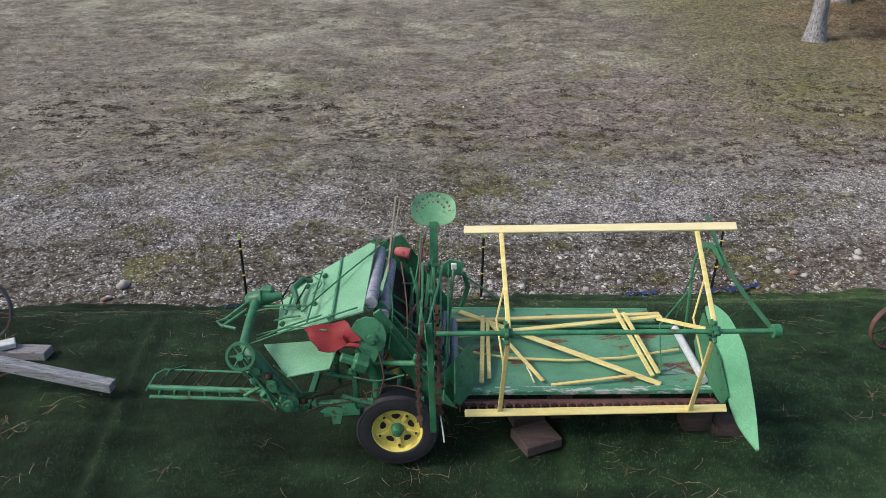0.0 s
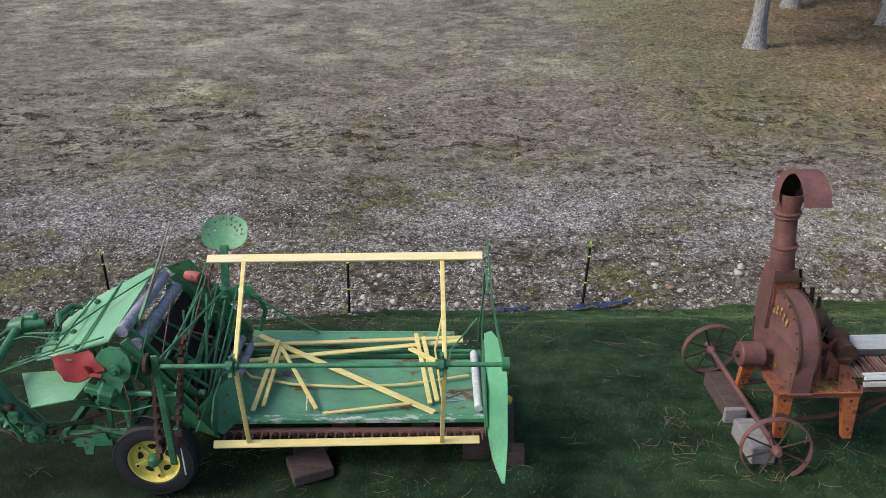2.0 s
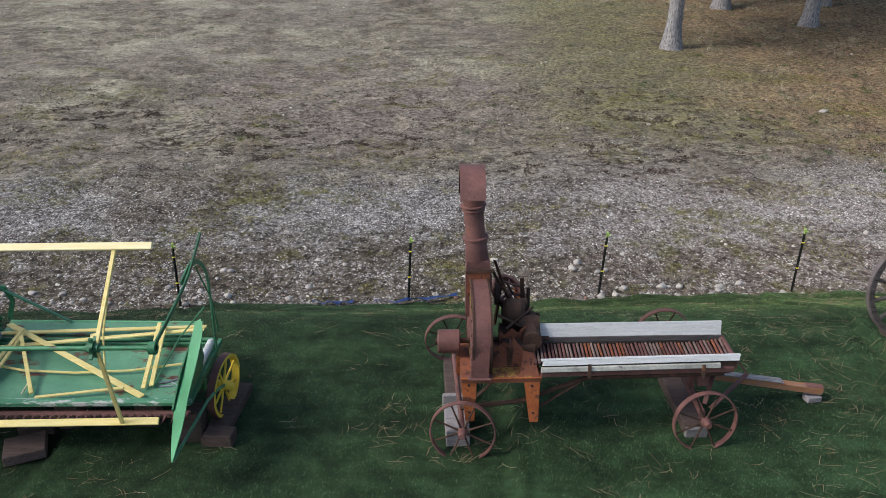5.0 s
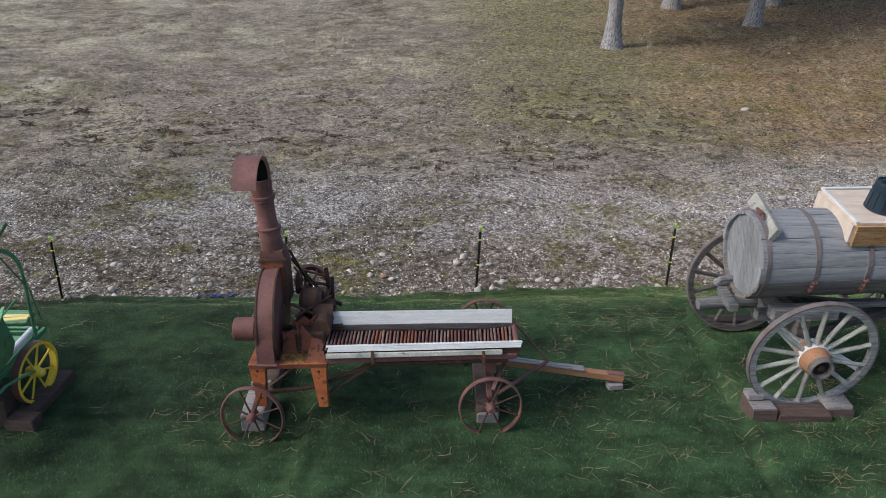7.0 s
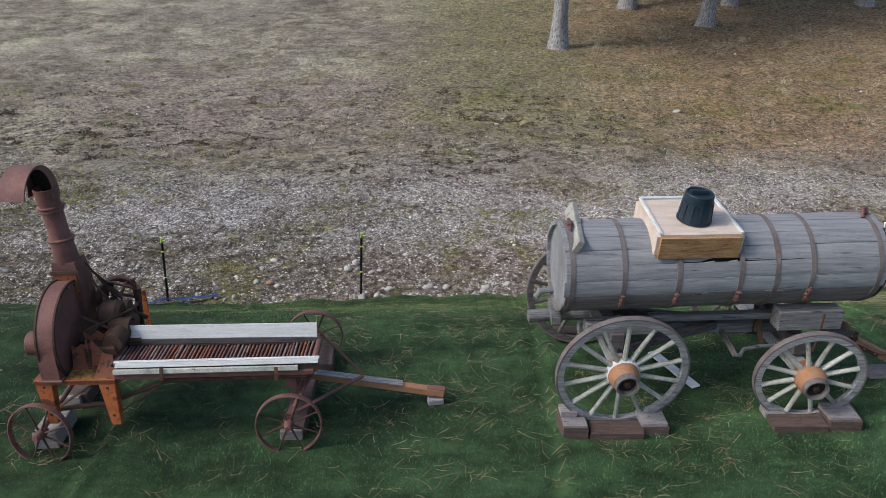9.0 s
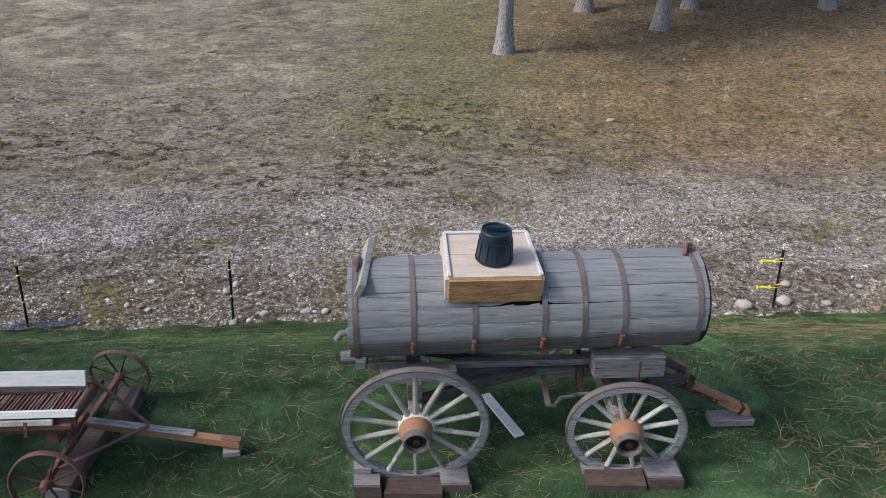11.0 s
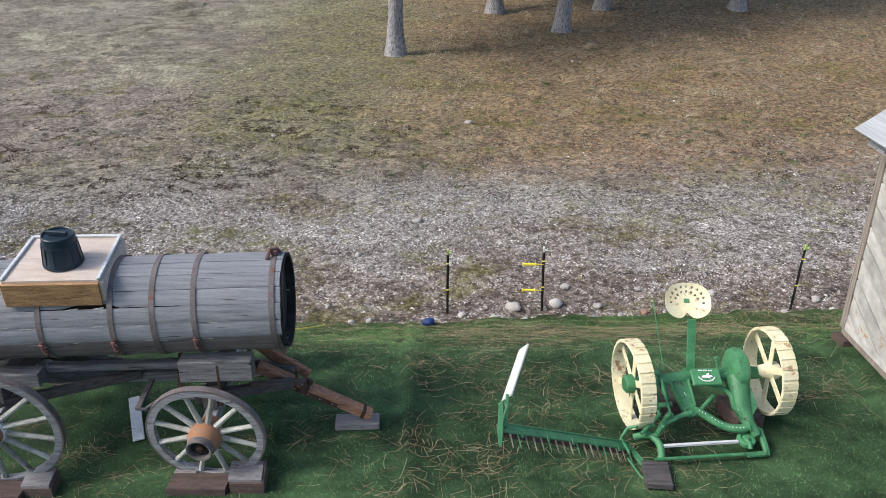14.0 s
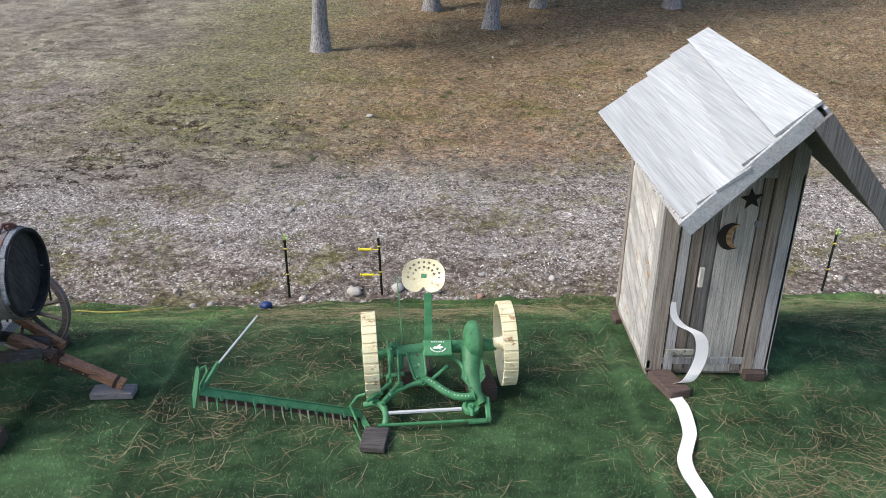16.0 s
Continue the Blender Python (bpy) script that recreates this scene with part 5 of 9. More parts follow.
    # big bevel gear case beside the wheel, its cast arm runs to the front corner
    case = Shape().lathe((15.98, 6.47, 0.66), ax, [(-0.09, 0.001), (-0.09, 0.09), (-0.07, 0.15), (-0.04, 0.195), (0.0, 0.205), (0.04, 0.195), (0.07, 0.15), (0.09, 0.09), (0.09, 0.001)], 32)
    part("gear_case", case, G, t)
    part("shaft_tube", Shape().tube([(15.78, 6.43, 0.62), (16.0, 6.46, 0.64), (16.2, 6.48, 0.62)], [0.05, 0.075, 0.05], 16), G, t)
    part("case_flange", Shape().prism([(-0.09, 0.05), (0.09, 0.05), (0.12, -0.12), (0.06, -0.2), (-0.03, -0.22), (-0.1, -0.12)], (15.97, 6.24, 0.56), (1, 0.08, 0), (0, 0.75, 0.66), -0.04), G, t)
    part("gear_arm", Shape().tube([(15.97, 6.4, 0.62), (15.96, 6.22, 0.48), (16.0, 6.08, 0.36), (16.06, 6.0, 0.29)], [0.11, 0.085, 0.056, 0.042], 16), G, t)
    path = smooth_curve([on(-0.17, -0.27, -0.02), on(-0.11, -0.262, -0.02), on(-0.03, -0.308, -0.02), on(0.057, -0.37, -0.02), on(0.15, -0.415, -0.02), on(0.257, -0.425, -0.02), on(0.32, -0.41, -0.02)])
    arm_p = part("front_arm", Shape().tube(path, [0.046] + [0.036] * (len(path) - 2) + [0.05], 14), G, t)
    lt = Shape()
    for k in range(14):
        f = 0.2 + k * 0.05
        i = f * (len(path) - 1)
        c = Vector(path[int(i)]).lerp(Vector(path[min(int(i) + 1, len(path) - 1)]), i % 1) + Vector((0, -0.6, 0.8)) * 0.036
        if k not in (3, 8):
            lt.beam(c, c + Vector((0.007, -0.003, -0.002)), 0.009, 0.003, (0, -0.6, 0.8), 0.001)
    tagged(part("lettering_bars", lt, WHITE_PAINT, arm_p, "worn white lettering"), "worn white lettering", kind="stuff")
    part("front_corner", Shape().beam((15.99, 6.09, 0.33), (16.1, 6.05, 0.3), 0.05, 0.05, b=0.014).beam((16.1, 6.07, 0.31), (16.115, 5.87, 0.2), 0.05, 0.045, b=0.014).beam((16.13, 5.875, 0.2), (15.93, 5.85, 0.2), 0.05, 0.03, b=0.01), G, t)
    # pitman wheel and stick
    fly = Shape().lathe((15.95, 5.965, 0.27), (0.05, -0.2, 0.98), [(-0.022, 0.001), (-0.022, 0.07), (-0.018, 0.078), (0.018, 0.078), (0.022, 0.07), (0.022, 0.05), (0.008, 0.046), (0.008, 0.028), (0.034, 0.026), (0.034, 0.001)], 28).tube([(15.93, 5.93, 0.3), (15.96, 5.9, 0.285), (15.96, 5.87, 0.25)], 0.018, 8)
    part("pitman_wheel", fly, G, t)
    part("pitman_stick", Shape().beam((15.2, 5.87, 0.275), (15.87, 5.925, 0.285), 0.026, 0.026), WOOD_WHITE, t, "weathered pale wooden pitman stick")
    part("drag_bar", Shape().tube([(15.12, 5.76, 0.22), (16.0, 5.86, 0.21)], 0.015, 10), G, t)
    # yoke and inner shoe
    part("yoke", Shape().tube(smooth_curve([(14.98, 5.99, 0.27), (15.06, 5.985, 0.3), (15.13, 5.95, 0.31), (15.18, 5.88, 0.28), (15.185, 5.81, 0.21), (15.14, 5.76, 0.15)]), 0.031, 12).tube([(15.14, 5.92, 0.33), (15.26, 6.04, 0.38), (15.4, 6.1, 0.42), (15.5, 6.12, 0.44)], [0.024, 0.02, 0.02, 0.03], 10).box((15.08, 5.97, 0.34), (0.07, 0.06, 0.05), pose(0, 0, 0, 10, 20, 30), 0.014).box((15.22, 6.0, 0.38), (0.05, 0.05, 0.06), pose(0, 0, 0, 30, 10, 40), 0.012).tube([(15.2, 6.3, 0.56), (15.18, 6.12, 0.42), (15.23, 6.02, 0.38)], 0.009, 6), G, t)
    shoe = part("inner_shoe", Shape().beam((14.93, 5.97, 0.2), (15.06, 5.76, 0.13), 0.05, 0.03).tube([(14.92, 5.84, 0.22), (14.86, 5.94, 0.3), (14.92, 6.0, 0.36), (15.0, 5.98, 0.4)], 0.014, 8).tube([(14.9, 5.8, 0.2), (14.98, 5.66, 0.13), (15.1, 5.56, 0.1), (15.12, 5.6, 0.14)], 0.01, 8), G, t)
    # lifting gear between the wheel and the housing
    lg = Shape()
    for p, q, rr in (((15.18, 6.38, 0.72), (15.22, 6.1, 0.4), 0.014), ((15.26, 6.45, 0.7), (15.3, 6.05, 0.46), 0.012), ((15.1, 6.2, 0.44), (15.34, 6.16, 0.5), 0.024), ((15.2, 6.32, 0.66), (15.22, 6.22, 0.46), 0.03), ((15.02, 5.9, 0.38), (15.22, 6.1, 0.44), 0.018), ((15.3, 6.12, 0.42), (15.16, 5.92, 0.36), 0.022), ((15.12, 6.14, 0.5), (15.05, 5.95, 0.36), 0.009)):
        lg.tube([p, q], rr, 8)
    for c in ((15.2, 6.16, 0.46), (15.3, 6.08, 0.44), (15.12, 6.0, 0.4), (15.22, 6.36, 0.68)):
        lg.box(c, (0.06, 0.05, 0.06), pose(0, 0, 0, 20, 30, 15), 0.012)
    part("lifting_gear", lg, G, t)
    part("lift_spring", Shape().tube([(15.16 + 0.02 * math.cos(k * 0.9), 6.28 - k * 0.0035, 0.6 - k * 0.004 + 0.02 * math.sin(k * 0.9)) for k in range(60)], 0.006, 5), RUST_DARK, t)
    part("lift_cylinder", Shape().lathe((15.27, 6.44, 0.65), (0.1, -0.75, -0.45), [(0, 0.001), (0, 0.022), (0.02, 0.03), (0.2, 0.028), (0.22, 0.02), (0.27, 0.018), (0.27, 0.001)], 14), G, t)
    part("lift_lever", Shape().tube([(15.245, 6.8, 1.2), (15.27, 6.7, 1.02), (15.31, 6.44, 0.68)], 0.0055, 6).tube([(15.3, 6.42, 0.66), (15.33, 6.25, 0.5)], 0.012, 8), G, t)
    part("foot_lever", Shape().tube([(15.78, 6.36, 0.66), (15.76, 6.4, 0.8), (15.75, 6.41, 0.83)], [0.01, 0.01, 0.02], 8), G, t)
    # seat on its spring
    part("seat_spring", Shape().beam((15.56, 6.45, 0.64), (15.55, 6.58, 1.12), 0.075, 0.016, (0, -1, 0)).box((15.56, 6.45, 0.64), (0.12, 0.1, 0.05), None, 0.01), G, t)
    seat, m = pressed_seat(t, (15.51, 6.67, 1.24), 46, -2, CREAM, 0.405)
    badge = Shape()
    badge.box(m @ Vector((0, 0.015, 0.006)), (0.05, 0.038, 0.006), m, 0.002)
    part("seat_badge", badge, G, seat, "small green badge")
    # cutter bar, raised at its outer end
    A, B = Vector((14.95, 5.94, 0.215)), Vector((13.768, 5.27, 0.915))
    d = (B - A).normalized()
    fwd = Vector((0.45, -0.9, -0.55))
    fwd = (fwd - d * fwd.dot(d)).normalized()
    upn = d.cross(fwd) if d.cross(fwd).z > 0 else fwd.cross(d)
    bar = part("cutter_bar", Shape().beam(A, B, 0.082, 0.016, upn).beam(A - fwd * 0.034 + upn * 0.01, B - fwd * 0.034 + upn * 0.01, 0.014, 0.014, upn), G, t)
    part("knife", Shape().beam(A + fwd * 0.058 - upn * 0.012, B + fwd * 0.058 - upn * 0.012, 0.04, 0.006, upn), RUST_DARK, bar, "rusty knife")
    for k in range(18):
        p = A.lerp(B, (k + 0.7) / 18.4)
        tip = fwd * 0.135 + Vector((0, 0, -0.03))
        g = Shape().add([p + fwd * 0.03 - d * 0.011, p + fwd * 0.03 + d * 0.011, p + tip + d * 0.003, p + tip - d * 0.003, p + fwd * 0.03 - d * 0.011 + upn * 0.005, p + fwd * 0.03 + d * 0.011 + upn * 0.005, p + tip * 0.96 + upn * 0.006],
                        [(3, 2, 1, 0), (4, 5, 6), (0, 1, 5, 4), (1, 2, 6, 5), (2, 3, 6), (3, 0, 4, 6)])
        part("knife_guard", g, GUARD_IRON if k % 4 else G, bar)
    for k in range(5):
        p = A.lerp(B, 0.12 + 0.19 * k)
        part("hold_down_clip", Shape().beam(p + fwd * 0.015 + upn * 0.012, p + fwd * 0.065 - upn * 0.002, 0.028, 0.01, upn), G, bar)
    # outer shoe and grass stick
    part("outer_shoe", Shape().prism([(-0.008, 0.17), (0.01, 0.19), (0.022, 0.15), (0.022, 0.02), (0.02, -0.06), (0.012, -0.14), (-0.004, -0.13), (-0.018, -0.02)], B + d * 0.03, (1, 0.15, 0.1), (0.02, 0.55, 0.83), 0.028).tube([B + Vector((0.0, 0.03, 0.02)), B + Vector((0.04, 0.12, 0.1)), B + Vector((0.02, 0.16, 0.13)), B + Vector((-0.02, 0.12, 0.12))], 0.013, 8).beam(B + Vector((0.02, 0.0, 0.0)), (13.83, 5.62, 0.96), 0.026, 0.04), G, t)
    part("grass_stick", Shape().beam((13.825, 5.6, 0.95), (14.01, 6.19, 1.055), 0.016, 0.125, (0.446, -0.276, 0.592)), WOOD_WHITE, t, "weathered pale grass stick")
    return t


horse_mower()
GM = "blocks under the mower"
block((15.105, 5.62, ground_at(15.105, 5.62) + 0.05), (0.22, 0.29, 0.06), -6, WOOD_DARK, "wood_block", "greyed dark wooden block under the mower shoe", "wood block", GM)
block((15.42, 6.62, ground_at(15.42, 6.62) + 0.09), (0.3, 0.34, 0.18), 5, TIMBER, "wood_block", "brown block beside the mower wheel", "wood block", GM)
block((16.05, 6.4, ground_at(16.05, 6.4) + 0.09), (0.26, 0.4, 0.16), 10, TIMBER, "wood_block", "brown block under the mower frame", "wood block", GM)


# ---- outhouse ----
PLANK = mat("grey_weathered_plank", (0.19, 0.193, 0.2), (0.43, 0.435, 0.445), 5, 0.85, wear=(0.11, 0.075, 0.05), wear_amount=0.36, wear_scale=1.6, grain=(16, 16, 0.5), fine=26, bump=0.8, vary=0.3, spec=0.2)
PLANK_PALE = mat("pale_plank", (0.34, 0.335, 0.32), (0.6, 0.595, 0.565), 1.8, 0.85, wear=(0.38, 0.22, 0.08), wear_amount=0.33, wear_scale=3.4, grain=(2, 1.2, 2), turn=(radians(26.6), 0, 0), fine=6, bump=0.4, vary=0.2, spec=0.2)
ROOFWOOD = mat("silvered_roof_plank", (0.33, 0.352, 0.375), (0.41, 0.435, 0.46), 1.1, 0.8, wear=(0.24, 0.245, 0.25), wear_amount=0.2, wear_scale=1.2, grain=(12, 0.3, 12), turn=(radians(4.0), 0, radians(4.6)), fine=6, bump=0.8, vary=0.12, spec=0.25)
PLANK_BROWN = mat("browned_plank", (0.13, 0.108, 0.092), (0.34, 0.305, 0.27), 4, 0.85, wear=(0.3, 0.17, 0.07), wear_amount=0.18, wear_scale=1.4, grain=(16, 16, 0.5), fine=26, bump=0.8, vary=0.2, spec=0.2)
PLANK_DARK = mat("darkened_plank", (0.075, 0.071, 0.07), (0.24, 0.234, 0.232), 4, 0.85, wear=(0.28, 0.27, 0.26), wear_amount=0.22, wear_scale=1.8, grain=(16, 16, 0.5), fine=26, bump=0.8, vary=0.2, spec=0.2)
PLANK_LIGHT = mat("paled_plank", (0.25, 0.245, 0.235), (0.56, 0.55, 0.525), 4, 0.85, wear=(0.12, 0.085, 0.06), wear_amount=0.3, wear_scale=1.6, grain=(16, 16, 0.5), fine=26, bump=0.8, vary=0.15, spec=0.2)


# where the lapped roof planks meet, from eave to ridge, at the front and at the back
FRONT_LAPS, BACK_LAPS = (-0.02, 0.11, 0.25, 0.46, 0.71, 1.0), (0.0, 0.28, 0.47, 0.69, 0.86, 1.0)


def outhouse():
    z0 = 0.31
    x0, x1, y0, y1 = 17.68, 18.86, 6.55, 7.86
    t = thing("outhouse", ((x0 + x1) / 2, (y0 + y1) / 2, z0 - 0.1), "small weathered wooden outhouse with a steep plank roof", "outhouse")
    rnd = random.Random(9)
    rx, rz = 18.24, 3.3
    ew = 2.38
    H = lambda x: rz - 0.1 - abs(x - rx) * 1.0

    def upright(name, xa, xb, y, th, zt, mt, zb=z0, jag=0.0):
        zb -= 0.045
        return Shape().prism([(xa - x0, zb + rnd.uniform(0, jag)), (xb - x0, zb + rnd.uniform(0, jag)), (xb - x0, zt(xb)), (xa - x0, zt(xa))], (x0, y, 0), (1, 0, 0), (0, 0, 1), th)

    # front: boards beside the door, the door with its boards
    front = part("front_wall", Shape().beam((x0, y0 + 0.03, z0 + 0.1), (x1, y0 + 0.03, z0 + 0.1), 0.05, 0.08), PLANK, t)
    part("wall_rail", Shape().beam((x0, y0 + 0.03, 2.32), (x1, y0 + 0.03, 2.32), 0.05, 0.08), PLANK, front)
    for a, b, pm in ((x0, x0 + 0.145, PLANK_BROWN), (x0 + 0.165, x0 + 0.25, PLANK), (x1 - 0.25, x1 - 0.15, PLANK_BROWN), (x1 - 0.138, x1, PLANK)):
        part("plank", upright("plank", a, b, y0, -0.028 - rnd.uniform(0, 0.01), H, PLANK, z0, 0.03), pm, front)
    part("gable_board", Shape().prism([(0.26, 2.36), (0.93, 2.36), (0.93, H(x0 + 0.93)), (rx - x0, H(rx)), (0.26, H(x0 + 0.26))], (x0, y0 + 0.005, 0), (1, 0, 0), (0, 0, 1), -0.02), PLANK, front)
    door = part("door", Shape().beam((x0 + 0.28, y0 + 0.04, 0.75), (x1 - 0.27, y0 + 0.04, 0.75), 0.02, 0.1), PLANK, t, "weathered plank door with a cut-out moon and star")
    part("ledge", Shape().beam((x0 + 0.28, y0 + 0.04, 1.95), (x1 - 0.27, y0 + 0.04, 1.95), 0.02, 0.1), PLANK, door)
    # the boards of the door; a moon in the third, a star in the top
    edges = (x0 + 0.263, x0 + 0.37, x0 + 0.5, x0 + 0.83, x0 + 0.925)
    moon_c, star_c = (18.27 - x0, 1.74), (18.40 - x0, 2.1)
    for i, (a, b) in enumerate(zip(edges, edges[1:])):
        part("plank", upright("plank", a, b - 0.013, y0 + 0.01, -0.03 - 0.008 * (i % 2), lambda x: 2.33, PLANK, z0 + 0.02, 0.03), (PLANK_BROWN, PLANK_DARK, PLANK_LIGHT, PLANK_BROWN)[i], door)
    mo = []
    for k in range(17):
        a = radians(75 + k * 210 / 16)
        mo.append((moon_c[0] + 0.115 * math.cos(a), moon_c[1] + 0.13 * math.sin(a)))
    for k in range(17):
        a = radians(285 - k * 210 / 16)
        mo.append((moon_c[0] + 0.055 + 0.1 * math.cos(a) * 0.95, moon_c[1] + 0.118 * math.sin(a) * 0.97))
    # dark plates on the boards: shade of the openings put into the colour
    part("moon_opening", Shape().prism(mo, (x0, y0 - 0.032, 0), (1, 0, 0), (0, 0, 1), 0.003), DARK, door, "crescent moon opening")
    inner = [(x + 0.012, y) for x, y in mo[:17]] + [(x + 0.018 + 0.02 * math.sin(k / 16 * math.pi), y) for k, (x, y) in enumerate(mo[17:])]
    part("moon_edge", Shape().prism([(moon_c[0] + (x - moon_c[0]) * 0.93 + 0.012, moon_c[1] + (y - moon_c[1]) * 0.93) for x, y in inner], (x0, y0 - 0.029, 0), (1, 0, 0), (0, 0, 1), 0.002), BOX_WOOD, door, "sawn brown edge of the moon opening")
    st = []
    for k in range(10):
        a, rr = radians(90 + 36 * k + 8), 0.105 if k % 2 == 0 else 0.045
        st.append((star_c[0] + rr * math.cos(a), star_c[1] + rr * math.sin(a)))
    part("star_opening", Shape().prism(st, (x0, y0 - 0.032, 0), (1, 0, 0), (0, 0, 1), 0.003), DARK, door, "star-shaped opening")
    part("door_handle", Shape().box((18.06, y0 - 0.05, 1.34), (0.045, 0.03, 0.2), None, 0.012), PLANK_LIGHT, door, "wooden handle")
    part("threshold_batten", Shape().beam((x0 + 0.16, y0 - 0.045, 0.54), (x0 + 0.42, y0 - 0.045, 0.54), 0.025, 0.06), SPOKE_WOOD, t, "pale batten")
    part("knot_plug", Shape().lathe((18.5, y0 - 0.02, 1.86), (0, -1, 0), [(0, 0.035), (0.012, 0.035), (0.012, 0.001)], 16), PLANK, door)
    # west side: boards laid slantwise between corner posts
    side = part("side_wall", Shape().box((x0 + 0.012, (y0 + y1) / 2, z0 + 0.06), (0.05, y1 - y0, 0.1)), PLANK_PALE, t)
    for y, wd in ((y0 + 0.09, 0.17), (y1 - 0.03, 0.09)):
        part("corner_board", Shape().box((x0 - 0.012, y, (z0 + H(x0) + 0.02) / 2), (0.028, wd, H(x0) - z0 - 0.02), None, 0.005), PLANK_LIGHT if wd > 0.1 else PLANK_BROWN, side)
    # dark sheets added behind the boards put shade into the gaps
    part("lining", Shape().box((x0 + 0.03, (y0 + y1) / 2, (z0 + H(x0)) / 2), (0.01, y1 - y0 - 0.1, H(x0) - z0 - 0.06)), DARK, side)
    part("lining", Shape().box(((x0 + x1) / 2, y0 + 0.06, 1.3), (x1 - x0 - 0.1, 0.01, 1.9)), DARK, front)
    slope = -0.5
    ya, yb = y0 + 0.18, y1 - 0.08
    zc = z0 - 0.75
    while zc < 2.9:
        wd = rnd.uniform(0.17, 0.24)
        quad = [(0, zc), (yb - ya, zc - (yb - ya) * slope), (yb - ya, zc + wd - 0.02 - (yb - ya) * slope), (0, zc + wd - 0.02)]
        # trimmed to the frame below and above
        zlo, zhi = z0 + 0.02, H(x0) - 0.02
        poly = clip_band(quad, zlo, zhi)
        if len(poly) > 2:
            part("plank", Shape().prism(poly, (x0 + 0.012, ya, 0), (0, 1, 0), (0, 0, 1), -0.022 - rnd.uniform(0, 0.004)), PLANK_PALE, side)
        zc += wd + 0.006
    rag = [(0.09 * r_ * math.cos(k * 0.698), 0.09 * r_ * math.sin(k * 0.698)) for k, r_ in enumerate((1.0, 0.55, 0.8, 0.6, 1.1, 0.5, 0.75, 0.6, 0.7))]
    part("knot_hole", Shape().prism(rag, (x0 - 0.02, 6.9, 2.08), (0, -1, 0), (0, 0, 1), -0.006), DARK, side, "ragged knot hole")
    part("patch_board", Shape().prism([(0.0, 0.0), (0.2, -0.12), (0.28, -0.02), (0.1, 0.1)], (x0 - 0.014, 7.2, 2.12), (0, -1, 0), (0, 0, 1), -0.012), PLANK_LIGHT, side)
    part("hanging_wire", Shape().tube([(x0 - 0.03, 6.8, 1.7), (x0 - 0.03, 6.95, 1.2), (x0 - 0.035, 7.0, 0.75), (x0 - 0.05, 6.92, 0.42), (x0 - 0.06, 7.02, 0.36)], 0.002, 5), GALV, side)
    part("side_wall", Shape().box((x1 - 0.02, (y0 + y1) / 2, 1.32), (0.03, y1 - y0, 2.0)), PLANK, t)
    part("rear_wall", Shape().prism([(0, z0), (x1 - x0, z0), (x1 - x0, H(x1)), (rx - x0, H(rx)), (0, H(x0))], (x0, y1, 0), (1, 0, 0), (0, 0, 1), 0.03), PLANK, t)
    # roof: planks from ridge to eave, lapped, longer towards the door; the west slope is paler
    yf, yb2 = 5.32, 7.72
    roof = part("roof", Shape().sheet([(rx, yf + 0.08, rz - 0.035), (rx, yb2 - 0.05, rz - 0.035), (17.36, yb2 - 0.05, 2.435), (17.42, yf + 0.08, 2.3)], 0.02), PLANK, t)
    n = 5
    ridge_f, ridge_b = Vector((rx - 0.01, yf - 0.06, 3.19)), Vector((18.19, yb2 - 0.06, 3.35))
    eave_f, eave_b = Vector((17.46, yf + 0.0, 2.36)), Vector((17.27, yb2 - 0.02, 2.53))
    for k in range(n):
        fa, fb, ba, bb = FRONT_LAPS[k], FRONT_LAPS[k + 1], BACK_LAPS[k], BACK_LAPS[k + 1]
        off = (0.0, 0.02, -0.02, 0.03, 0.05)[k]
        bk = (0.0, -0.01, 0.02, 0.0, 0.03)[k]
        q = [eave_f.lerp(ridge_f, fa), eave_f.lerp(ridge_f, fb + 0.03), eave_b.lerp(ridge_b, bb + 0.03), eave_b.lerp(ridge_b, ba)]
        dirv = (q[3] - q[0]).normalized()
        nrm = (q[3] - q[0]).cross(q[1] - q[0]).normalized()
        if nrm.z < 0:
            nrm = -nrm
        q = [q[0] + dirv * off + nrm * 0.034, q[1] + dirv * off, q[2] + dirv * bk, q[3] + dirv * bk + nrm * 0.034]
        part("roof_plank", Shape().sheet([q[0] + nrm * 0.012, q[3] + nrm * 0.012, q[2] + nrm * 0.012, q[1] + nrm * 0.012], 0.022), ROOFWOOD, roof)
    eave_rf, eave_rb = Vector((19.12, yf + 0.1, 2.2)), Vector((19.1, yb2, 2.45))
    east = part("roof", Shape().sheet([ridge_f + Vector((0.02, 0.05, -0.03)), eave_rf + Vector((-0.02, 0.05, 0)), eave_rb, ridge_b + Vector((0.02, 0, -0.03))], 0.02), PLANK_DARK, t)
    for k in range(n):
        a, b = k / n, (k + 1) / n - 0.004
        part("roof_plank", Shape().sheet([(ridge_f + Vector((0.02, 0.02, 0))).lerp(eave_rf, a), (ridge_f + Vector((0.02, 0.02, 0))).lerp(eave_rf, b), ridge_b.lerp(eave_rb, b), ridge_b.lerp(eave_rb, a)], -0.024), ROOFWOOD, east)
    # barge boards
    part("barge_board", Shape().beam(eave_f + Vector((-0.03, -0.02, -0.05)), ridge_f + Vector((0, 0.03, -0.03)), 0.03, 0.13), ROOFWOOD, t)
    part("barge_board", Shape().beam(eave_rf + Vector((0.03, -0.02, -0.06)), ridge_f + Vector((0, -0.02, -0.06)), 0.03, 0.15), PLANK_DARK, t)
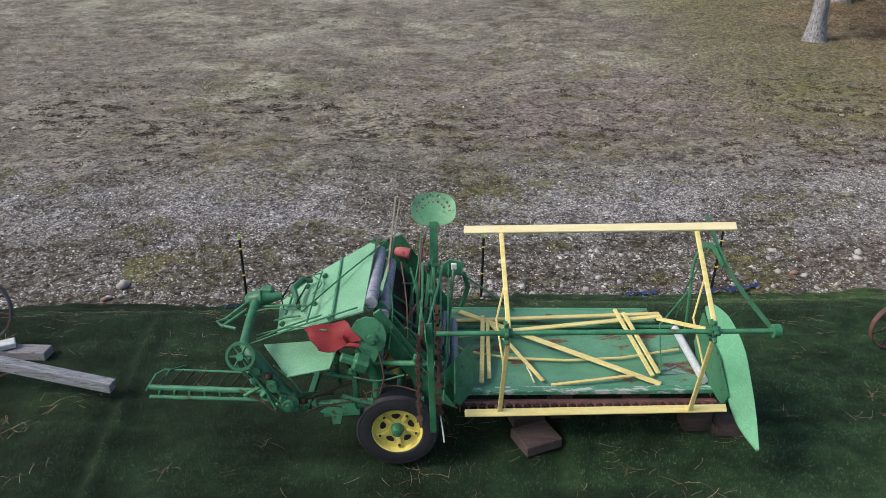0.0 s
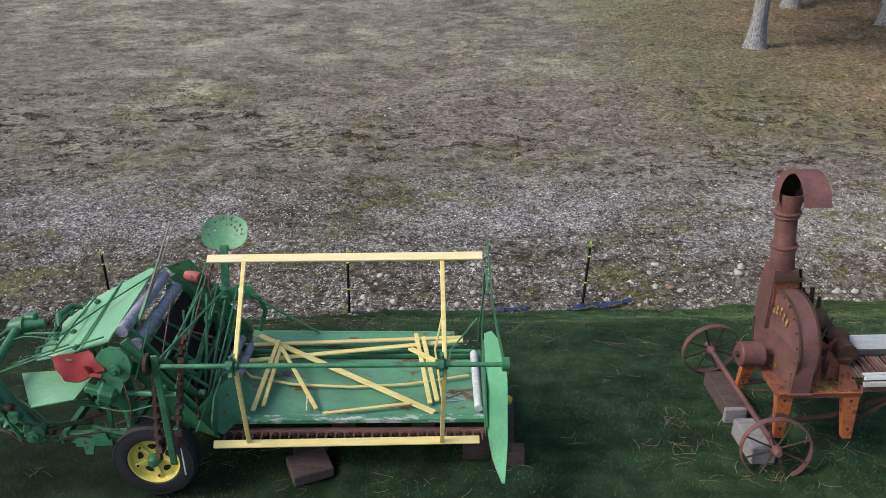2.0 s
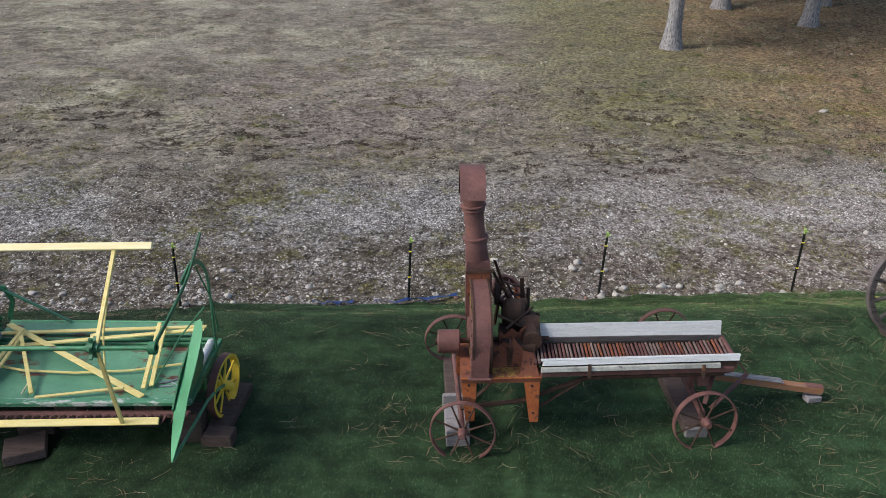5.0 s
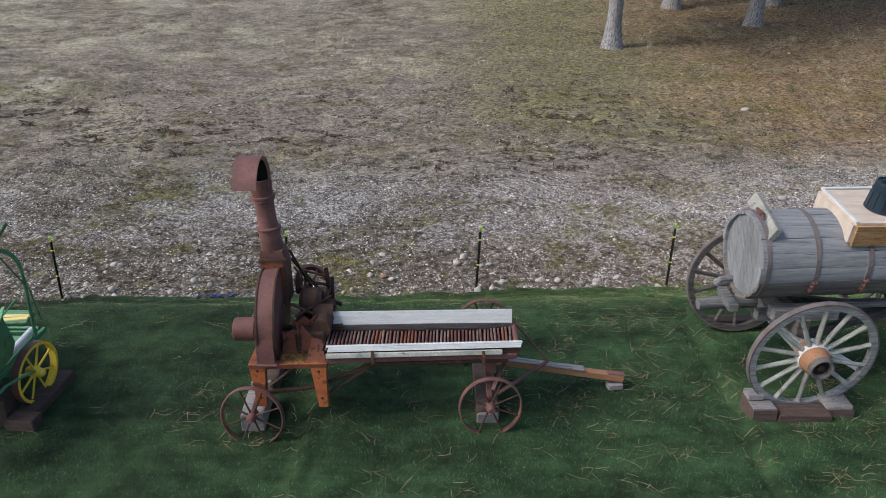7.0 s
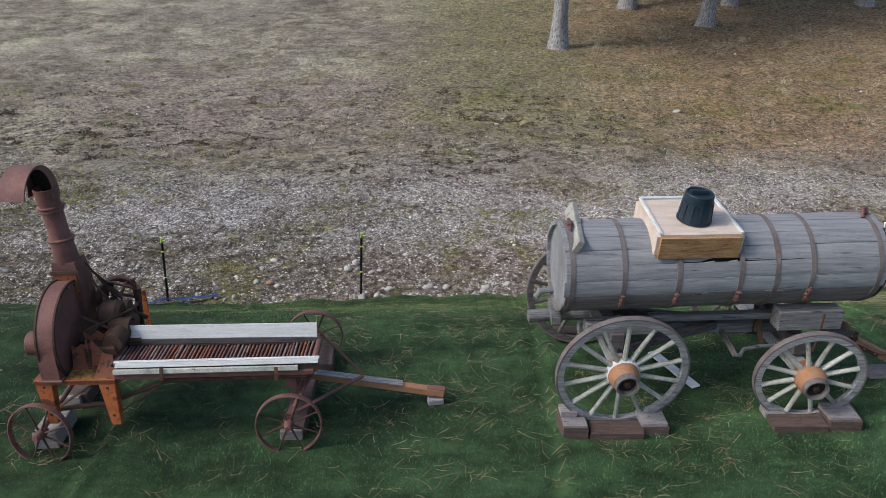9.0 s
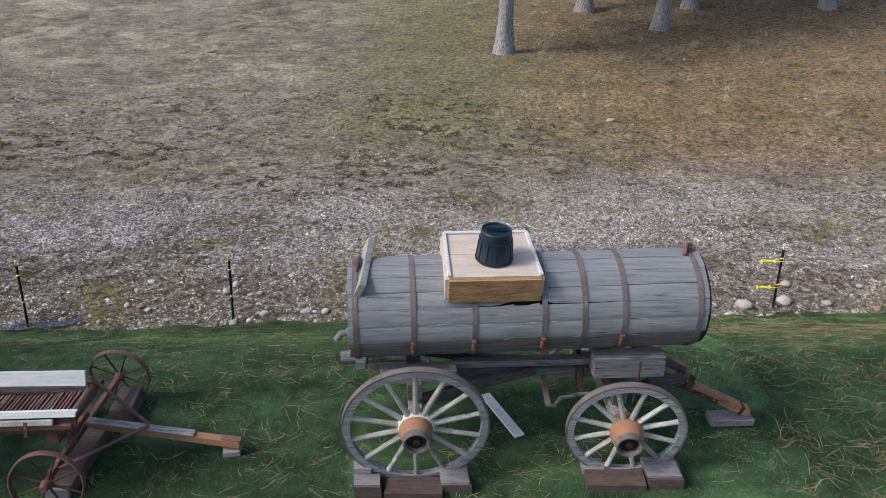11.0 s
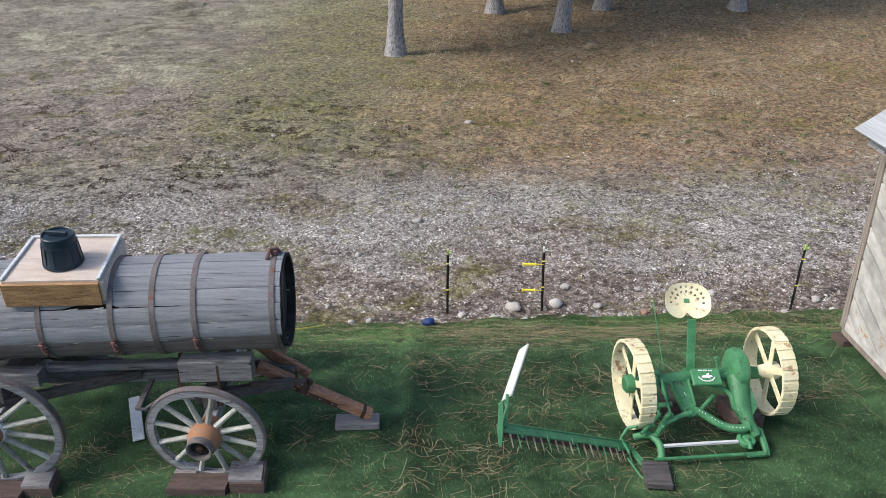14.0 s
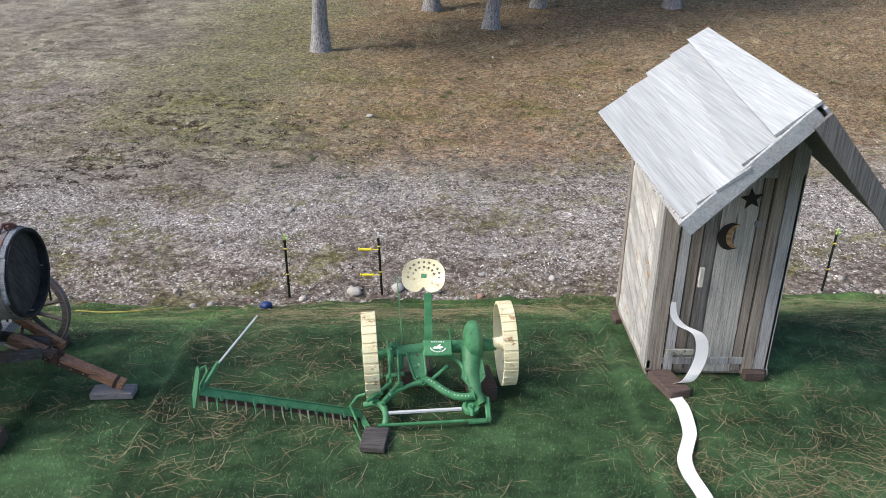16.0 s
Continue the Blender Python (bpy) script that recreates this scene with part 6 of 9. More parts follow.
    part("sill", Shape().box(((x0 + x1) / 2, y0 + 0.09, z0 - 0.03), (x1 - x0 - 0.04, 0.1, 0.07)).box((x0 + 0.05, (y0 + y1) / 2, z0 - 0.03), (0.1, y1 - y0, 0.07)).box((x1 - 0.03, (y0 + y1) / 2, z0 - 0.03), (0.1, y1 - y0, 0.07)), PLANK_BROWN, t)
    return t


def clip_band(poly, lo, hi):
    """Keeps the part of an outline between two heights."""
    for lim, sg in ((lo, 1), (hi, -1)):
        out = []
        for p, q in zip(poly, poly[1:] + poly[:1]):
            ip, iq = (p[1] - lim) * sg >= 0, (q[1] - lim) * sg >= 0
            if ip:
                out.append(p)
            if ip != iq:
                f = (lim - p[1]) / (q[1] - p[1])
                out.append((p[0] + (q[0] - p[0]) * f, lim))
        poly = out
        if len(poly) < 3:
            return []
    return poly


outhouse()
GO = "pavers under the outhouse"
for x, y, a in ((17.86, 6.37, 18), (18.72, 6.58, 2), (17.72, 7.8, 4), (18.8, 7.75, 0)):
    block((x, y, ground_at(x, y) + 0.055), (0.2 if a != 18 else 0.22, 0.22 if a != 18 else 0.4, 0.09), a, TIMBER, "paver", "reddish brown paver under the outhouse sill", "paver", GO)

# band of paper from the door across the turf
pts = [(17.83, 6.47, 1.1), (17.84, 6.44, 0.98), (17.92, 6.42, 0.88), (18.08, 6.4, 0.8), (18.13, 6.38, 0.66), (18.1, 6.34, 0.5), (18.0, 6.28, 0.36), (17.88, 6.34, 0.28), (17.875, 6.2, 0.25), (17.89, 6.01, 0.26), (17.88, 5.82, 0.25), (17.855, 5.65, 0.24), (17.78, 5.47, 0.26), (17.712, 5.31, 0.24), (17.695, 5.11, 0.25), (17.735, 4.9, 0.24), (17.75, 4.6, 0.25), (17.7, 4.3, 0.24), (17.64, 3.9, 0.24)]
verts, faces = [], []
dense = []
for i in range(len(pts) - 1):
    p0, p1, p2, p3 = (Vector(pts[max(i - 1, 0)]), Vector(pts[i]), Vector(pts[i + 1]), Vector(pts[min(i + 2, len(pts) - 1)]))
    for k in range(6):
        s = k / 6
        dense.append(0.5 * (2 * p1 + (p2 - p0) * s + (2 * p0 - 5 * p1 + 4 * p2 - p3) * s * s + (3 * p1 - p0 - 3 * p2 + p3) * s ** 3))
for i, p in enumerate(dense):
    s = i / len(dense)
    side = Vector((1, 0.25, -0.25)).lerp(Vector((1, 0.1, 0.0)), min(s * 3, 1)).normalized() * (0.028 + 0.036 * min(s * 5, 1))
    verts += [p - side, p + side, p - side + Vector((0, 0.0, -0.002)), p + side + Vector((0, 0, -0.002))]
    if i:
        k = i * 4
        faces += [(k - 4, k - 3, k + 1, k), (k - 2, k + 2, k + 3, k - 1), (k - 4, k, k + 2, k - 2), (k - 3, k - 1, k + 3, k + 1)]
single("paper_band", Shape().add(verts, faces), PAPER, (17.8, 5.5, ground_at(17.8, 5.5)), "long white band of paper trailing from the outhouse door", "toilet paper")


# ---- silage blower ----
YELLOW_FADED = mat("faded_yellow_lettering", (0.3, 0.19, 0.05), (0.42, 0.3, 0.07), 14, 0.6, wear=(0.12, 0.06, 0.045), wear_amount=0.55, wear_scale=22)
SLAT_GREY = mat("dusty_rusted_slat", (0.13, 0.085, 0.075), (0.22, 0.16, 0.145), 9, 0.8, wear=(0.1, 0.05, 0.035), wear_amount=0.4, vary=0.15)
OCHRE_RUST = mat("ochre_stained_rust", (0.15, 0.06, 0.035), (0.24, 0.1, 0.05), 8, 0.75, wear=(0.3, 0.2, 0.05), wear_amount=0.6, wear_scale=16, bump=0.4, spec=0.25)


def silage_blower():
    t = thing("silage_blower", (5.8, 5.95, -0.01), "rusty silage blower with a tall pipe and slatted trough", "silage blower")
    # wheels and axles
    hub = [(-0.07, 0.001), (-0.07, 0.035), (0.0, 0.045), (0.06, 0.035), (0.085, 0.025), (0.085, 0.001)]
    for c, ax in (((4.675, 5.215, 0.218), (-0.1, -1, 0.12)), ((4.6, 6.69, 0.28), (-0.1, 1, 0.12)), ((6.793, 5.31, 0.265), (0.1, -1, 0.1)), ((6.8, 6.78, 0.3), (0.0, 1, 0.06))):
        spoked_wheel(t, c, ax, 0.287, 0.055, 0.012, 8, 0.009, hub, (RUSTY, RUST_DARK, RUSTY), label="rusty iron wheel with thin spokes")
    part("axle", Shape().tube([(4.675, 5.24, 0.232), (4.6, 6.66, 0.28)], 0.024, 10), RUSTY, t)
    part("axle", Shape().beam((6.79, 5.38, 0.29), (6.8, 6.74, 0.3), 0.05, 0.05), RUSTY, t)
    for y in (5.45, 6.05):
        part("chassis_rail", Shape().tube([(4.66, y, 0.3), (5.2, y, 0.38), (5.75, y, 0.62), (6.95, y + 0.02, 0.66)], 0.022, 8), RUST_DARK, t)
        part("bed_angle", Shape().beam((5.2, y - 0.02, 0.69), (7.0, y + 0.02, 0.7), 0.05, 0.05), RUST_DARK, t)
    part("front_bolster", Shape().beam((6.8, 5.5, 0.56), (6.82, 6.2, 0.56), 0.1, 0.12).tube([(6.8, 5.78, 0.3), (6.8, 5.8, 0.6)], 0.035, 10), RUSTY, t)
    # stand of painted channel legs with its table
    part("table", Shape().box((5.0, 5.66, 0.678), (0.69, 0.66, 0.022), pose(0, 0, 0, 0, 0, 1), 0.006).beam((4.66, 5.335, 0.66), (5.345, 5.345, 0.67), 0.012, 0.05).beam((4.66, 5.345, 0.665), (4.66, 5.98, 0.665), 0.012, 0.045).beam((5.34, 5.345, 0.67), (5.34, 5.98, 0.67), 0.012, 0.045), RUST_RED, t)
    for p, q in (((4.725, 5.35, 0.66), (4.74, 5.345, 0.24)), ((5.265, 5.35, 0.66), (5.297, 5.325, 0.25)), ((4.7, 5.97, 0.66), (4.67, 6.05, 0.25)), ((5.27, 5.98, 0.66), (5.3, 6.1, 0.25))):
        p, q = Vector(p), Vector(q)
        g = Shape()
        sx = Vector((1, 0.03, 0))
        for a, b in ((p - sx * 0.064, q - sx * 0.034), (p + sx * 0.064, q + sx * 0.034)):
            g.sheet([a, a + Vector((0, 0.075, 0)), b + Vector((0, 0.05, 0)), b], 0.008)
        g.sheet([p - sx * 0.068, p + sx * 0.068, q + sx * 0.038, q - sx * 0.038], 0.01)
        leg = part("leg", g, RUST_ORANGE, t, "orange painted channel leg, rusting")
        for f in (0.12, 0.78):
            part("leg_bolt", Shape().lathe(p.lerp(q, f) + Vector((0, -0.002, 0)), (0, -1, 0), [(0, 0.016), (0.01, 0.014), (0.012, 0.001)], 6), RUST_DARK, leg)
    for p, q in (((4.72, 5.5, 0.3), (5.3, 5.95, 0.58)), ((4.72, 5.95, 0.3), (5.3, 5.5, 0.58)), ((5.28, 5.4, 0.3), (5.7, 5.42, 0.6))):
        part("brace", Shape().beam(p, q, 0.035, 0.01), RUST_DARK, t)
    # fan housing: a flat drum on edge
    c = Vector((4.82, 5.73, 0.97))
    r = 0.42
    house = part("fan_housing", Shape().lathe(c, (1, 0.04, 0), [(-0.072, 0.001), (-0.072, r - 0.012), (-0.08, r), (0.08, r), (0.072, r - 0.012), (0.072, 0.001)], 56), RUSTY, t)
    part("housing_base", Shape().prism([(-0.419, 0.05), (0.4, 0.05), (0.36, -0.28), (-0.42, -0.28)], c + Vector((-0.076, 0, 0)), (0, 1, 0), (0, 0, 1), 0.152).box(c + Vector((0, -0.4, -0.275)), (0.2, 0.08, 0.02)), RUSTY, t)
    for s in (-1, 1):
        part("rim_strip", Shape().lathe(c + Vector((0.076 * s, 0, 0)), (1, 0.04, 0), [(-0.008, r - 0.01), (-0.008, r + 0.01), (0.008, r + 0.01), (0.008, r - 0.01)], 56, True), RUST_DARK, house)
        for k in range(20):
            a = k * math.pi / 10
            part("rivet", Shape().lathe(c + Vector((0.074 * s, math.cos(a) * 0.385, math.sin(a) * 0.385)), (s, 0, 0), [(0, 0.012), (0.006, 0.009), (0.008, 0.001)], 8), RUST_DARK, house)
    for k in range(5):
        p = c + Vector((-0.078, 0.12 - k * 0.062, 0.26 - 0.02 * abs(k - 2)))
        part("lettering_bar", Shape().box(p, (0.004, 0.03, 0.075), pose(0, 0, 0, -6 + 6 * k, 0, 0), 0.001), YELLOW_FADED, house, "faded yellow lettering")
    for k in range(7):
        p = c + Vector((-0.078, 0.12 - k * 0.042, -0.24 + 0.005 * k))
        part("lettering_bar", Shape().box(p, (0.004, 0.018, 0.04), None, 0.001), YELLOW_FADED, house, "faded yellow lettering")
    part("shaft_pulley", Shape().lathe((4.455, 5.73, 0.815), (1, 0, 0), [(0, 0.001), (0, 0.098), (0.012, 0.108), (0.19, 0.108), (0.2, 0.1), (0.2, 0.03)], 32), RUSTY, t)
    part("fan_shaft", Shape().tube([(4.43, 5.73, 0.815), (5.45, 5.75, 0.84)], 0.026, 10), RUST_DARK, t)
    # square throat, round pipe and hood
    a, b = 0.115, 0.1
    throat = Shape()
    lo = [Vector((4.82 + x * 1.0, 6.0 + y, 0.98)) for x, y in ((-a, -a), (a, -a), (a, a + 0.02), (-a, a + 0.02))]
    mid = [Vector((4.82 + x, 6.0 + y, 1.38)) for x, y in ((-a, -a), (a, -a), (a, a), (-a, a))]
    hi = [Vector((4.81 + x, 6.0 + y, 1.52)) for x, y in ((-b, -b), (b, -b), (b, b), (-b, b))]
    throat.add(lo + mid + hi, [(i + k, (i + 1) % 4 + k, (i + 1) % 4 + k + 4, i + k + 4) for k in (0, 4) for i in range(4)] + [(3, 2, 1, 0), (8, 9, 10, 11)])
    part("throat", throat, RUSTY, t)
    pipe = part("pipe", Shape().lathe((4.81, 6.0, 1.44), (-0.085, 0, 1), [(0.0, 0.09), (0.06, 0.105), (0.24, 0.094), (0.26, 0.087), (0.6, 0.087), (0.6, 0.08), (0.0, 0.08)], 32), RUSTY, t, "rusty steel blower pipe")
    for z in (1.7, 2.0):
        part("collar", Shape().lathe((4.81 - 0.085 * (z - 1.44), 6.0, z), (-0.085, 0, 1), [(-0.03, 0.087), (-0.022, 0.104), (0.0, 0.098), (0.01, 0.114), (0.022, 0.114), (0.03, 0.09)], 32), RUSTY, pipe)
    # curved hood, open underneath
    hc = Vector((4.738, 5.76, 2.135))
    R = 0.31
    g = Shape()
    n = 18
    outer, inner = [], []
    for k in range(n + 1):
        th = radians(-6 + k * 166 / n)
        rr = R
        for s in (-1, 1):
            outer.append(hc + Vector((s * 0.102, math.cos(th) * rr * 0.94, math.sin(th) * rr)))
        dep = 0.14 * max(0.0, 1 - k / (n * 0.62))
        for s in (-1, 1):
            inner.append(hc + Vector((s * 0.102, math.cos(th) * (rr - dep - 0.015) * 0.94, math.sin(th) * (rr - dep - 0.015))))
    m = len(outer)
    faces = []
    for k in range(n):
        i = 2 * k
        faces.append((i, i + 1, i + 3, i + 2))
        faces.append((i, i + 2, m + i + 2, m + i))
        faces.append((i + 1, m + i + 1, m + i + 3, i + 3))
    g.add(outer + inner, faces)
    hood = part("hood", g, RUSTY, t, "curved rusty deflector hood")
    # dark sheet under the hood: shade of its inside put into the colour
    part("hood_lining", Shape().add([p + (hc - p).normalized() * 0.01 + Vector((0, 0, -0.0)) for p in outer], [(2 * k + 2, 2 * k + 3, 2 * k + 1, 2 * k) for k in range(n)]), DARK, hood)
    part("hood_throat", Shape().lathe((4.762, 5.99, 2.02), (-0.05, -0.06, 1), [(0.0, 0.088), (0.1, 0.097), (0.17, 0.1), (0.17, 0.088), (0.0, 0.08)], 28), RUSTY, hood)
    # feed head between drum and trough
    part("feed_box", Shape().box((5.16, 5.72, 0.78), (0.3, 0.4, 0.24), None, 0.01), RUST_DARK, t)
    fp = part("feed_plate", Shape().prism([(-0.06, 0.0), (0.25, 0.0), (0.27, 0.07), (0.22, 0.15), (0.16, 0.22), (0.115, 0.285), (0.07, 0.235), (0.03, 0.25), (-0.02, 0.215), (-0.06, 0.23)], (5.0, 5.47, 0.69), (1, 0.04, 0), (0, 0.2, 1), -0.01), RUST_RED, t)
    part("plate_flange", Shape().sheet([(5.16, 5.36, 0.692), (5.33, 5.37, 0.694), (5.29, 5.5, 0.84), (5.2, 5.5, 0.86)], 0.01), RUST_RED, fp)
    part("table_edge", Shape().beam((4.66, 5.327, 0.684), (5.345, 5.337, 0.694), 0.01, 0.012), RUST_ORANGE, t)
    part("feed_cover", Shape().box((5.1, 5.42, 0.695), (0.34, 0.14, 0.012), pose(0, 0, 0, 6, 0, 1), 0.003), OCHRE_RUST, t, "rusty plate with ochre grime")
    part("feed_roll", Shape().tube([(5.28, 5.55, 0.92), (5.28, 5.98, 0.92)], 0.085, 18), RUST_DARK, t)
    part("feed_roll_cover", Shape().lathe((5.22, 5.8, 0.93), (1, 0, 0), [(-0.04, 0.09), (-0.04, 0.1), (0.14, 0.1), (0.14, 0.09)], 20), RUST_DARK, t)
    part("far_upright", Shape().beam((5.24, 6.42, 0.5), (5.22, 6.46, 0.98), 0.05, 0.014, (0, -1, 0)).beam((5.22, 6.46, 0.96), (5.14, 6.4, 1.02), 0.04, 0.012), RUST_ORANGE, t)
    gear = Shape().lathe((5.12, 6.2, 1.06), (0.55, -0.35, 0.75), [(-0.03, 0.16), (-0.03, 0.19), (0.03, 0.19), (0.03, 0.16)], 36, True)
    gw = part("drive_pulley", gear, RUSTY, t)
    pd = Vector((0.55, -0.35, 0.75)).normalized()
    pu = pd.cross(Vector((0, 0, 1))).normalized()
    for k in range(5):
        a = k * 2 * math.pi / 5
        part("spoke", Shape().beam((5.12, 6.2, 1.06), Vector((5.12, 6.2, 1.06)) + (pu * math.cos(a) + pd.cross(pu) * math.sin(a)) * 0.165, 0.02, 0.03), RUSTY, gw)
    # ragged plates and housings of the feed head
    part("head_plate", Shape().prism([(-0.16, 0.0), (0.17, 0.0), (0.17, 0.26), (0.12, 0.22), (0.07, 0.27), (0.0, 0.21), (-0.05, 0.25), (-0.12, 0.19), (-0.16, 0.24)], (5.16, 5.62, 0.74), (1, 0.05, 0), (0, 0.2, 1), -0.012), RUST_RED, t)
    part("gear_case", Shape().lathe((5.14, 5.93, 1.0), (1, 0, 0), [(-0.1, 0.001), (-0.1, 0.1), (-0.06, 0.13), (0.06, 0.13), (0.1, 0.1), (0.1, 0.001)], 24), RUST_DARK, t)
    part("coil_spring", Shape().tube([(5.08 + 0.024 * math.cos(k * 0.9), 5.5 + 0.024 * math.sin(k * 0.9), 0.7 + 0.0028 * k) for k in range(70)], 0.006, 5), RUST_DARK, t)
    part("spring_rod", Shape().tube([(5.08, 5.5, 0.66), (5.08, 5.5, 0.98)], 0.009, 6), RUSTY, t)
    part("throat_door", Shape().sheet([(4.715, 5.86, 1.2), (4.925, 5.87, 1.2), (4.915, 5.878, 1.42), (4.715, 5.868, 1.42)], 0.012), RUST_RED, t)
    part("throat_strap", Shape().beam((4.7, 5.86, 1.44), (4.95, 5.87, 1.45), 0.03, 0.012, (0, -1, 0.1)), RUST_DARK, t)
    for p, q, r in (((5.3, 6.15, 0.75), (5.3, 6.2, 1.12), 0.018), ((5.0, 6.25, 0.7), (5.05, 6.22, 1.18), 0.016), ((5.02, 6.15, 1.02), (5.4, 6.05, 0.9), 0.02), ((4.95, 6.1, 1.35), (5.05, 6.24, 1.1), 0.012), ((5.05, 5.6, 1.02), (5.32, 5.96, 1.04), 0.012)):
        part("rod", Shape().tube([p, q], r, 8), RUST_DARK, t)
    part("gear_wheel", Shape().lathe((5.0, 6.1, 1.1), (1, 0.05, 0), [(-0.02, 0.001), (-0.02, 0.1), (0.02, 0.1), (0.02, 0.001)], 24), RUST_DARK, t)
    part("gear_wheel", Shape().lathe((5.24, 6.02, 1.02), (1, 0, 0), [(-0.03, 0.001), (-0.03, 0.075), (0.03, 0.075), (0.03, 0.001)], 20), RUST_DARK, t)
    for p, q, w in (((4.96, 5.98, 1.5), (5.12, 6.16, 1.0), 0.03), ((5.0, 5.95, 1.34), (5.22, 6.0, 0.9), 0.025), ((5.08, 6.02, 1.25), (5.3, 6.22, 0.8), 0.02), ((5.24, 6.24, 1.2), (5.28, 6.2, 0.62), 0.04), ((4.98, 5.7, 1.1), (5.25, 5.72, 0.95), 0.035), ((5.0, 6.2, 1.2), (5.26, 6.24, 1.1), 0.03)):
        part("lever", Shape().beam(p, q, w, 0.014), RUST_DARK, t)
    # trough: boards each side, chain slats between
    part("trough_board", Shape().sheet([(5.3, 5.79, 0.965), (7.0, 5.84, 0.975), (7.0, 5.81, 0.85), (5.3, 5.76, 0.84)], 0.022), WOOD_WHITE, t, "whitened side board")
    part("trough_board", Shape().sheet([(5.36, 5.39, 0.825), (7.06, 5.48, 0.83), (7.055, 5.465, 0.795), (5.35, 5.375, 0.79)], 0.022), WOOD_WHITE, t, "whitened low side board")
    part("trough_back", Shape().sheet([(5.36, 5.41, 0.8), (7.05, 5.49, 0.8), (7.05, 5.47, 0.71), (5.34, 5.38, 0.705)], 0.02), RUST_DARK, t)
    part("trough_batten", Shape().beam((5.34, 5.345, 0.765), (6.89, 5.425, 0.768), 0.03, 0.042, (0, 0.25, 1)), SPOKE_WOOD, t, "greyed batten")
    part("trough_rail", Shape().beam((5.34, 5.36, 0.712), (7.02, 5.445, 0.717), 0.03, 0.045), RUSTY, t)
    part("trough_cap", Shape().beam((5.34, 5.39, 0.835), (7.07, 5.48, 0.84), 0.03, 0.014), WOOD_WHITE, t)
    part("trough_lip", Shape().beam((5.3, 5.74, 0.825), (7.02, 5.8, 0.835), 0.02, 0.055), WOOD_DARK, t)
    # dark strip added for the shade in the gap behind the slats
    part("belt_edge", Shape().beam((5.3, 5.712, 0.79), (7.0, 5.765, 0.8), 0.02, 0.035), DARK, t)
    part("trough_floor", Shape().beam((5.28, 5.6, 0.765), (7.0, 5.66, 0.77), 0.34, 0.02), DARK, t)
    rnd = random.Random(6)
    for k in range(52):
        x = 5.3 + k * 0.0327
        lift = 0.03 * max(0, (k - 43) / 8) + rnd.uniform(-0.006, 0.006)
        sk = rnd.uniform(-0.006, 0.006)
        part("slat", Shape().beam((x, 5.4 + (x - 5.3) * 0.055, 0.79 + lift), (x + 0.004 + sk, 5.7 + (x - 5.3) * 0.03, 0.8 + lift * 1.2), 0.019, 0.02), rnd.choice((RUSTY, SLAT_GREY, SLAT_GREY, RUSTY, RUST_RED)), t)
    part("end_roller", Shape().tube([(7.02, 5.48, 0.8), (7.02, 5.84, 0.81)], 0.03, 12), RUSTY, t)
    for x in (5.75, 6.72):
        part("board_strap", Shape().beam((x, 5.35, 0.82), (x, 5.32, 0.7), 0.03, 0.008, (0, -1, 0)), RUST_DARK, t)
    # tongue and its stays
    part("tongue", Shape().beam((6.72, 6.03, 0.33), (8.14, 5.98, 0.135), 0.08, 0.065), ORANGE_WOOD, t, "worn orange wooden tongue with a greyed top")
    part("tongue_cap", Shape().beam((6.86, 6.0, 0.357), (7.75, 5.985, 0.236), 0.084, 0.012), WOOD_GREY, t)
    part("tongue_plate", Shape().beam((7.98, 5.985, 0.196), (8.15, 5.98, 0.176), 0.07, 0.01), RUSTY, t)
    for p, q in (((6.98, 5.92, 0.86), (7.38, 5.97, 0.34)), ((6.86, 5.4, 0.34), (7.38, 5.95, 0.34)), ((6.82, 5.45, 0.35), (7.0, 5.75, 0.62))):
        part("stay", Shape().beam(p, q, 0.04, 0.014), RUSTY, t)
    return t


silage_blower()
GB = "blocks under the blower"
for x, y, sx, sy, sz, a, m in ((4.63, 5.52, 0.21, 0.42, 0.17, 3, TIMBER_END), (4.63, 6.22, 0.22, 0.58, 0.15, 2, TIMBER), (4.6, 5.9, 0.2, 0.05, 0.15, 2, TIMBER_END),
                               (6.78, 5.89, 0.21, 0.86, 0.11, 1, TIMBER), (6.78, 5.43, 0.2, 0.04, 0.1, 1, TIMBER_END), (6.45, 6.5, 0.34, 0.24, 0.1, -10, TIMBER), (6.9, 6.62, 0.2, 0.4, 0.16, 5, TIMBER)):
    block((x, y, ground_at(x, y) + sz / 2 - 0.005), (sx, sy, sz), a, m, "timber", "grey weathered timber end under the blower axle" if m is TIMBER_END else "brown stained timber under the blower axle", "timber", GB)
block((8.06, 5.97, ground_at(8.06, 5.97) + 0.035), (0.15, 0.1, 0.06), 10, TIMBER_END, "wood_block", "greyed wooden block under the blower tongue", "wood block")


# ---- grain binder ----
def chain(t, pts, parent_label="rusty roller chain", pitch=0.042, name="chain"):
    """A roller chain along a path: side plates and rollers in turn, one mesh."""
    pts = [Vector(p) for p in pts]
    g = Shape()
    k = 0
    for a, b in zip(pts, pts[1:]):
        L = (b - a).length
        d = (b - a).normalized()
        for i in range(max(int(L / pitch), 1)):
            p = a + d * pitch * i
            if k % 2:
                g.beam(p, p + d * pitch * 1.1, 0.062, 0.024, (1, 0, 0), 0.002)
            else:
                g.beam(p, p + d * pitch * 1.1, 0.034, 0.05, (1, 0, 0), 0.002)
            k += 1
    return part(name, g, RUST_DARK, t, parent_label)


smooth_line = smooth_curve


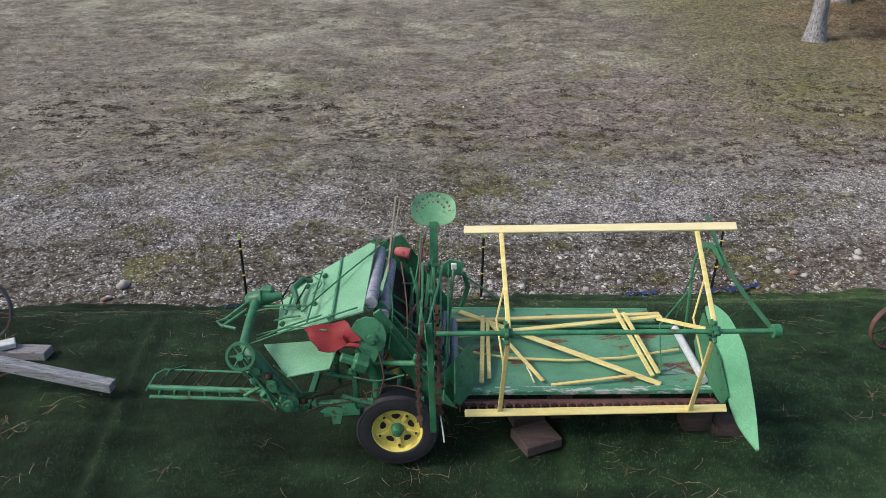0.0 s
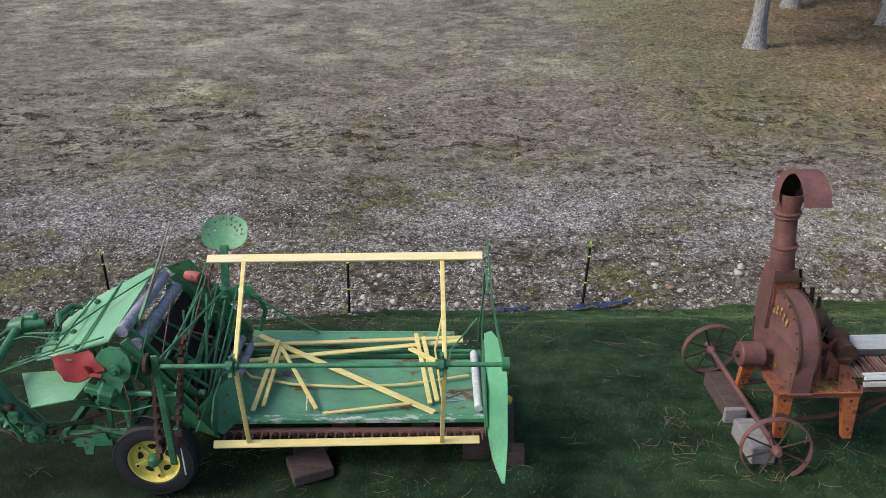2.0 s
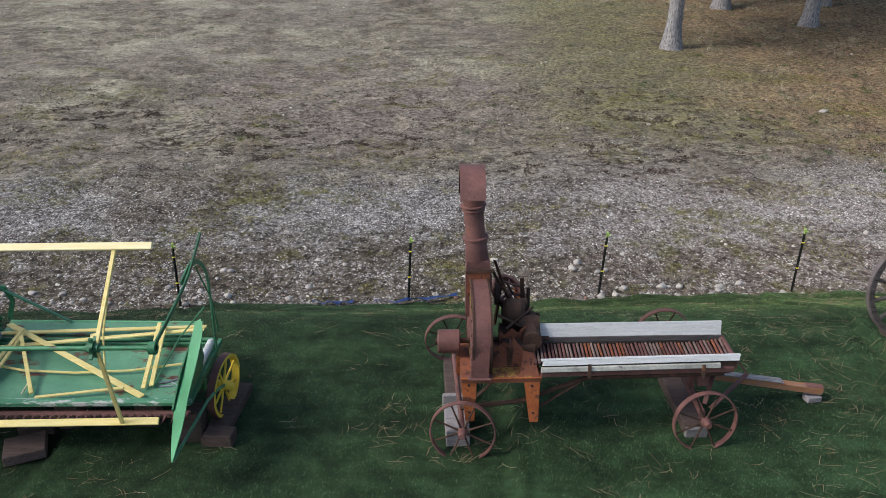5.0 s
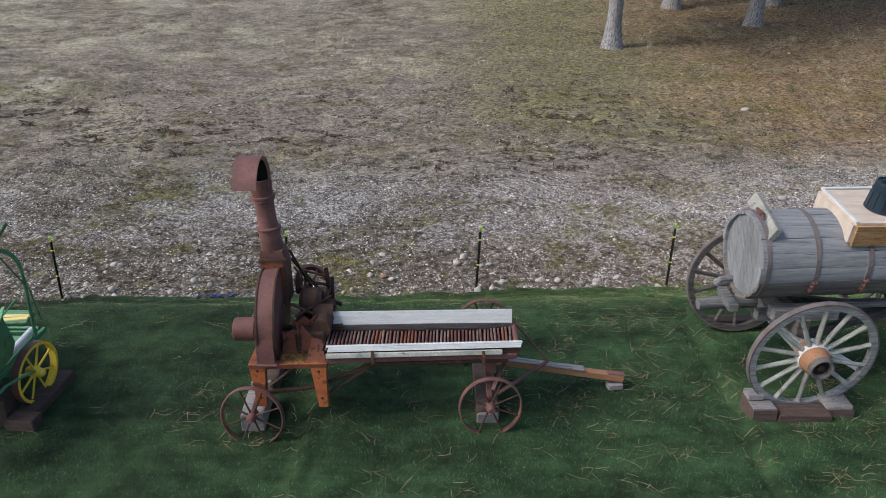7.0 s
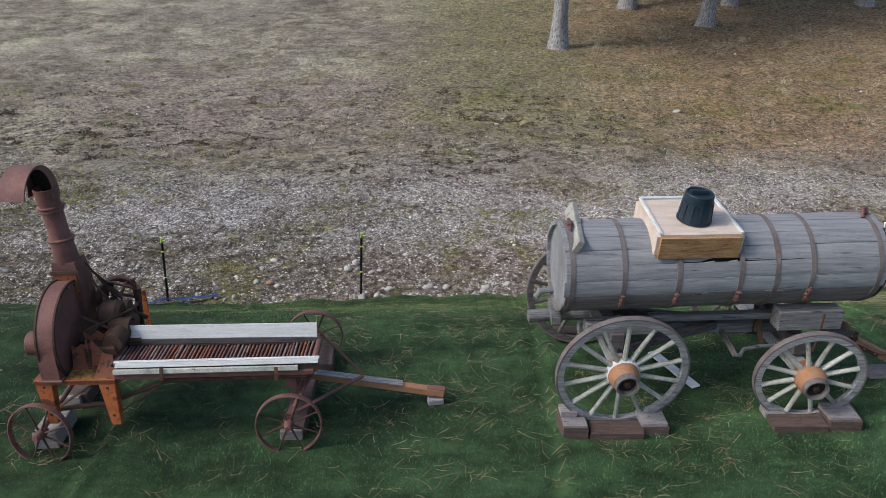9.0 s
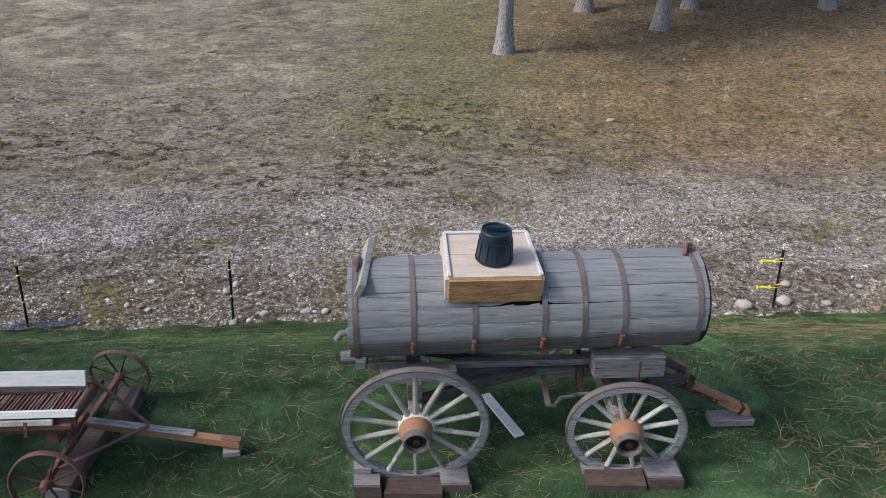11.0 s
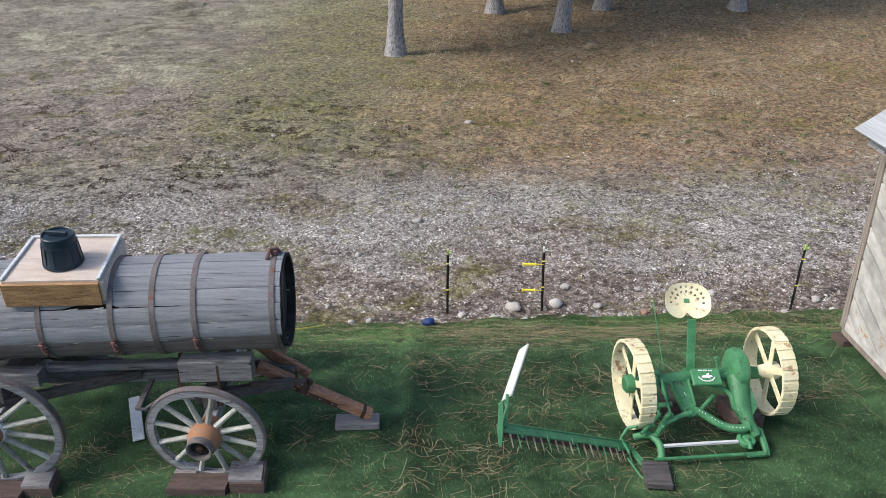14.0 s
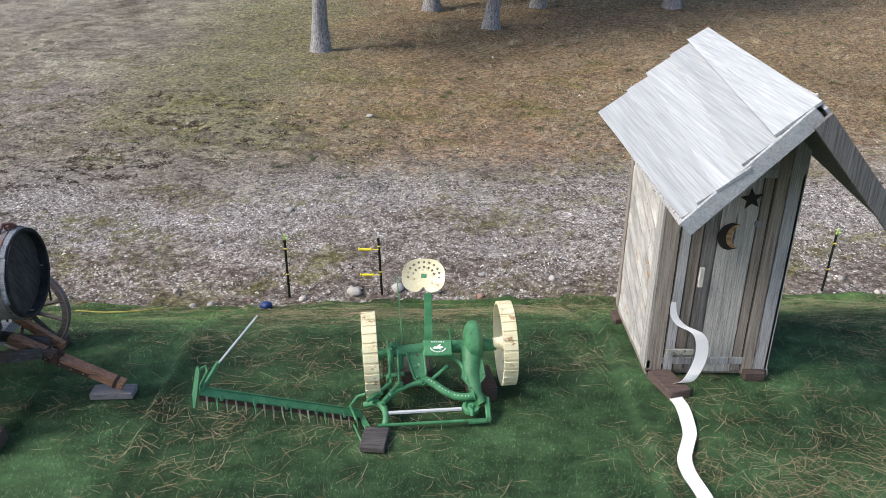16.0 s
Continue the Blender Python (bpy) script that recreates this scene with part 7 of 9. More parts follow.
def flat_bar(pts, w, h):
    """A flat bar bent along a curve in a plane of constant x, h broad in that plane."""
    pts = [Vector(p) for p in smooth_line(pts)]
    v, f = [], []
    for i, p in enumerate(pts):
        d = (pts[min(i + 1, len(pts) - 1)] - pts[max(i - 1, 0)]).normalized()
        up, s = Vector((1, 0, 0)).cross(d).normalized() * h / 2, Vector((w / 2, 0, 0))
        v += [p - s - up, p + s - up, p + s + up, p - s + up]
        if i:
            k = 4 * i
            f += [(k - 4 + j, k - 4 + (j + 1) % 4, k + (j + 1) % 4, k + j) for j in range(4)]
    return Shape().add(v, f + [(3, 2, 1, 0), tuple(len(v) - 4 + j for j in range(4))])


def grain_binder():
    t = thing("grain_binder", (0.4, 5.6, -0.1), "green antique grain binder with yellow reel slats and rubber tyres", "grain binder")
    G = GREEN
    # road wheels
    for y, sg in ((5.07, -1), (6.15, 1)):
        c = Vector((-0.37, y, 0.265))
        tyre = Shape().lathe(c, (0, sg, 0), [(-0.07, 0.2), (-0.088, 0.215), (-0.095, 0.268), (-0.082, 0.315), (-0.06, 0.335), (0.06, 0.335), (0.082, 0.315), (0.095, 0.268), (0.088, 0.215), (0.07, 0.2)], 64, True)
        wh = part("wheel", Shape().lathe(c, (0, sg, 0), [(-0.07, 0.208), (0.06, 0.21), (0.08, 0.206), (0.074, 0.196), (0.035, 0.186), (0.03, 0.1), (0.04, 0.05), (0.0, 0.05), (0.0, 0.17), (-0.07, 0.19)], 48), WHEEL_YELLOW, t, "bright yellow pressed steel wheel")
        part("tyre", tyre, RUBBER, wh, "black ribbed rubber tyre")
        gr = Shape()
        for k in range(72):
            a = k * 2 * math.pi / 72
            o = Vector((math.cos(a), 0, math.sin(a)))
            gr.beam(c + o * 0.332 + Vector((0, 0.05 * sg, 0)), c + o * 0.312 + Vector((0, 0.088 * sg, 0)), 0.016, 0.008, o, 0.001)
        part("tread_blocks", gr, RUBBER, wh)
        part("hub", Shape().lathe(c, (0, sg, 0), [(0.0, 0.07), (0.03, 0.066), (0.045, 0.05), (0.09, 0.045), (0.105, 0.036), (0.11, 0.022), (0.11, 0.001)], 24), G, wh, "green hub")
        for k in range(5):
            a = k * 2 * math.pi / 5 + 0.4
            o, s = Vector((math.cos(a), 0, math.sin(a))), Vector((-math.sin(a), 0, math.cos(a)))
            cc = c + o * 0.118 + Vector((0, 0.034 * sg, 0))
            pl = [cc + o * 0.024 * math.cos(b) + s * (0.034 + 0.012 * math.cos(b)) * math.sin(b) for b in (j * math.pi / 8 for j in range(16))]
            part("wheel_hole", Shape().add(pl + [p + Vector((0, 0.003 * sg, 0)) for p in pl], [tuple(range(16)), tuple(range(16, 32))] + [(j, (j + 1) % 16, 16 + (j + 1) % 16, 16 + j) for j in range(16)]), DARK, wh)
        for k in range(5):
            a = k * 2 * math.pi / 5 + 0.4 + math.pi / 5
            o = Vector((math.cos(a), 0, math.sin(a)))
            part("rim_lug", Shape().beam(c + o * 0.07 + Vector((0, 0.04 * sg, 0)), c + o * 0.183 + Vector((0, 0.046 * sg, 0)), 0.034, 0.016, (0, sg, 0)), WHEEL_YELLOW, wh)
            part("lug_bolt", Shape().lathe(c + o * 0.155 + Vector((0, 0.05 * sg, 0)), (0, sg, 0), [(0.0, 0.011), (0.012, 0.01), (0.014, 0.001)], 8), RUST_DARK, wh)
    part("axle", Shape().tube([(-0.37, 5.0, 0.26), (-0.37, 6.12, 0.26)], 0.04, 12), G, t)
    # platform
    part("platform_deck", Shape().sheet([(0.14, 5.4, 0.385), (2.26, 5.42, 0.385), (2.26, 6.3, 0.395), (0.14, 6.3, 0.395)], 0.02), GREEN_DECK, t, "worn green sheet platform with rust patches")
    part("platform_front_edge", Shape().beam((0.12, 5.36, 0.4), (2.3, 5.39, 0.4), 0.075, 0.04), GREEN_EDGE, t)
    part("platform_rear_rail", Shape().tube([(0.1, 6.4, 0.42), (2.24, 6.41, 0.42)], 0.022, 10), G, t)
    part("platform_rear_rail", Shape().beam((0.12, 6.33, 0.41), (2.24, 6.34, 0.41), 0.03, 0.04), G, t)
    part("wind_board", Shape().sheet([(0.08, 6.46, 0.45), (2.08, 6.46, 0.44), (2.04, 6.68, 0.46), (0.06, 6.68, 0.47)], 0.02), GREEN_DECK, t)
    part("wind_board_edge", Shape().beam((0.06, 6.69, 0.46), (2.04, 6.69, 0.45), 0.02, 0.04), GREEN_LEAF, t)
    part("platform_roller", Shape().tube([(2.23, 5.46, 0.44), (2.22, 6.32, 0.45)], 0.036, 14), WOOD_WHITE, t, "whitened wooden roller")
    part("end_beam", Shape().beam((2.28, 5.4, 0.38), (2.27, 6.45, 0.39), 0.04, 0.05), G, t)
    part("under_beam", Shape().beam((-0.2, 5.75, 0.3), (2.3, 5.8, 0.3), 0.08, 0.1), G, t)
    # cutter bar with guards
    bar = part("cutter_bar", Shape().beam((0.1, 5.3, 0.33), (2.3, 5.32, 0.33), 0.08, 0.03, (0, 0.4, 1)), RUSTY, t, "rusty cutter bar")
    part("knife", Shape().beam((0.1, 5.27, 0.325), (2.3, 5.29, 0.325), 0.06, 0.008), RUST_DARK, bar)
    for k in range(29):
        x = 0.14 + k * 0.0755
        p = Vector((x, 5.27 + 0.008 * x, 0.315))
        g = Shape().add([p + Vector((-0.014, 0.0, 0)), p + Vector((0.014, 0.0, 0)), p + Vector((0.002, -0.105, 0.008)), p + Vector((-0.002, -0.105, 0.008)), p + Vector((-0.011, 0, 0.026)), p + Vector((0.011, 0, 0.026)), p + Vector((0, -0.1, 0.016))],
                        [(3, 2, 1, 0), (4, 5, 6), (0, 1, 5, 4), (1, 2, 6, 5), (2, 3, 6), (3, 0, 4, 6)])
        part("guard", g, RUSTY, bar)
        part("knife_section", Shape().add([p + Vector((0.02, 0.02, 0.03)), p + Vector((0.056, 0.02, 0.03)), p + Vector((0.038, -0.05, 0.03)), p + Vector((0.02, 0.02, 0.026)), p + Vector((0.056, 0.02, 0.026)), p + Vector((0.038, -0.05, 0.026))], [(0, 1, 2), (5, 4, 3), (0, 3, 4, 1), (1, 4, 5, 2), (2, 5, 3, 0)]), RUST_DARK, bar)
    # reel: shaft, two spiders, the two arms and slats that are left
    S0, S1 = Vector((-0.05, 4.69, 1.35)), Vector((2.36, 4.68, 1.38))
    part("reel_shaft", Shape().tube([S0, S1], 0.018, 12), G, t)
    hubs = (Vector((0.45, 4.69, 1.355)), Vector((1.92, 4.685, 1.375)))
    ang = {"top": Vector((0, 0.635, 0.535)), "bot": Vector((0, 0.2, -0.83))}
    for i, h in enumerate(hubs):
        g = Shape().lathe(h, (1, 0, 0), [(-0.045, 0.02), (-0.045, 0.035), (-0.015, 0.035), (-0.015, 0.055), (0.015, 0.055), (0.015, 0.035), (0.045, 0.035), (0.045, 0.02)], 20)
        hub = part("reel_hub", g, G, t)
        for k in range(6):
            d = Vector((0, math.cos(radians(40 + 60 * k)), math.sin(radians(40 + 60 * k))))
            part("arm_socket", Shape().beam(h + d * 0.03, h + d * 0.09, 0.022, 0.03, (1, 0, 0)), G, hub)
        dx = (-0.01, 0.0)[i]
        for v in ang.values():
            part("reel_arm", Shape().beam(h + Vector((0.02, 0, 0)), h + v * 1.02 + Vector((dx, 0, 0)), 0.034, 0.02, (0, v.z, -v.y)), YELLOW, t, "yellow wooden reel arm")
    part("reel_arm", Shape().beam(hubs[1] + Vector((-0.02, 0.02, 0)), hubs[1] + Vector((-0.24, 0.5, -0.18)), 0.045, 0.02), YELLOW, t, "loose yellow reel arm")
    for h in hubs:
        part("reel_stay", Shape().tube([h + ang["top"] * 0.55 + Vector((0.02, 0, 0)), h + Vector((-0.05, 0.28, -0.05)), h + ang["bot"] * 0.4], 0.008, 6), YELLOW, t)
    part("reel_slat", Shape().beam((0.16, 5.33, 1.885), (2.22, 5.31, 1.925), 0.022, 0.066, (0, 0.8, 0.6)), YELLOW_PALE, t, "long pale yellow wooden reel slat")
    part("reel_slat", Shape().beam((0.17, 4.88, 0.525), (2.21, 4.9, 0.56), 0.02, 0.06, (0, 0.7, 0.7)), YELLOW, t, "long pale yellow wooden reel slat")
    # reel post, sprockets and chains beside the platform
    part("reel_post", Shape().beam((-0.07, 4.68, 0.5), (-0.1, 4.72, 1.42), 0.05, 0.02, (0, -1, 0)).beam((-0.1, 4.72, 1.4), (-0.12, 5.5, 0.75), 0.04, 0.03), G, t)
    part("sprocket", Shape().lathe((-0.15, 4.72, 1.35), (1, 0, 0), [(-0.012, 0.03), (-0.012, 0.08), (0.012, 0.08), (0.012, 0.03)], 20), RUST_DARK, t)
    part("sprocket", Shape().lathe((-0.18, 4.78, 0.6), (1, 0, 0), [(-0.012, 0.02), (-0.012, 0.06), (0.012, 0.06), (0.012, 0.02)], 18), RUST_DARK, t)
    chain(t, [(-0.17, 4.86, 1.24), (-0.18, 4.84, 1.1), (-0.18, 4.72, 0.62), (-0.16, 4.66, 0.55)])
    chain(t, [(-0.05, 5.2, 1.3), (-0.04, 5.05, 1.2), (-0.03, 4.76, 0.75), (-0.02, 4.72, 0.62)])
    part("hanging_wire", Shape().tube([(-0.02, 4.72, 0.62), (0.0, 4.68, 0.5), (0.01, 4.66, 0.42)], 0.006, 6), WOOD_WHITE, t)
    # mast with the seat, levers
    mast = Shape()
    for p, q, w, h in (((-0.14, 6.2, 0.35), (-0.14, 6.25, 1.16), 0.035, 0.02), ((-0.03, 6.1, 0.35), (-0.03, 6.2, 1.16), 0.03, 0.02), ((-0.2, 5.4, 0.5), (-0.12, 6.3, 1.12), 0.035, 0.03), ((-0.02, 5.3, 0.5), (-0.02, 6.25, 1.12), 0.02, 0.04)):
        mast.beam(p, q, w, h)
    part("mast", mast, G, t)
    part("seat_post", Shape().beam((-0.085, 6.42, 1.0), (-0.09, 6.56, 1.46), 0.075, 0.018, (0, -1, 0)).box((-0.085, 6.42, 1.02), (0.12, 0.06, 0.14)), G, t)
    pressed_seat(t, (-0.09, 6.66, 1.52), 40, 3, GREEN_SEAT, 0.42)
    part("lever_quadrant", Shape().prism([(0.0, 0.0), (0.16, 0.02), (0.2, 0.12), (0.06, 0.16), (-0.02, 0.1)], (0.0, 6.35, 1.0), (1, 0.1, 0), (0, 0.2, 1), 0.03), G, t)
    part("latch", Shape().box((0.1, 6.3, 1.12), (0.05, 0.03, 0.06)), WHITE_PAINT, t, "white latch plate")
    part("lever", Shape().tube([(0.1, 6.3, 1.1), (0.06, 6.0, 0.85), (0.0, 5.5, 0.55)], 0.016, 8), G, t)
    part("brace", Shape().beam((0.12, 6.44, 1.02), (0.7, 6.66, 0.48), 0.05, 0.014), G, t)
    part("brace", Shape().tube([(0.06, 6.45, 1.0), (0.2, 6.5, 0.95), (0.24, 6.52, 0.8), (0.18, 6.5, 0.6)], 0.025, 10), G, t)
    # tall lever of two flat bars
    part("tall_lever", Shape().beam((-0.41, 6.2, 1.84), (-0.45, 5.55, 1.42), 0.016, 0.012).beam((-0.375, 6.18, 1.82), (-0.44, 5.6, 1.43), 0.012, 0.01), GUARD_IRON, t, "grey lever of two thin bars")
    part("lever_foot", Shape().beam((-0.445, 5.6, 1.45), (-0.55, 5.38, 1.14), 0.032, 0.014).beam((-0.55, 5.38, 1.14), (-0.58, 5.22, 0.92), 0.03, 0.014), G, t)
    # elevator: rails, rollers, side sheets
    for y in (5.22, 5.36, 6.38, 6.5):
        part("elevator_rail", Shape().beam((0.06, y, 0.44), (-0.52, y - 0.03, 1.26), 0.03, 0.07, (0.8, 0, 0.6)), G, t)
    for x, z, r in ((0.02, 0.56, 0.04), (0.1, 0.48, 0.04), (-0.565, 1.285, 0.05), (-0.475, 1.165, 0.05)):
        part("elevator_roller", Shape().tube([(x, 5.3 if x > -0.3 else 5.28, z), (x, 6.4 if x > -0.3 else 6.28, z)], r, 14), GALV, t, "grey weathered roller")
    # dark sheet added for the shade inside the elevator; no apron is fitted
    part("elevator_apron", Shape().sheet([(-0.45, 5.3, 1.06), (-0.45, 6.4, 1.1), (-0.02, 6.42, 0.48), (-0.02, 5.32, 0.44)], 0.012), INNER_SHADE, t, "dark sheet added for the shade inside the elevator")
    part("elevator_side", Shape().sheet([(-0.62, 5.14, 1.18), (-0.4, 5.14, 1.1), (0.02, 5.24, 0.5), (-0.12, 5.24, 0.42)], 0.008), G, t)
    part("elevator_back", Shape().sheet([(-0.6, 6.44, 1.3), (-0.38, 6.44, 1.38), (0.1, 6.52, 0.6), (0.02, 6.52, 0.42)], 0.008), G, t)
    part("inner_divider", Shape().prism([(0.0, 0.0), (0.34, -0.06), (0.5, 0.05), (0.52, 0.2), (0.4, 0.34), (0.15, 0.4), (-0.06, 0.3)], (0.1, 5.62, 0.36), (0, -1, 0), (0, 0, 1), 0.012), G, t)
    lo, hi = smooth_line([(-0.08, 5.14, 0.6), (0.08, 5.32, 0.72), (0.22, 5.54, 0.76)]), smooth_line([(0.14, 5.2, 0.37), (0.26, 5.36, 0.44), (0.3, 5.56, 0.55)])
    m = len(lo)
    part("divider_wing", Shape().add(lo + hi + [(x, y + 0.008, z - 0.006) for x, y, z in lo + hi], [(i, i + 1, m + i + 1, m + i) for i in range(m - 1)] + [(2 * m + i, 3 * m + i, 3 * m + i + 1, 2 * m + i + 1) for i in range(m - 1)] + [(i, 2 * m + i, 2 * m + i + 1, i + 1) for i in range(m - 1)] + [(m + i, m + i + 1, 3 * m + i + 1, 3 * m + i) for i in range(m - 1)]), G, t, "dark green curved divider sheet")
    part("inner_panel", Shape().sheet([(-0.3, 5.16, 0.92), (-0.08, 5.12, 0.7), (0.12, 5.18, 0.36), (-0.22, 5.2, 0.5)], 0.01), G, t)
    for p, q, r in (((-0.28, 5.5, 0.9), (-0.28, 6.4, 0.95), 0.02), ((-0.12, 5.45, 0.7), (-0.12, 6.45, 0.75), 0.022), ((-0.4, 5.3, 0.7), (-0.3, 6.3, 0.75), 0.018), ((0.0, 5.4, 0.7), (-0.3, 5.3, 1.05), 0.015), ((-0.02, 6.0, 0.65), (-0.46, 5.8, 1.1), 0.014), ((0.02, 5.7, 0.6), (-0.5, 5.5, 1.18), 0.014)):
        part("cross_rod", Shape().tube([p, q], r, 8), G, t)
    part("rusty_rod", Shape().tube([(-0.21, 5.78, 1.03), (-0.36, 5.5, 0.9), (-0.54, 5.18, 0.68)], 0.013, 8), RUSTY, t)
    part("shaft", Shape().tube([(-0.62, 5.1, 0.85), (-0.05, 5.0, 0.9)], 0.022, 10), G, t)
    for p, q, r, m in (((-0.1, 6.3, 1.2), (-0.13, 5.3, 0.75), 0.009, G), ((0.05, 6.35, 1.12), (0.02, 5.35, 0.62), 0.008, G), ((-0.2, 6.35, 1.3), (-0.24, 5.5, 0.8), 0.009, RUSTY), ((-0.3, 6.3, 1.1), (-0.1, 5.0, 0.95), 0.01, G), ((-0.18, 6.1, 1.25), (-0.18, 5.0, 1.15), 0.012, G), ((0.0, 6.2, 1.2), (-0.12, 4.8, 1.32), 0.01, G), ((-0.34, 6.0, 0.8), (0.0, 5.1, 0.6), 0.012, RUST_DARK), ((-0.08, 5.9, 1.3), (-0.08, 5.5, 0.5), 0.013, G), ((-0.22, 5.7, 1.25), (-0.2, 5.4, 0.45), 0.012, G), ((-0.42, 6.2, 1.0), (-0.1, 6.2, 0.95), 0.012, G), ((-0.44, 5.9, 0.95), (-0.06, 5.85, 0.9), 0.01, RUSTY), ((0.08, 6.2, 0.9), (0.0, 5.0, 0.55), 0.008, G)):
        part("control_rod", Shape().tube([p, Vector(p).lerp(Vector(q), 0.5) + Vector((0.01, 0, 0.015)), q], r, 6), m, t)
    for c in ((-0.12, 6.28, 1.14), (-0.03, 6.2, 1.1), (-0.1, 5.9, 1.05), (-0.15, 5.5, 0.85), (-0.02, 5.3, 0.7), (-0.2, 5.0, 0.95), (0.05, 6.4, 1.0)):
        part("bracket", Shape().box(c, (0.06, 0.05, 0.07), pose(0, 0, 0, 20, 10, 0), 0.012), G, t)
    # pale sheets over the packers
    part("binder_deck", Shape().sheet([(-0.6, 6.27, 1.405), (-1.15, 6.02, 1.165), (-1.08, 5.2, 1.105), (-0.62, 5.16, 1.28)], 0.014), GREEN_PALE, t, "faded pale green sheet deck")
    part("lower_deck", Shape().sheet([(-1.15, 6.0, 1.15), (-1.42, 5.86, 0.98), (-1.36, 5.4, 0.95), (-1.09, 5.24, 1.09)], 0.012), GREEN_PALE, t)
    part("apron_sheet", Shape().sheet([(-1.46, 5.34, 0.86), (-0.83, 5.36, 0.9), (-0.88, 4.98, 0.86), (-1.2, 4.93, 0.82)], 0.01), GREEN_PALE, t, "pale green hanging sheet")
    # bent shield, its lower corner dented in
    c00, c10, c11, c01 = Vector((-1.09, 5.15, 1.13)), Vector((-0.76, 5.12, 1.215)), Vector((-0.63, 5.03, 1.08)), Vector((-0.97, 5.05, 0.99))
    top_, vs, nu, nv = Vector((0, -0.5, 0.86)), [], 9, 6
    for off in (0.0, -0.01):
        for j in range(nv + 1):
            for i in range(nu + 1):
                a, b = i / nu, j / nv
                p = c00.lerp(c10, a).lerp(c01.lerp(c11, a), b)
                vs.append(p + top_ * (0.035 * math.sin(math.pi * a) * (0.3 - b) + 0.012 * math.sin(7 * a + 3 * b) + off) + Vector((0.01 * math.sin(9 * b), 0, -0.018 * math.sin(5 * a) * b)))
    q_ = (nu + 1) * (nv + 1)
    cell = [(j * (nu + 1) + i, j * (nu + 1) + i + 1, (j + 1) * (nu + 1) + i + 1, (j + 1) * (nu + 1) + i) for j in range(nv) for i in range(nu)]
    ring = [i for i in range(nu)] + [j * (nu + 1) + nu for j in range(nv)] + [nv * (nu + 1) + i for i in range(nu, 0, -1)] + [j * (nu + 1) for j in range(nv, 0, -1)]
    part("red_shield", Shape().add(vs, [f[::-1] for f in cell] + [tuple(q_ + i for i in f) for f in cell] + [(ring[i], ring[(i + 1) % len(ring)], q_ + ring[(i + 1) % len(ring)], q_ + ring[i]) for i in range(len(ring))]), RED, t, "dented red painted metal shield")
    part("red_hook", Shape().tube([(-0.78, 5.04, 1.12), (-0.74, 5.02, 1.06), (-0.69, 5.0, 1.07), (-0.64, 5.0, 1.06)], 0.018, 8), RED, t)
    part("red_can", Shape().lathe((-0.44, 6.47, 1.21), (1, -0.3, -0.2), [(0, 0.001), (0, 0.046), (0.02, 0.056), (0.12, 0.058), (0.14, 0.05), (0.14, 0.001)], 20), RED_FADED, t, "faded red twine can")
    part("end_casting", Shape().prism([(-0.13, 0.05), (-0.09, 0.11), (-0.02, 0.14), (0.06, 0.13), (0.12, 0.08), (0.145, 0.0), (0.13, -0.09), (0.08, -0.15), (0.05, -0.22), (-0.02, -0.21), (-0.05, -0.14), (-0.1, -0.06)], (-0.58, 5.06, 1.12), (1, 0, 0.0), (0, 0.25, 1), -0.04), G, t)
    part("casting_boss", Shape().lathe((-0.54, 5.03, 1.1), (0, -1, 0.1), [(0, 0.05), (0.03, 0.045), (0.035, 0.02), (0.05, 0.018), (0.05, 0.001)], 18), G, t)
    part("packer_housing", Shape().box((-0.63, 5.02, 0.9), (0.14, 0.12, 0.14), pose(0, 0, 0, 20, 20, 0), 0.025).box((-0.74, 5.02, 0.93), (0.12, 0.07, 0.06), pose(0, 0, 0, 0, 20, 0), 0.02).tube([(-0.62, 5.04, 0.92), (-0.52, 5.06, 0.7), (-0.54, 5.1, 0.45)], [0.05, 0.035, 0.03], 12), G, t)
    # rods across the deck
    for p, q, r in (((-0.5, 6.2, 1.42), (-1.12, 5.3, 1.2), 0.011), ((-1.05, 5.95, 1.24), (-1.06, 5.16, 1.18), 0.012), ((-1.55, 5.1, 1.0), (-0.66, 5.18, 1.3), 0.012), ((-1.48, 5.2, 1.0), (-0.95, 5.2, 1.22), 0.012), ((-1.25, 5.9, 1.16), (-1.3, 5.5, 1.06), 0.016), ((-1.56, 5.55, 1.1), (-1.12, 5.5, 1.14), 0.016), ((-1.4, 5.5, 1.0), (-1.16, 5.4, 1.1), 0.014), ((-1.34, 5.76, 1.1), (-1.2, 5.5, 1.2), 0.01)):
        part("trip_rod", Shape().tube([p, Vector(p).lerp(Vector(q), 0.5) + Vector((0, 0, 0.012)), q], r * 0.62, 8), G, t)
    part("discharge_arm", Shape().tube([(-1.2, 5.55, 1.14), (-1.26, 5.7, 1.2), (-1.2, 5.82, 1.22), (-1.12, 5.84, 1.2)], [0.02, 0.03, 0.028, 0.018], 8), G, t)
    part("spring_wire", Shape().tube([(-1.22, 5.84, 1.22), (-1.3, 5.78, 1.2), (-1.36, 5.66, 1.12), (-1.32, 5.55, 1.08)], 0.006, 6), DARK, t)
    # seam of the sheets, thin wires and pins about the packers
    part("deck_seam", Shape().beam((-0.9, 6.14, 1.285), (-0.87, 5.18, 1.205), 0.02, 0.01, (-0.38, 0, 0.92)), G, t)
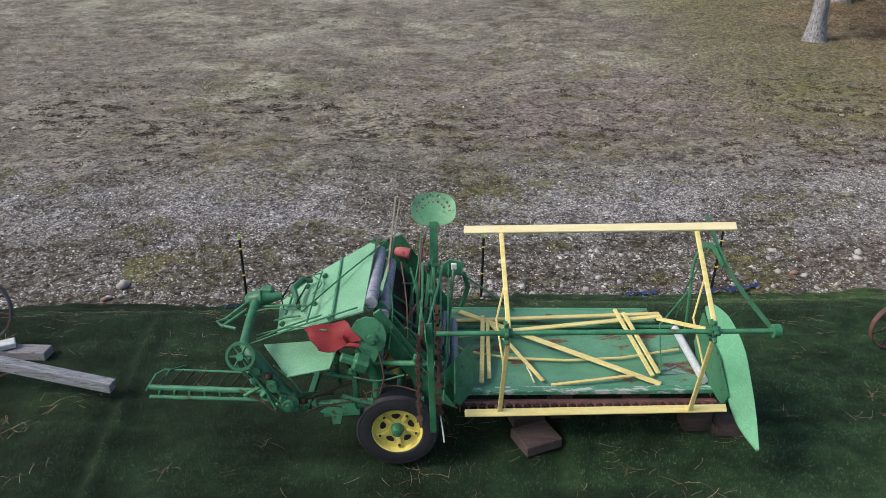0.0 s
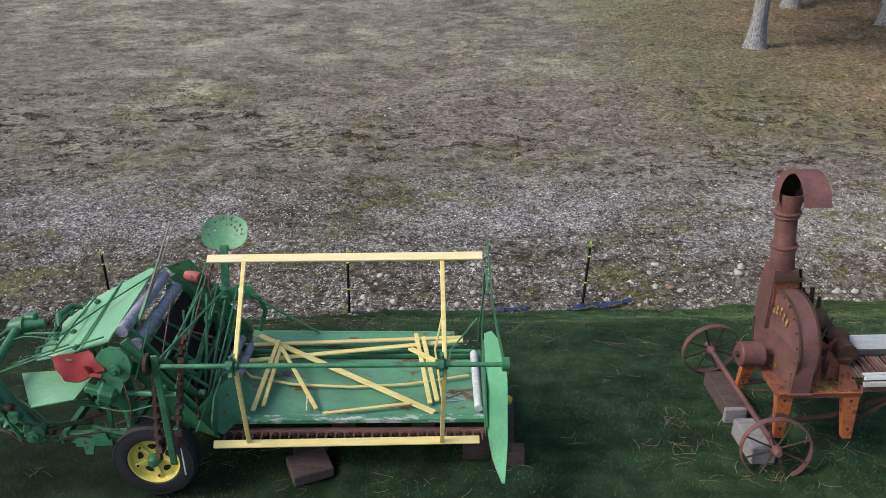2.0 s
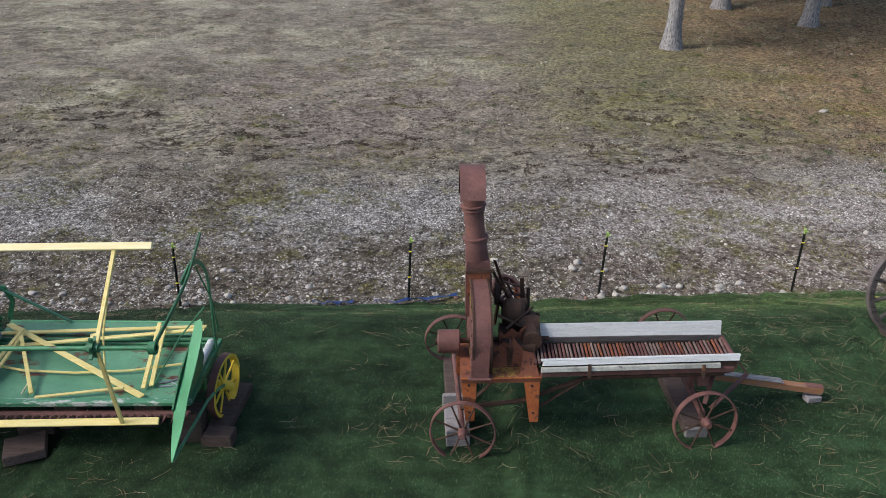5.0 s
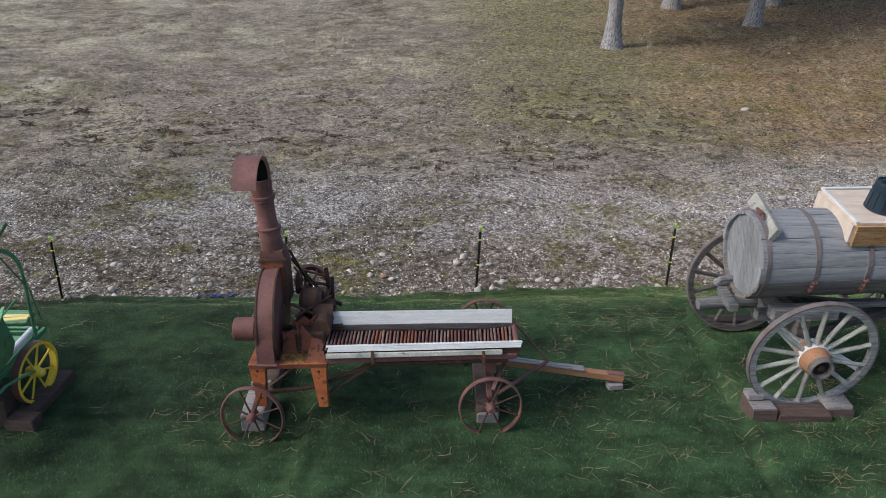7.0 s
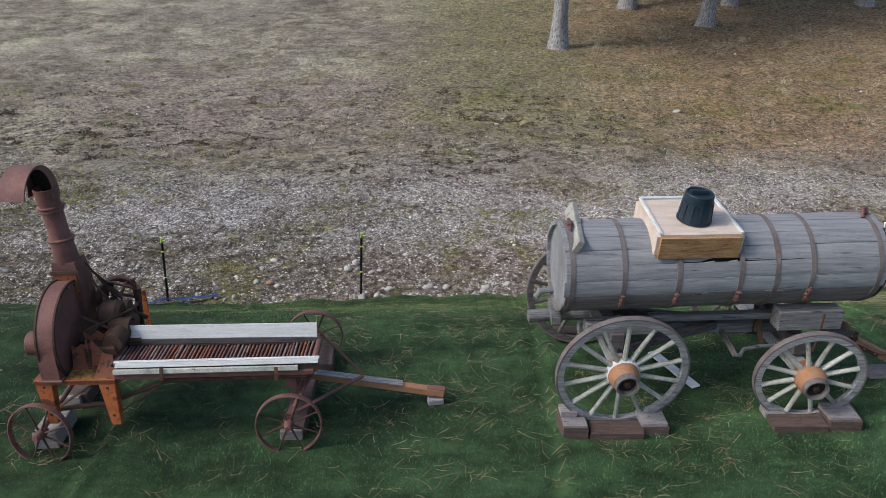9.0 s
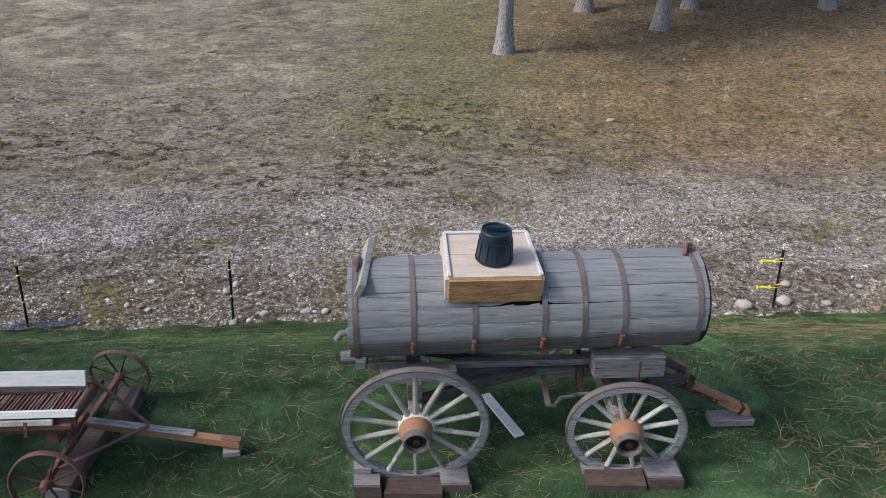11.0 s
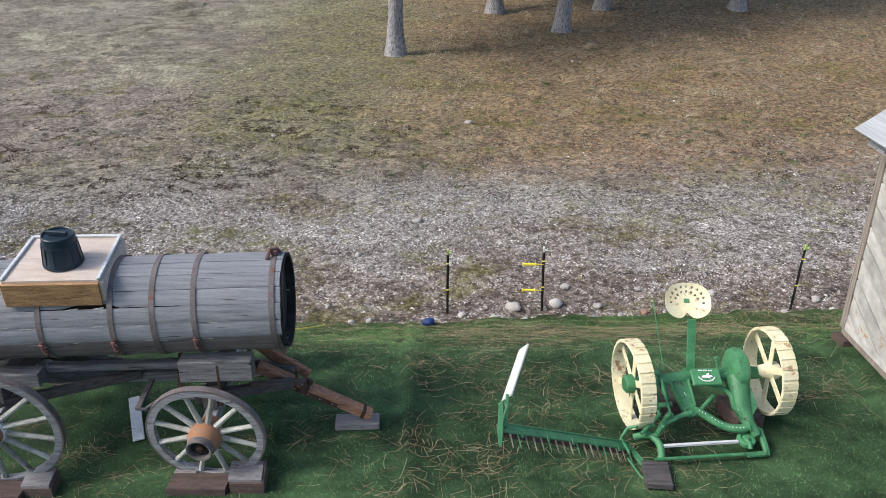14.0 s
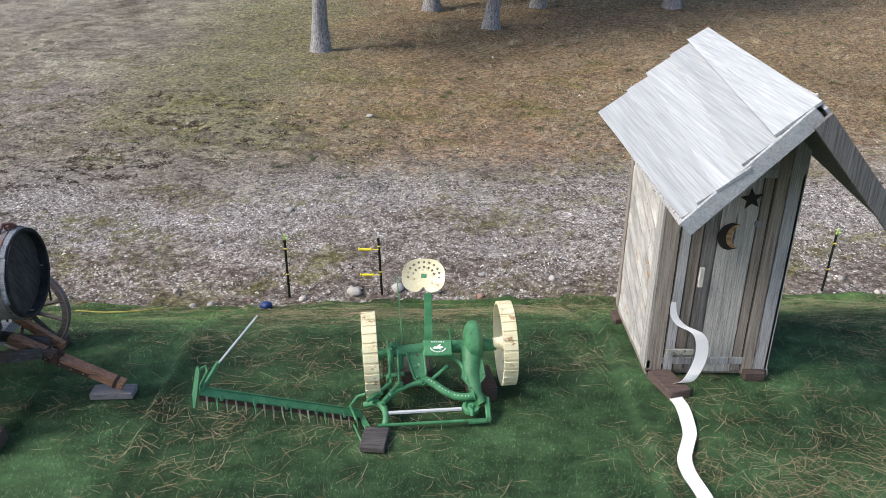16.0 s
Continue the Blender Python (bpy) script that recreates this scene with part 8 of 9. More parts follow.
    for pts, r, m in (([(-1.05, 5.95, 1.22), (-1.1, 5.8, 1.27), (-1.02, 5.7, 1.25), (-1.08, 5.6, 1.2)], 0.006, G), ([(-1.2, 5.9, 1.16), (-1.14, 5.7, 1.24), (-1.2, 5.5, 1.16), (-1.14, 5.4, 1.14)], 0.007, DARK), ([(-1.62, 5.45, 1.08), (-1.4, 5.42, 1.16), (-1.1, 5.3, 1.2)], 0.006, G), ([(-1.5, 5.3, 0.98), (-1.2, 5.22, 1.1), (-0.9, 5.1, 1.14)], 0.006, G), ([(-0.5, 5.02, 1.0), (-0.46, 4.98, 0.8), (-0.5, 5.0, 0.62)], 0.007, RUSTY), ([(-0.7, 5.0, 0.78), (-0.5, 4.98, 0.76), (-0.3, 5.0, 0.8)], 0.007, G), ([(-0.62, 5.0, 0.62), (-0.4, 5.0, 0.7), (-0.2, 4.9, 0.72)], 0.006, RUST_DARK), ([(-0.44, 5.6, 1.3), (-0.4, 5.3, 1.2), (-0.42, 5.05, 1.0)], 0.007, G), ([(-0.36, 5.9, 1.35), (-0.3, 5.5, 1.2), (-0.28, 5.2, 1.0)], 0.006, RUSTY), ([(-0.2, 6.4, 1.42), (-0.22, 6.1, 1.24), (-0.26, 5.8, 1.1)], 0.006, G), ([(-0.16, 6.5, 1.36), (-0.2, 6.35, 1.2), (-0.14, 6.2, 1.1)], 0.01, RUST_DARK), ([(-0.24, 6.46, 1.4), (-0.18, 6.4, 1.25), (-0.2, 6.3, 1.16)], 0.008, RUSTY), ([(-1.34, 4.96, 0.6), (-1.5, 5.1, 0.7), (-1.62, 5.2, 0.66)], 0.006, RUST_DARK), ([(-1.1, 4.9, 0.5), (-0.95, 4.93, 0.56), (-0.8, 4.97, 0.52)], 0.006, RUST_DARK)):
        part("wire_rod", Shape().tube(smooth_line(pts), r, 6), m, t)
    for c in ((-1.02, 5.9, 1.22), (-1.06, 5.5, 1.16), (-0.62, 6.2, 1.42), (-1.13, 5.66, 1.24), (-1.18, 5.46, 1.15), (-1.3, 5.36, 1.05), (-0.88, 5.16, 1.22), (-0.72, 5.02, 0.82), (-0.66, 5.04, 1.0)):
        part("collar", Shape().lathe(c, (0.3, 1, 0.2), [(-0.016, 0.001), (-0.016, 0.02), (0.016, 0.02), (0.016, 0.001)], 10), G, t)
    # needle frame: knotter end, tube, hand wheel, lower arm
    part("knotter_casting", Shape().lathe((-1.55, 5.62, 1.14), (0.95, 0.1, 0.1), [(-0.1, 0.001), (-0.1, 0.035), (-0.07, 0.065), (-0.02, 0.07), (0.0, 0.078), (0.04, 0.078), (0.05, 0.06), (0.12, 0.045), (0.2, 0.03), (0.2, 0.001)], 20).box((-1.47, 5.66, 1.2), (0.1, 0.08, 0.07), None, 0.015), G, t)
    part("frame_tube", Shape().tube([(-1.55, 5.58, 1.14), (-1.56, 5.35, 1.08), (-1.55, 5.1, 1.02), (-1.46, 5.0, 0.96), (-1.34, 4.97, 0.8), (-1.2, 4.96, 0.62)], [0.042, 0.036, 0.04, 0.06, 0.055, 0.05], 14), G, t)
    part("twine_fingers", Shape().tube([(-1.62, 5.56, 1.14), (-1.78, 5.42, 1.06), (-1.84, 5.4, 1.05), (-1.8, 5.36, 1.04), (-1.66, 5.3, 1.04)], 0.012, 8).tube([(-1.62, 5.5, 1.1), (-1.8, 5.36, 1.02)], 0.014, 8), G, t)
    hw = part("hand_wheel", Shape().lathe((-1.53, 4.9, 1.03), (0.05, -1, 0.35), [(-0.014, 0.09), (-0.014, 0.112), (0.014, 0.112), (0.014, 0.09)], 32, True), G, t)
    hd = Vector((0.05, -1, 0.35)).normalized()
    hu = hd.cross(Vector((0, 0, 1))).normalized()
    hv = hd.cross(hu)
    for k in range(6):
        a = k * math.pi / 3
        o = hu * math.cos(a) + hv * math.sin(a)
        part("spoke", Shape().beam(Vector((-1.53, 4.9, 1.03)), Vector((-1.53, 4.9, 1.03)) + o * 0.094, 0.014, 0.016), G, hw)
    part("wheel_boss", Shape().lathe((-1.53, 4.9, 1.03), hd, [(-0.03, 0.001), (-0.03, 0.028), (0.03, 0.028), (0.03, 0.001)], 14), G, hw)
    low = Shape().lathe((-1.2, 4.94, 0.6), (0.2, -1, 0.1), [(-0.06, 0.001), (-0.06, 0.07), (0.05, 0.07), (0.06, 0.03), (0.06, 0.001)], 18).lathe((-1.3, 4.93, 0.76), (0, -1, 0.1), [(-0.02, 0.04), (0.07, 0.035), (0.07, 0.001)], 14).lathe((-1.42, 4.94, 0.9), (0, -1, 0.1), [(-0.02, 0.03), (0.06, 0.03), (0.06, 0.001)], 12)
    low.beam((-1.5, 4.93, 0.86), (-1.24, 4.9, 0.6), 0.03, 0.012).beam((-1.58, 4.95, 0.92), (-1.44, 4.95, 0.72), 0.02, 0.02)
    part("gear_arm", low, G, t)
    part("needle_rods", Shape().tube([(-1.4, 4.93, 0.74), (-1.5, 4.98, 0.66), (-1.56, 4.98, 0.62)], 0.016, 8).tube([(-1.5, 5.0, 0.86), (-1.4, 4.95, 0.72), (-1.3, 4.9, 0.55)], 0.012, 8), G, t)
    rnd = random.Random(12)
    for c, sx, sy, sz in (((-1.24, 4.9, 0.66), 0.06, 0.05, 0.07), ((-1.34, 4.92, 0.84), 0.05, 0.06, 0.05), ((-1.16, 4.92, 0.54), 0.08, 0.05, 0.05), ((-1.1, 4.96, 0.58), 0.06, 0.06, 0.04), ((-1.38, 4.9, 0.7), 0.04, 0.04, 0.08), ((-1.46, 4.92, 0.8), 0.05, 0.04, 0.05), ((-1.28, 4.98, 0.52), 0.1, 0.05, 0.04), ((-1.5, 5.02, 0.94), 0.07, 0.06, 0.06), ((-1.02, 5.0, 0.52), 0.05, 0.06, 0.06)):
        part("casting", Shape().box(c, (sx, sy, sz), pose(0, 0, 0, rnd.uniform(-40, 40), rnd.uniform(-40, 40), rnd.uniform(-40, 40)), 0.012), G if rnd.random() < 0.8 else RUST_DARK, t)
    for p, q in (((-1.5, 4.94, 0.9), (-1.3, 4.88, 0.56)), ((-1.44, 4.96, 0.78), (-1.16, 4.9, 0.5)), ((-1.6, 5.0, 0.66), (-1.3, 4.9, 0.52)), ((-1.3, 4.95, 0.92), (-1.1, 4.96, 0.66)), ((-1.05, 4.98, 0.5), (-0.6, 5.02, 0.56))):
        part("thin_rod", Shape().tube([p, Vector(p).lerp(Vector(q), 0.6) + Vector((0.02, -0.015, 0.02)), q], 0.008, 6), RUST_DARK if rnd.random() < 0.5 else G, t)
    for c, ax, r in (((-1.32, 4.9, 0.78), (0.1, -1, 0.2), 0.04), ((-1.2, 4.87, 0.6), (0.2, -1, 0.1), 0.045), ((-1.08, 4.95, 0.5), (0, -1, 0), 0.035)):
        part("pinion", Shape().lathe(c, ax, [(-0.012, 0.001), (-0.012, r), (0.012, r), (0.012, 0.4 * r), (0.03, 0.4 * r), (0.03, 0.001)], 14), G, t)
    # bundle carrier: long tubes with fingers
    carrier = part("bundle_carrier", Shape().tube([(-1.3, 5.02, 0.63), (-2.34, 5.08, 0.63)], 0.024, 10).tube([(-1.34, 4.99, 0.57), (-2.33, 5.03, 0.575)], 0.016, 8).tube([(-1.46, 5.24, 0.66), (-2.3, 5.32, 0.64), (-2.36, 5.28, 0.62), (-2.36, 5.05, 0.62)], 0.01, 8), G, t)
    for k in range(9):
        x = -2.3 + k * 0.1
        part("finger", Shape().tube([(x, 5.07, 0.63), (x + 0.04, 5.2, 0.65), (x + 0.06, 5.3, 0.645)], 0.007, 6), RUST_DARK, carrier)
    for k in range(8):
        part("clip", Shape().box((-2.25 + k * 0.12, 5.05, 0.6), (0.02, 0.05, 0.05)), G, carrier)
    part("finger", Shape().tube([(-2.28, 5.1, 0.62), (-2.24, 5.28, 0.66), (-2.16, 5.44, 0.6)], 0.01, 6), G, carrier)
    # main frame below
    for p, q, w, h in (((-1.05, 5.02, 0.5), (-0.15, 5.06, 0.52), 0.05, 0.06), ((-0.95, 5.0, 0.44), (-0.66, 5.0, 0.46), 0.04, 0.05), ((-1.1, 5.05, 0.42), (-1.05, 6.2, 0.5), 0.05, 0.06), ((-0.55, 5.0, 0.5), (-0.55, 6.2, 0.5), 0.06, 0.06), ((-0.5, 5.1, 0.4), (-0.52, 5.14, 1.0), 0.05, 0.03), ((-0.56, 6.25, 0.4), (-0.54, 6.28, 1.2), 0.05, 0.03), ((-1.1, 6.0, 0.5), (-1.1, 6.02, 1.12), 0.04, 0.03), ((-0.7, 5.1, 0.5), (-0.72, 5.16, 0.9), 0.04, 0.02), ((-0.9, 5.5, 0.5), (-0.95, 5.5, 1.1), 0.04, 0.03), ((-1.0, 6.1, 0.42), (0.1, 6.15, 0.42), 0.06, 0.07), ((-0.2, 5.1, 0.3), (-0.2, 6.2, 0.4), 0.06, 0.08)):
        part("frame_bar", Shape().beam(p, q, w, h), G, t)
    for p, q, r in (((-1.15, 4.98, 0.56), (-0.2, 5.3, 0.76), 0.012), ((-0.95, 5.1, 0.75), (-0.55, 5.2, 0.6), 0.016), ((-1.0, 5.2, 0.7), (-0.4, 5.15, 0.72), 0.014), ((-0.85, 5.3, 0.5), (-0.85, 5.1, 0.85), 0.014), ((-1.2, 5.0, 0.6), (-0.9, 5.2, 0.5), 0.02), ((-0.8, 5.0, 0.6), (-0.45, 5.02, 0.48), 0.018), ((-0.7, 5.4, 0.5), (-1.0, 5.4, 0.95), 0.012)):
        part("rod", Shape().tube([p, q], r, 8), GREEN if r != 0.012 else RUST_DARK, t)
    part("linkage_plate", Shape().prism([(-0.16, -0.02), (-0.05, 0.06), (0.12, 0.03), (0.14, -0.03), (0.02, -0.05), (0.0, -0.14), (-0.06, -0.14), (-0.07, -0.05)], (-0.82, 4.98, 0.5), (1, 0, 0.1), (0, 0.1, 1), -0.03), G, t)
    # outer divider: a twisted leaf with an inner sheet
    left = [(2.28, 5.82, 0.96), (2.28, 5.6, 0.84), (2.28, 5.3, 0.68), (2.28, 5.05, 0.54), (2.31, 4.85, 0.43), (2.37, 4.63, 0.38)]
    right = [(2.34, 5.8, 1.0), (2.41, 5.6, 0.98), (2.44, 5.3, 0.88), (2.43, 5.05, 0.73), (2.42, 4.84, 0.56), (2.39, 4.62, 0.39)]
    left, right = smooth_line(left), smooth_line(right)
    n = len(left)
    g = Shape().add(left + right + [(x, y, z - 0.016) for x, y, z in left] + [(x, y, z - 0.016) for x, y, z in right],
                    [(i, i + 1, n + i + 1, n + i) for i in range(n - 1)] + [(2 * n + i, 3 * n + i, 3 * n + i + 1, 2 * n + i + 1) for i in range(n - 1)] + [(i, 2 * n + i, 2 * n + i + 1, i + 1) for i in range(n - 1)] + [(n + i, n + i + 1, 3 * n + i + 1, 3 * n + i) for i in range(n - 1)] + [(0, n, 3 * n, 2 * n), (n - 1, 3 * n - 1, 4 * n - 1, 2 * n - 1)])
    part("divider_leaf", g, GREEN_LEAF, t, "faded green divider leaf")
    part("divider_sheet", Shape().prism([(0.0, 0.45), (0.5, 0.3), (0.78, 0.12), (0.72, -0.02), (0.36, -0.05), (0.0, 0.0), (-0.1, 0.1)], (2.28, 5.82, 0.45), (0, -1, 0), (0, 0, 1), 0.012), G, t)
    part("divider_runner", Shape().tube([(2.38, 4.64, 0.37), (2.42, 5.0, 0.4), (2.45, 5.37, 0.42), (2.45, 5.6, 0.36), (2.47, 5.82, 0.29)], 0.014, 8), G, t)
    # arched stay beside the divider
    part("arched_stay", flat_bar([(2.29, 5.6, 1.45), (2.29, 5.86, 1.5), (2.29, 6.06, 1.44), (2.29, 6.21, 1.3), (2.29, 6.27, 1.12), (2.29, 6.26, 0.8), (2.29, 6.24, 0.42)], 0.012, 0.042), G, t)
    part("reel_end_lever", flat_bar([(2.31, 6.18, 1.67), (2.32, 5.72, 1.48), (2.33, 5.27, 1.4), (2.36, 4.66, 1.37)], 0.012, 0.038), G, t)
    part("shaft_end_gear", Shape().lathe((2.36, 4.68, 1.38), (1, 0, 0), [(-0.02, 0.02), (-0.02, 0.05), (0.03, 0.05), (0.03, 0.02)], 14), G, t)
    part("stay_rod", Shape().tube([(2.3, 5.95, 1.45), (2.28, 6.34, 0.9), (2.26, 6.45, 0.5)], 0.008, 6), G, t)
    part("stay_rod", Shape().tube([(2.24, 6.2, 0.9), (2.0, 6.1, 0.62), (1.9, 5.6, 0.42)], 0.008, 6), G, t)
    # grain wheel
    spoked_wheel(t, (2.45, 5.84, 0.27), (1, -0.14, -0.06), 0.3, 0.075, 0.014, 8, 0.012, [(-0.08, 0.001), (-0.08, 0.04), (0, 0.055), (0.08, 0.04), (0.1, 0.02), (0.1, 0.001)], (RUSTY, YELLOW_BRIGHT, YELLOW_BRIGHT), label="grain wheel with a rusty rim and yellow spokes")
    part("rim_lining", Shape().lathe((2.45, 5.84, 0.27), (1, -0.14, -0.06), [(-0.036, 0.276), (-0.036, 0.286), (0.04, 0.299), (0.04, 0.27)], 48, True), YELLOW_BRIGHT, t, "yellow painted rim")
    return t


grain_binder()
# loose slats thrown on the platform
GL = "loose slats on the platform"
LOOSE = (((0.16, 6.5, 0.54), (1.86, 5.44, 0.415), 0.06), ((0.0, 6.39, 0.495), (2.12, 6.54, 0.495), 0.05), ((0.14, 6.14, 0.48), (2.12, 6.46, 0.51), 0.055), 
         ((0.38, 6.36, 0.57), (0.33, 5.44, 0.43), 0.04), ((0.42, 6.26, 0.56), (0.4, 5.52, 0.42), 0.035), ((0.44, 6.2, 0.58), (0.86, 5.48, 0.42), 0.035), ((0.92, 5.42, 0.42), (1.66, 5.54, 0.44), 0.03), ((1.67, 6.5, 0.56), (1.82, 5.56, 0.42), 0.04), ((1.74, 6.44, 0.56), (1.88, 5.6, 0.42), 0.04))
for p, q, w in LOOSE:
    single("reel_slat", Shape().beam(p, q, w, 0.018), YELLOW, ((p[0] + q[0]) / 2, (p[1] + q[1]) / 2, 0.4), "loose pale yellow reel slat lying on the green platform", "slat", GL)
single("strap", Shape().tube([(0.1, 6.08, 0.43), (0.2, 5.95, 0.43), (0.6, 5.84, 0.425), (1.1, 5.8, 0.425), (1.6, 5.84, 0.425), (2.16, 5.98, 0.43)], 0.012, 6), YELLOW, (1.1, 5.85, 0.4), "thin pale strap lying across the platform", "strap")
single("strap", Shape().tube([(0.74, 5.7, 0.42), (0.76, 5.6, 0.425), (0.78, 5.46, 0.42)], 0.008, 6), CREAM, (0.76, 5.6, 0.4), "short bent yellow strap on the platform", "strap")
for k, (x, y, a) in enumerate(((1.98, 5.7, 20), (2.03, 5.72, 35), (2.0, 5.63, 5), (2.08, 5.66, -30))):
    v = Vector((math.cos(radians(a)), math.sin(radians(a)), 0)) * 0.06
    c = Vector((x, y, 0.398))
    single("bolt", Shape().tube([c - v, c + v], 0.007, 6), GALV, (x, y, 0.39), "small grey bolt lying on the platform", "bolt", "bolts on the platform")
block((0.8, 5.3, ground_at(0.8, 5.3) + 0.06), (0.34, 0.3, 0.1), 24, TIMBER, "paver", "dark brown paver tilted on the turf", "paver")
block((0.75, 5.62, ground_at(0.75, 5.62) + 0.06), (0.3, 0.16, 0.12), 15, TIMBER, "timber", "brown timber below the platform", "timber")
block((1.05, 5.68, ground_at(1.05, 5.68) + 0.14), (0.2, 0.16, 0.28), 5, TIMBER, "timber", "brown timber propping the platform", "timber")
block((1.75, 5.75, ground_at(1.75, 5.75) + 0.14), (0.2, 0.16, 0.28), 5, TIMBER, "timber", "brown timber propping the platform", "timber")
block((2.22, 5.52, ground_at(2.22, 5.52) + 0.15), (0.24, 0.2, 0.3), 3, TIMBER, "timber", "brown timber propping the divider end", "timber")
block((2.47, 5.8, ground_at(2.47, 5.8) + 0.03), (0.2, 0.9, 0.11), -4, TIMBER, "timber", "long brown timber under the grain wheel", "timber")
block((2.5, 5.42, ground_at(2.5, 5.42) + 0.06), (0.26, 0.16, 0.12), -4, TIMBER, "timber", "short brown timber beside the grain wheel", "timber")

# ---- implement at the west end: wheel on a board, pole on the turf ----
west = thing("farm_cart", (-4.7, 6.4, -0.15), "old farm cart with a dark iron wheel and greyed wooden pole", "cart")
spoked_wheel(west, (-4.9, 6.9, 0.36), (0.15, -1, 0.0), 0.42, 0.06, 0.02, 10, 0.014, [(-0.08, 0.001), (-0.08, 0.05), (0.08, 0.05), (0.08, 0.001)], (HOOP, RUST_DARK, RUST_DARK), label="dark iron wheel")
part("pole", Shape().beam((-4.9, 6.24, 0.27), (-3.12, 6.02, 0.0), 0.11, 0.1), WOOD_GREY, west, "greyed wooden pole")
part("axle", Shape().tube([(-4.9, 6.9, 0.36), (-5.2, 8.0, 0.36)], 0.04, 10), RUST_DARK, west)
part("pole_iron", Shape().tube([(-4.9, 6.05, 0.1), (-4.3, 6.02, 0.06), (-4.1, 6.1, 0.1)], 0.012, 8), RUST_DARK, west)
part("frame", Shape().beam((-5.5, 6.3, 0.35), (-4.8, 6.25, 0.25), 0.12, 0.12), TIMBER, west)
block((-4.5, 6.84, ground_at(-4.5, 6.84) + 0.05), (0.74, 0.17, 0.1), -3, TIMBER_END, "plank", "grey-brown plank under the cart wheel", "plank")
block((-4.56, 6.84, ground_at(-4.56, 6.84) + 0.14), (0.16, 0.14, 0.06), 30, WOOD_WHITE, "wedge", "pale wedge on the plank", "wedge")


# ---- loose cover of the ground ----
rng = np.random.default_rng(7)


def wave(x, y, s, k):
    return 1.25 * (vnoise(x, y * 1.35, s * 0.45, k) + 0.5 * vnoise(x, y * 1.35, s * 1.1, k + 2))


def place(n, x0, x1, y0, y1, keep):
    x, y = rng.uniform(x0, x1, n), rng.uniform(y0, y1, n)
    ok = rng.uniform(0, 1, n) < keep(x, y)
    return x[ok], y[ok]


def blades(x, y, z, length, width, lean, turn=None):
    """Narrow three-cornered blades standing or lying on the ground."""
    n = len(x)
    a = rng.uniform(0, 2 * np.pi, n) if turn is None else turn
    d = np.stack([np.cos(a), np.sin(a), np.zeros(n)], 1)
    s = np.stack([-np.sin(a), np.cos(a), np.zeros(n)], 1)
    base = np.stack([x, y, z], 1)
    up = np.array([0, 0, 1.0])
    tip = base + d * (length * np.sin(lean))[:, None] + up * (length * np.cos(lean))[:, None]
    v = np.stack([base - s * width[:, None], base + s * width[:, None], tip], 1).reshape(-1, 3)
    return v, np.arange(n * 3).reshape(-1, 3)


def stones(x, y, z, size):
    """Irregular pebbles, sunk a little."""
    n = len(x)
    t = np.array([[1, 0, 0], [0, 1, 0], [-1, 0, 0], [0, -1, 0], [0, 0, 0.75]])
    f = np.array([[0, 1, 4], [1, 2, 4], [2, 3, 4], [3, 0, 4]])
    p = t[None] * rng.uniform(0.6, 1.25, (n, 5, 1)) + rng.normal(0, 0.16, (n, 5, 3))
    a = rng.uniform(0, 2 * np.pi, n)
    c, s = np.cos(a)[:, None], np.sin(a)[:, None]
    px, py = p[:, :, 0] * c - p[:, :, 1] * s, p[:, :, 0] * s + p[:, :, 1] * c
    q = np.stack([px, py, p[:, :, 2]], 2) * size[:, None, None]
    q += np.stack([x, y, z - size * 0.05], 1)[:, None]
    return q.reshape(-1, 3), (f[None] + (np.arange(n) * 5)[:, None, None]).reshape(-1, 3)


def moss_mask(x, y):
    """Small cushions of moss, most along the edge of the gravel."""
    zone = np.exp(-((y - 14.6) / 1.5) ** 2) + 0.8 * np.exp(-((y - 11.2) / 0.7) ** 2) + 0.52 * smooth(15, 17, y)
    return smooth(0.37, 0.48, 1.4 * fbm(x, y * 1.5, 0.75, 9) + 0.1 * vnoise(x, y, 9, 2) - 0.22 * (1 - zone)) * (y > 9.9)


# pale gravel along the track, coarser stones by the bank
def gravel_keep(x, y):
    far = 1 - smooth(13.0, 17.2, y + 1.2 * wave(x, y, 0.8, 1) + 0.9 * wave(x, y, 2.1, 4) + 0.6 * wave(x, y, 5.0, 2))
    near = smooth(11.0, 12.6, y + 0.7 * wave(x, y, 0.9, 3))
    return np.clip(far * (0.03 + 0.97 * near) * (0.6 + 0.6 * wave(x, y, 0.7, 2) + 0.5 * wave(x, y, 2.3, 5)), 0.012, 1) * (1 - 0.8 * moss_mask(x, y))


gx, gy = place(430000, -9, 27, 9.6, 18.0, gravel_keep)
gs = np.exp(rng.normal(math.log(0.0105), 0.4, len(gx)))
v, f = stones(gx, gy, field_z(gx, gy), np.clip(gs, 0.006, 0.03))
tagged(from_arrays("gravel", v, f, PEBBLE), "loose pale grey and white gravel", "gravel", "", "stuff")
gx, gy = place(90000, -9, 27, 9.5, 13.4, lambda x, y: np.clip((1 - smooth(10.8, 13.2, y)) * (0.45 + 0.5 * wave(x, y, 1.1, 4) + 0.5 * wave(x, y, 3.1, 2)), 0.03, 1) * (1 - 0.8 * moss_mask(x, y)))
gs = np.exp(rng.normal(math.log(0.0118), 0.6, len(gx)))
v, f = stones(gx, gy, field_z(gx, gy), np.clip(gs, 0.007, 0.05))
tagged(from_arrays("stones", v, f, COARSE), "mixed brown, grey and white stones in dirt", "stones", "", "stuff")


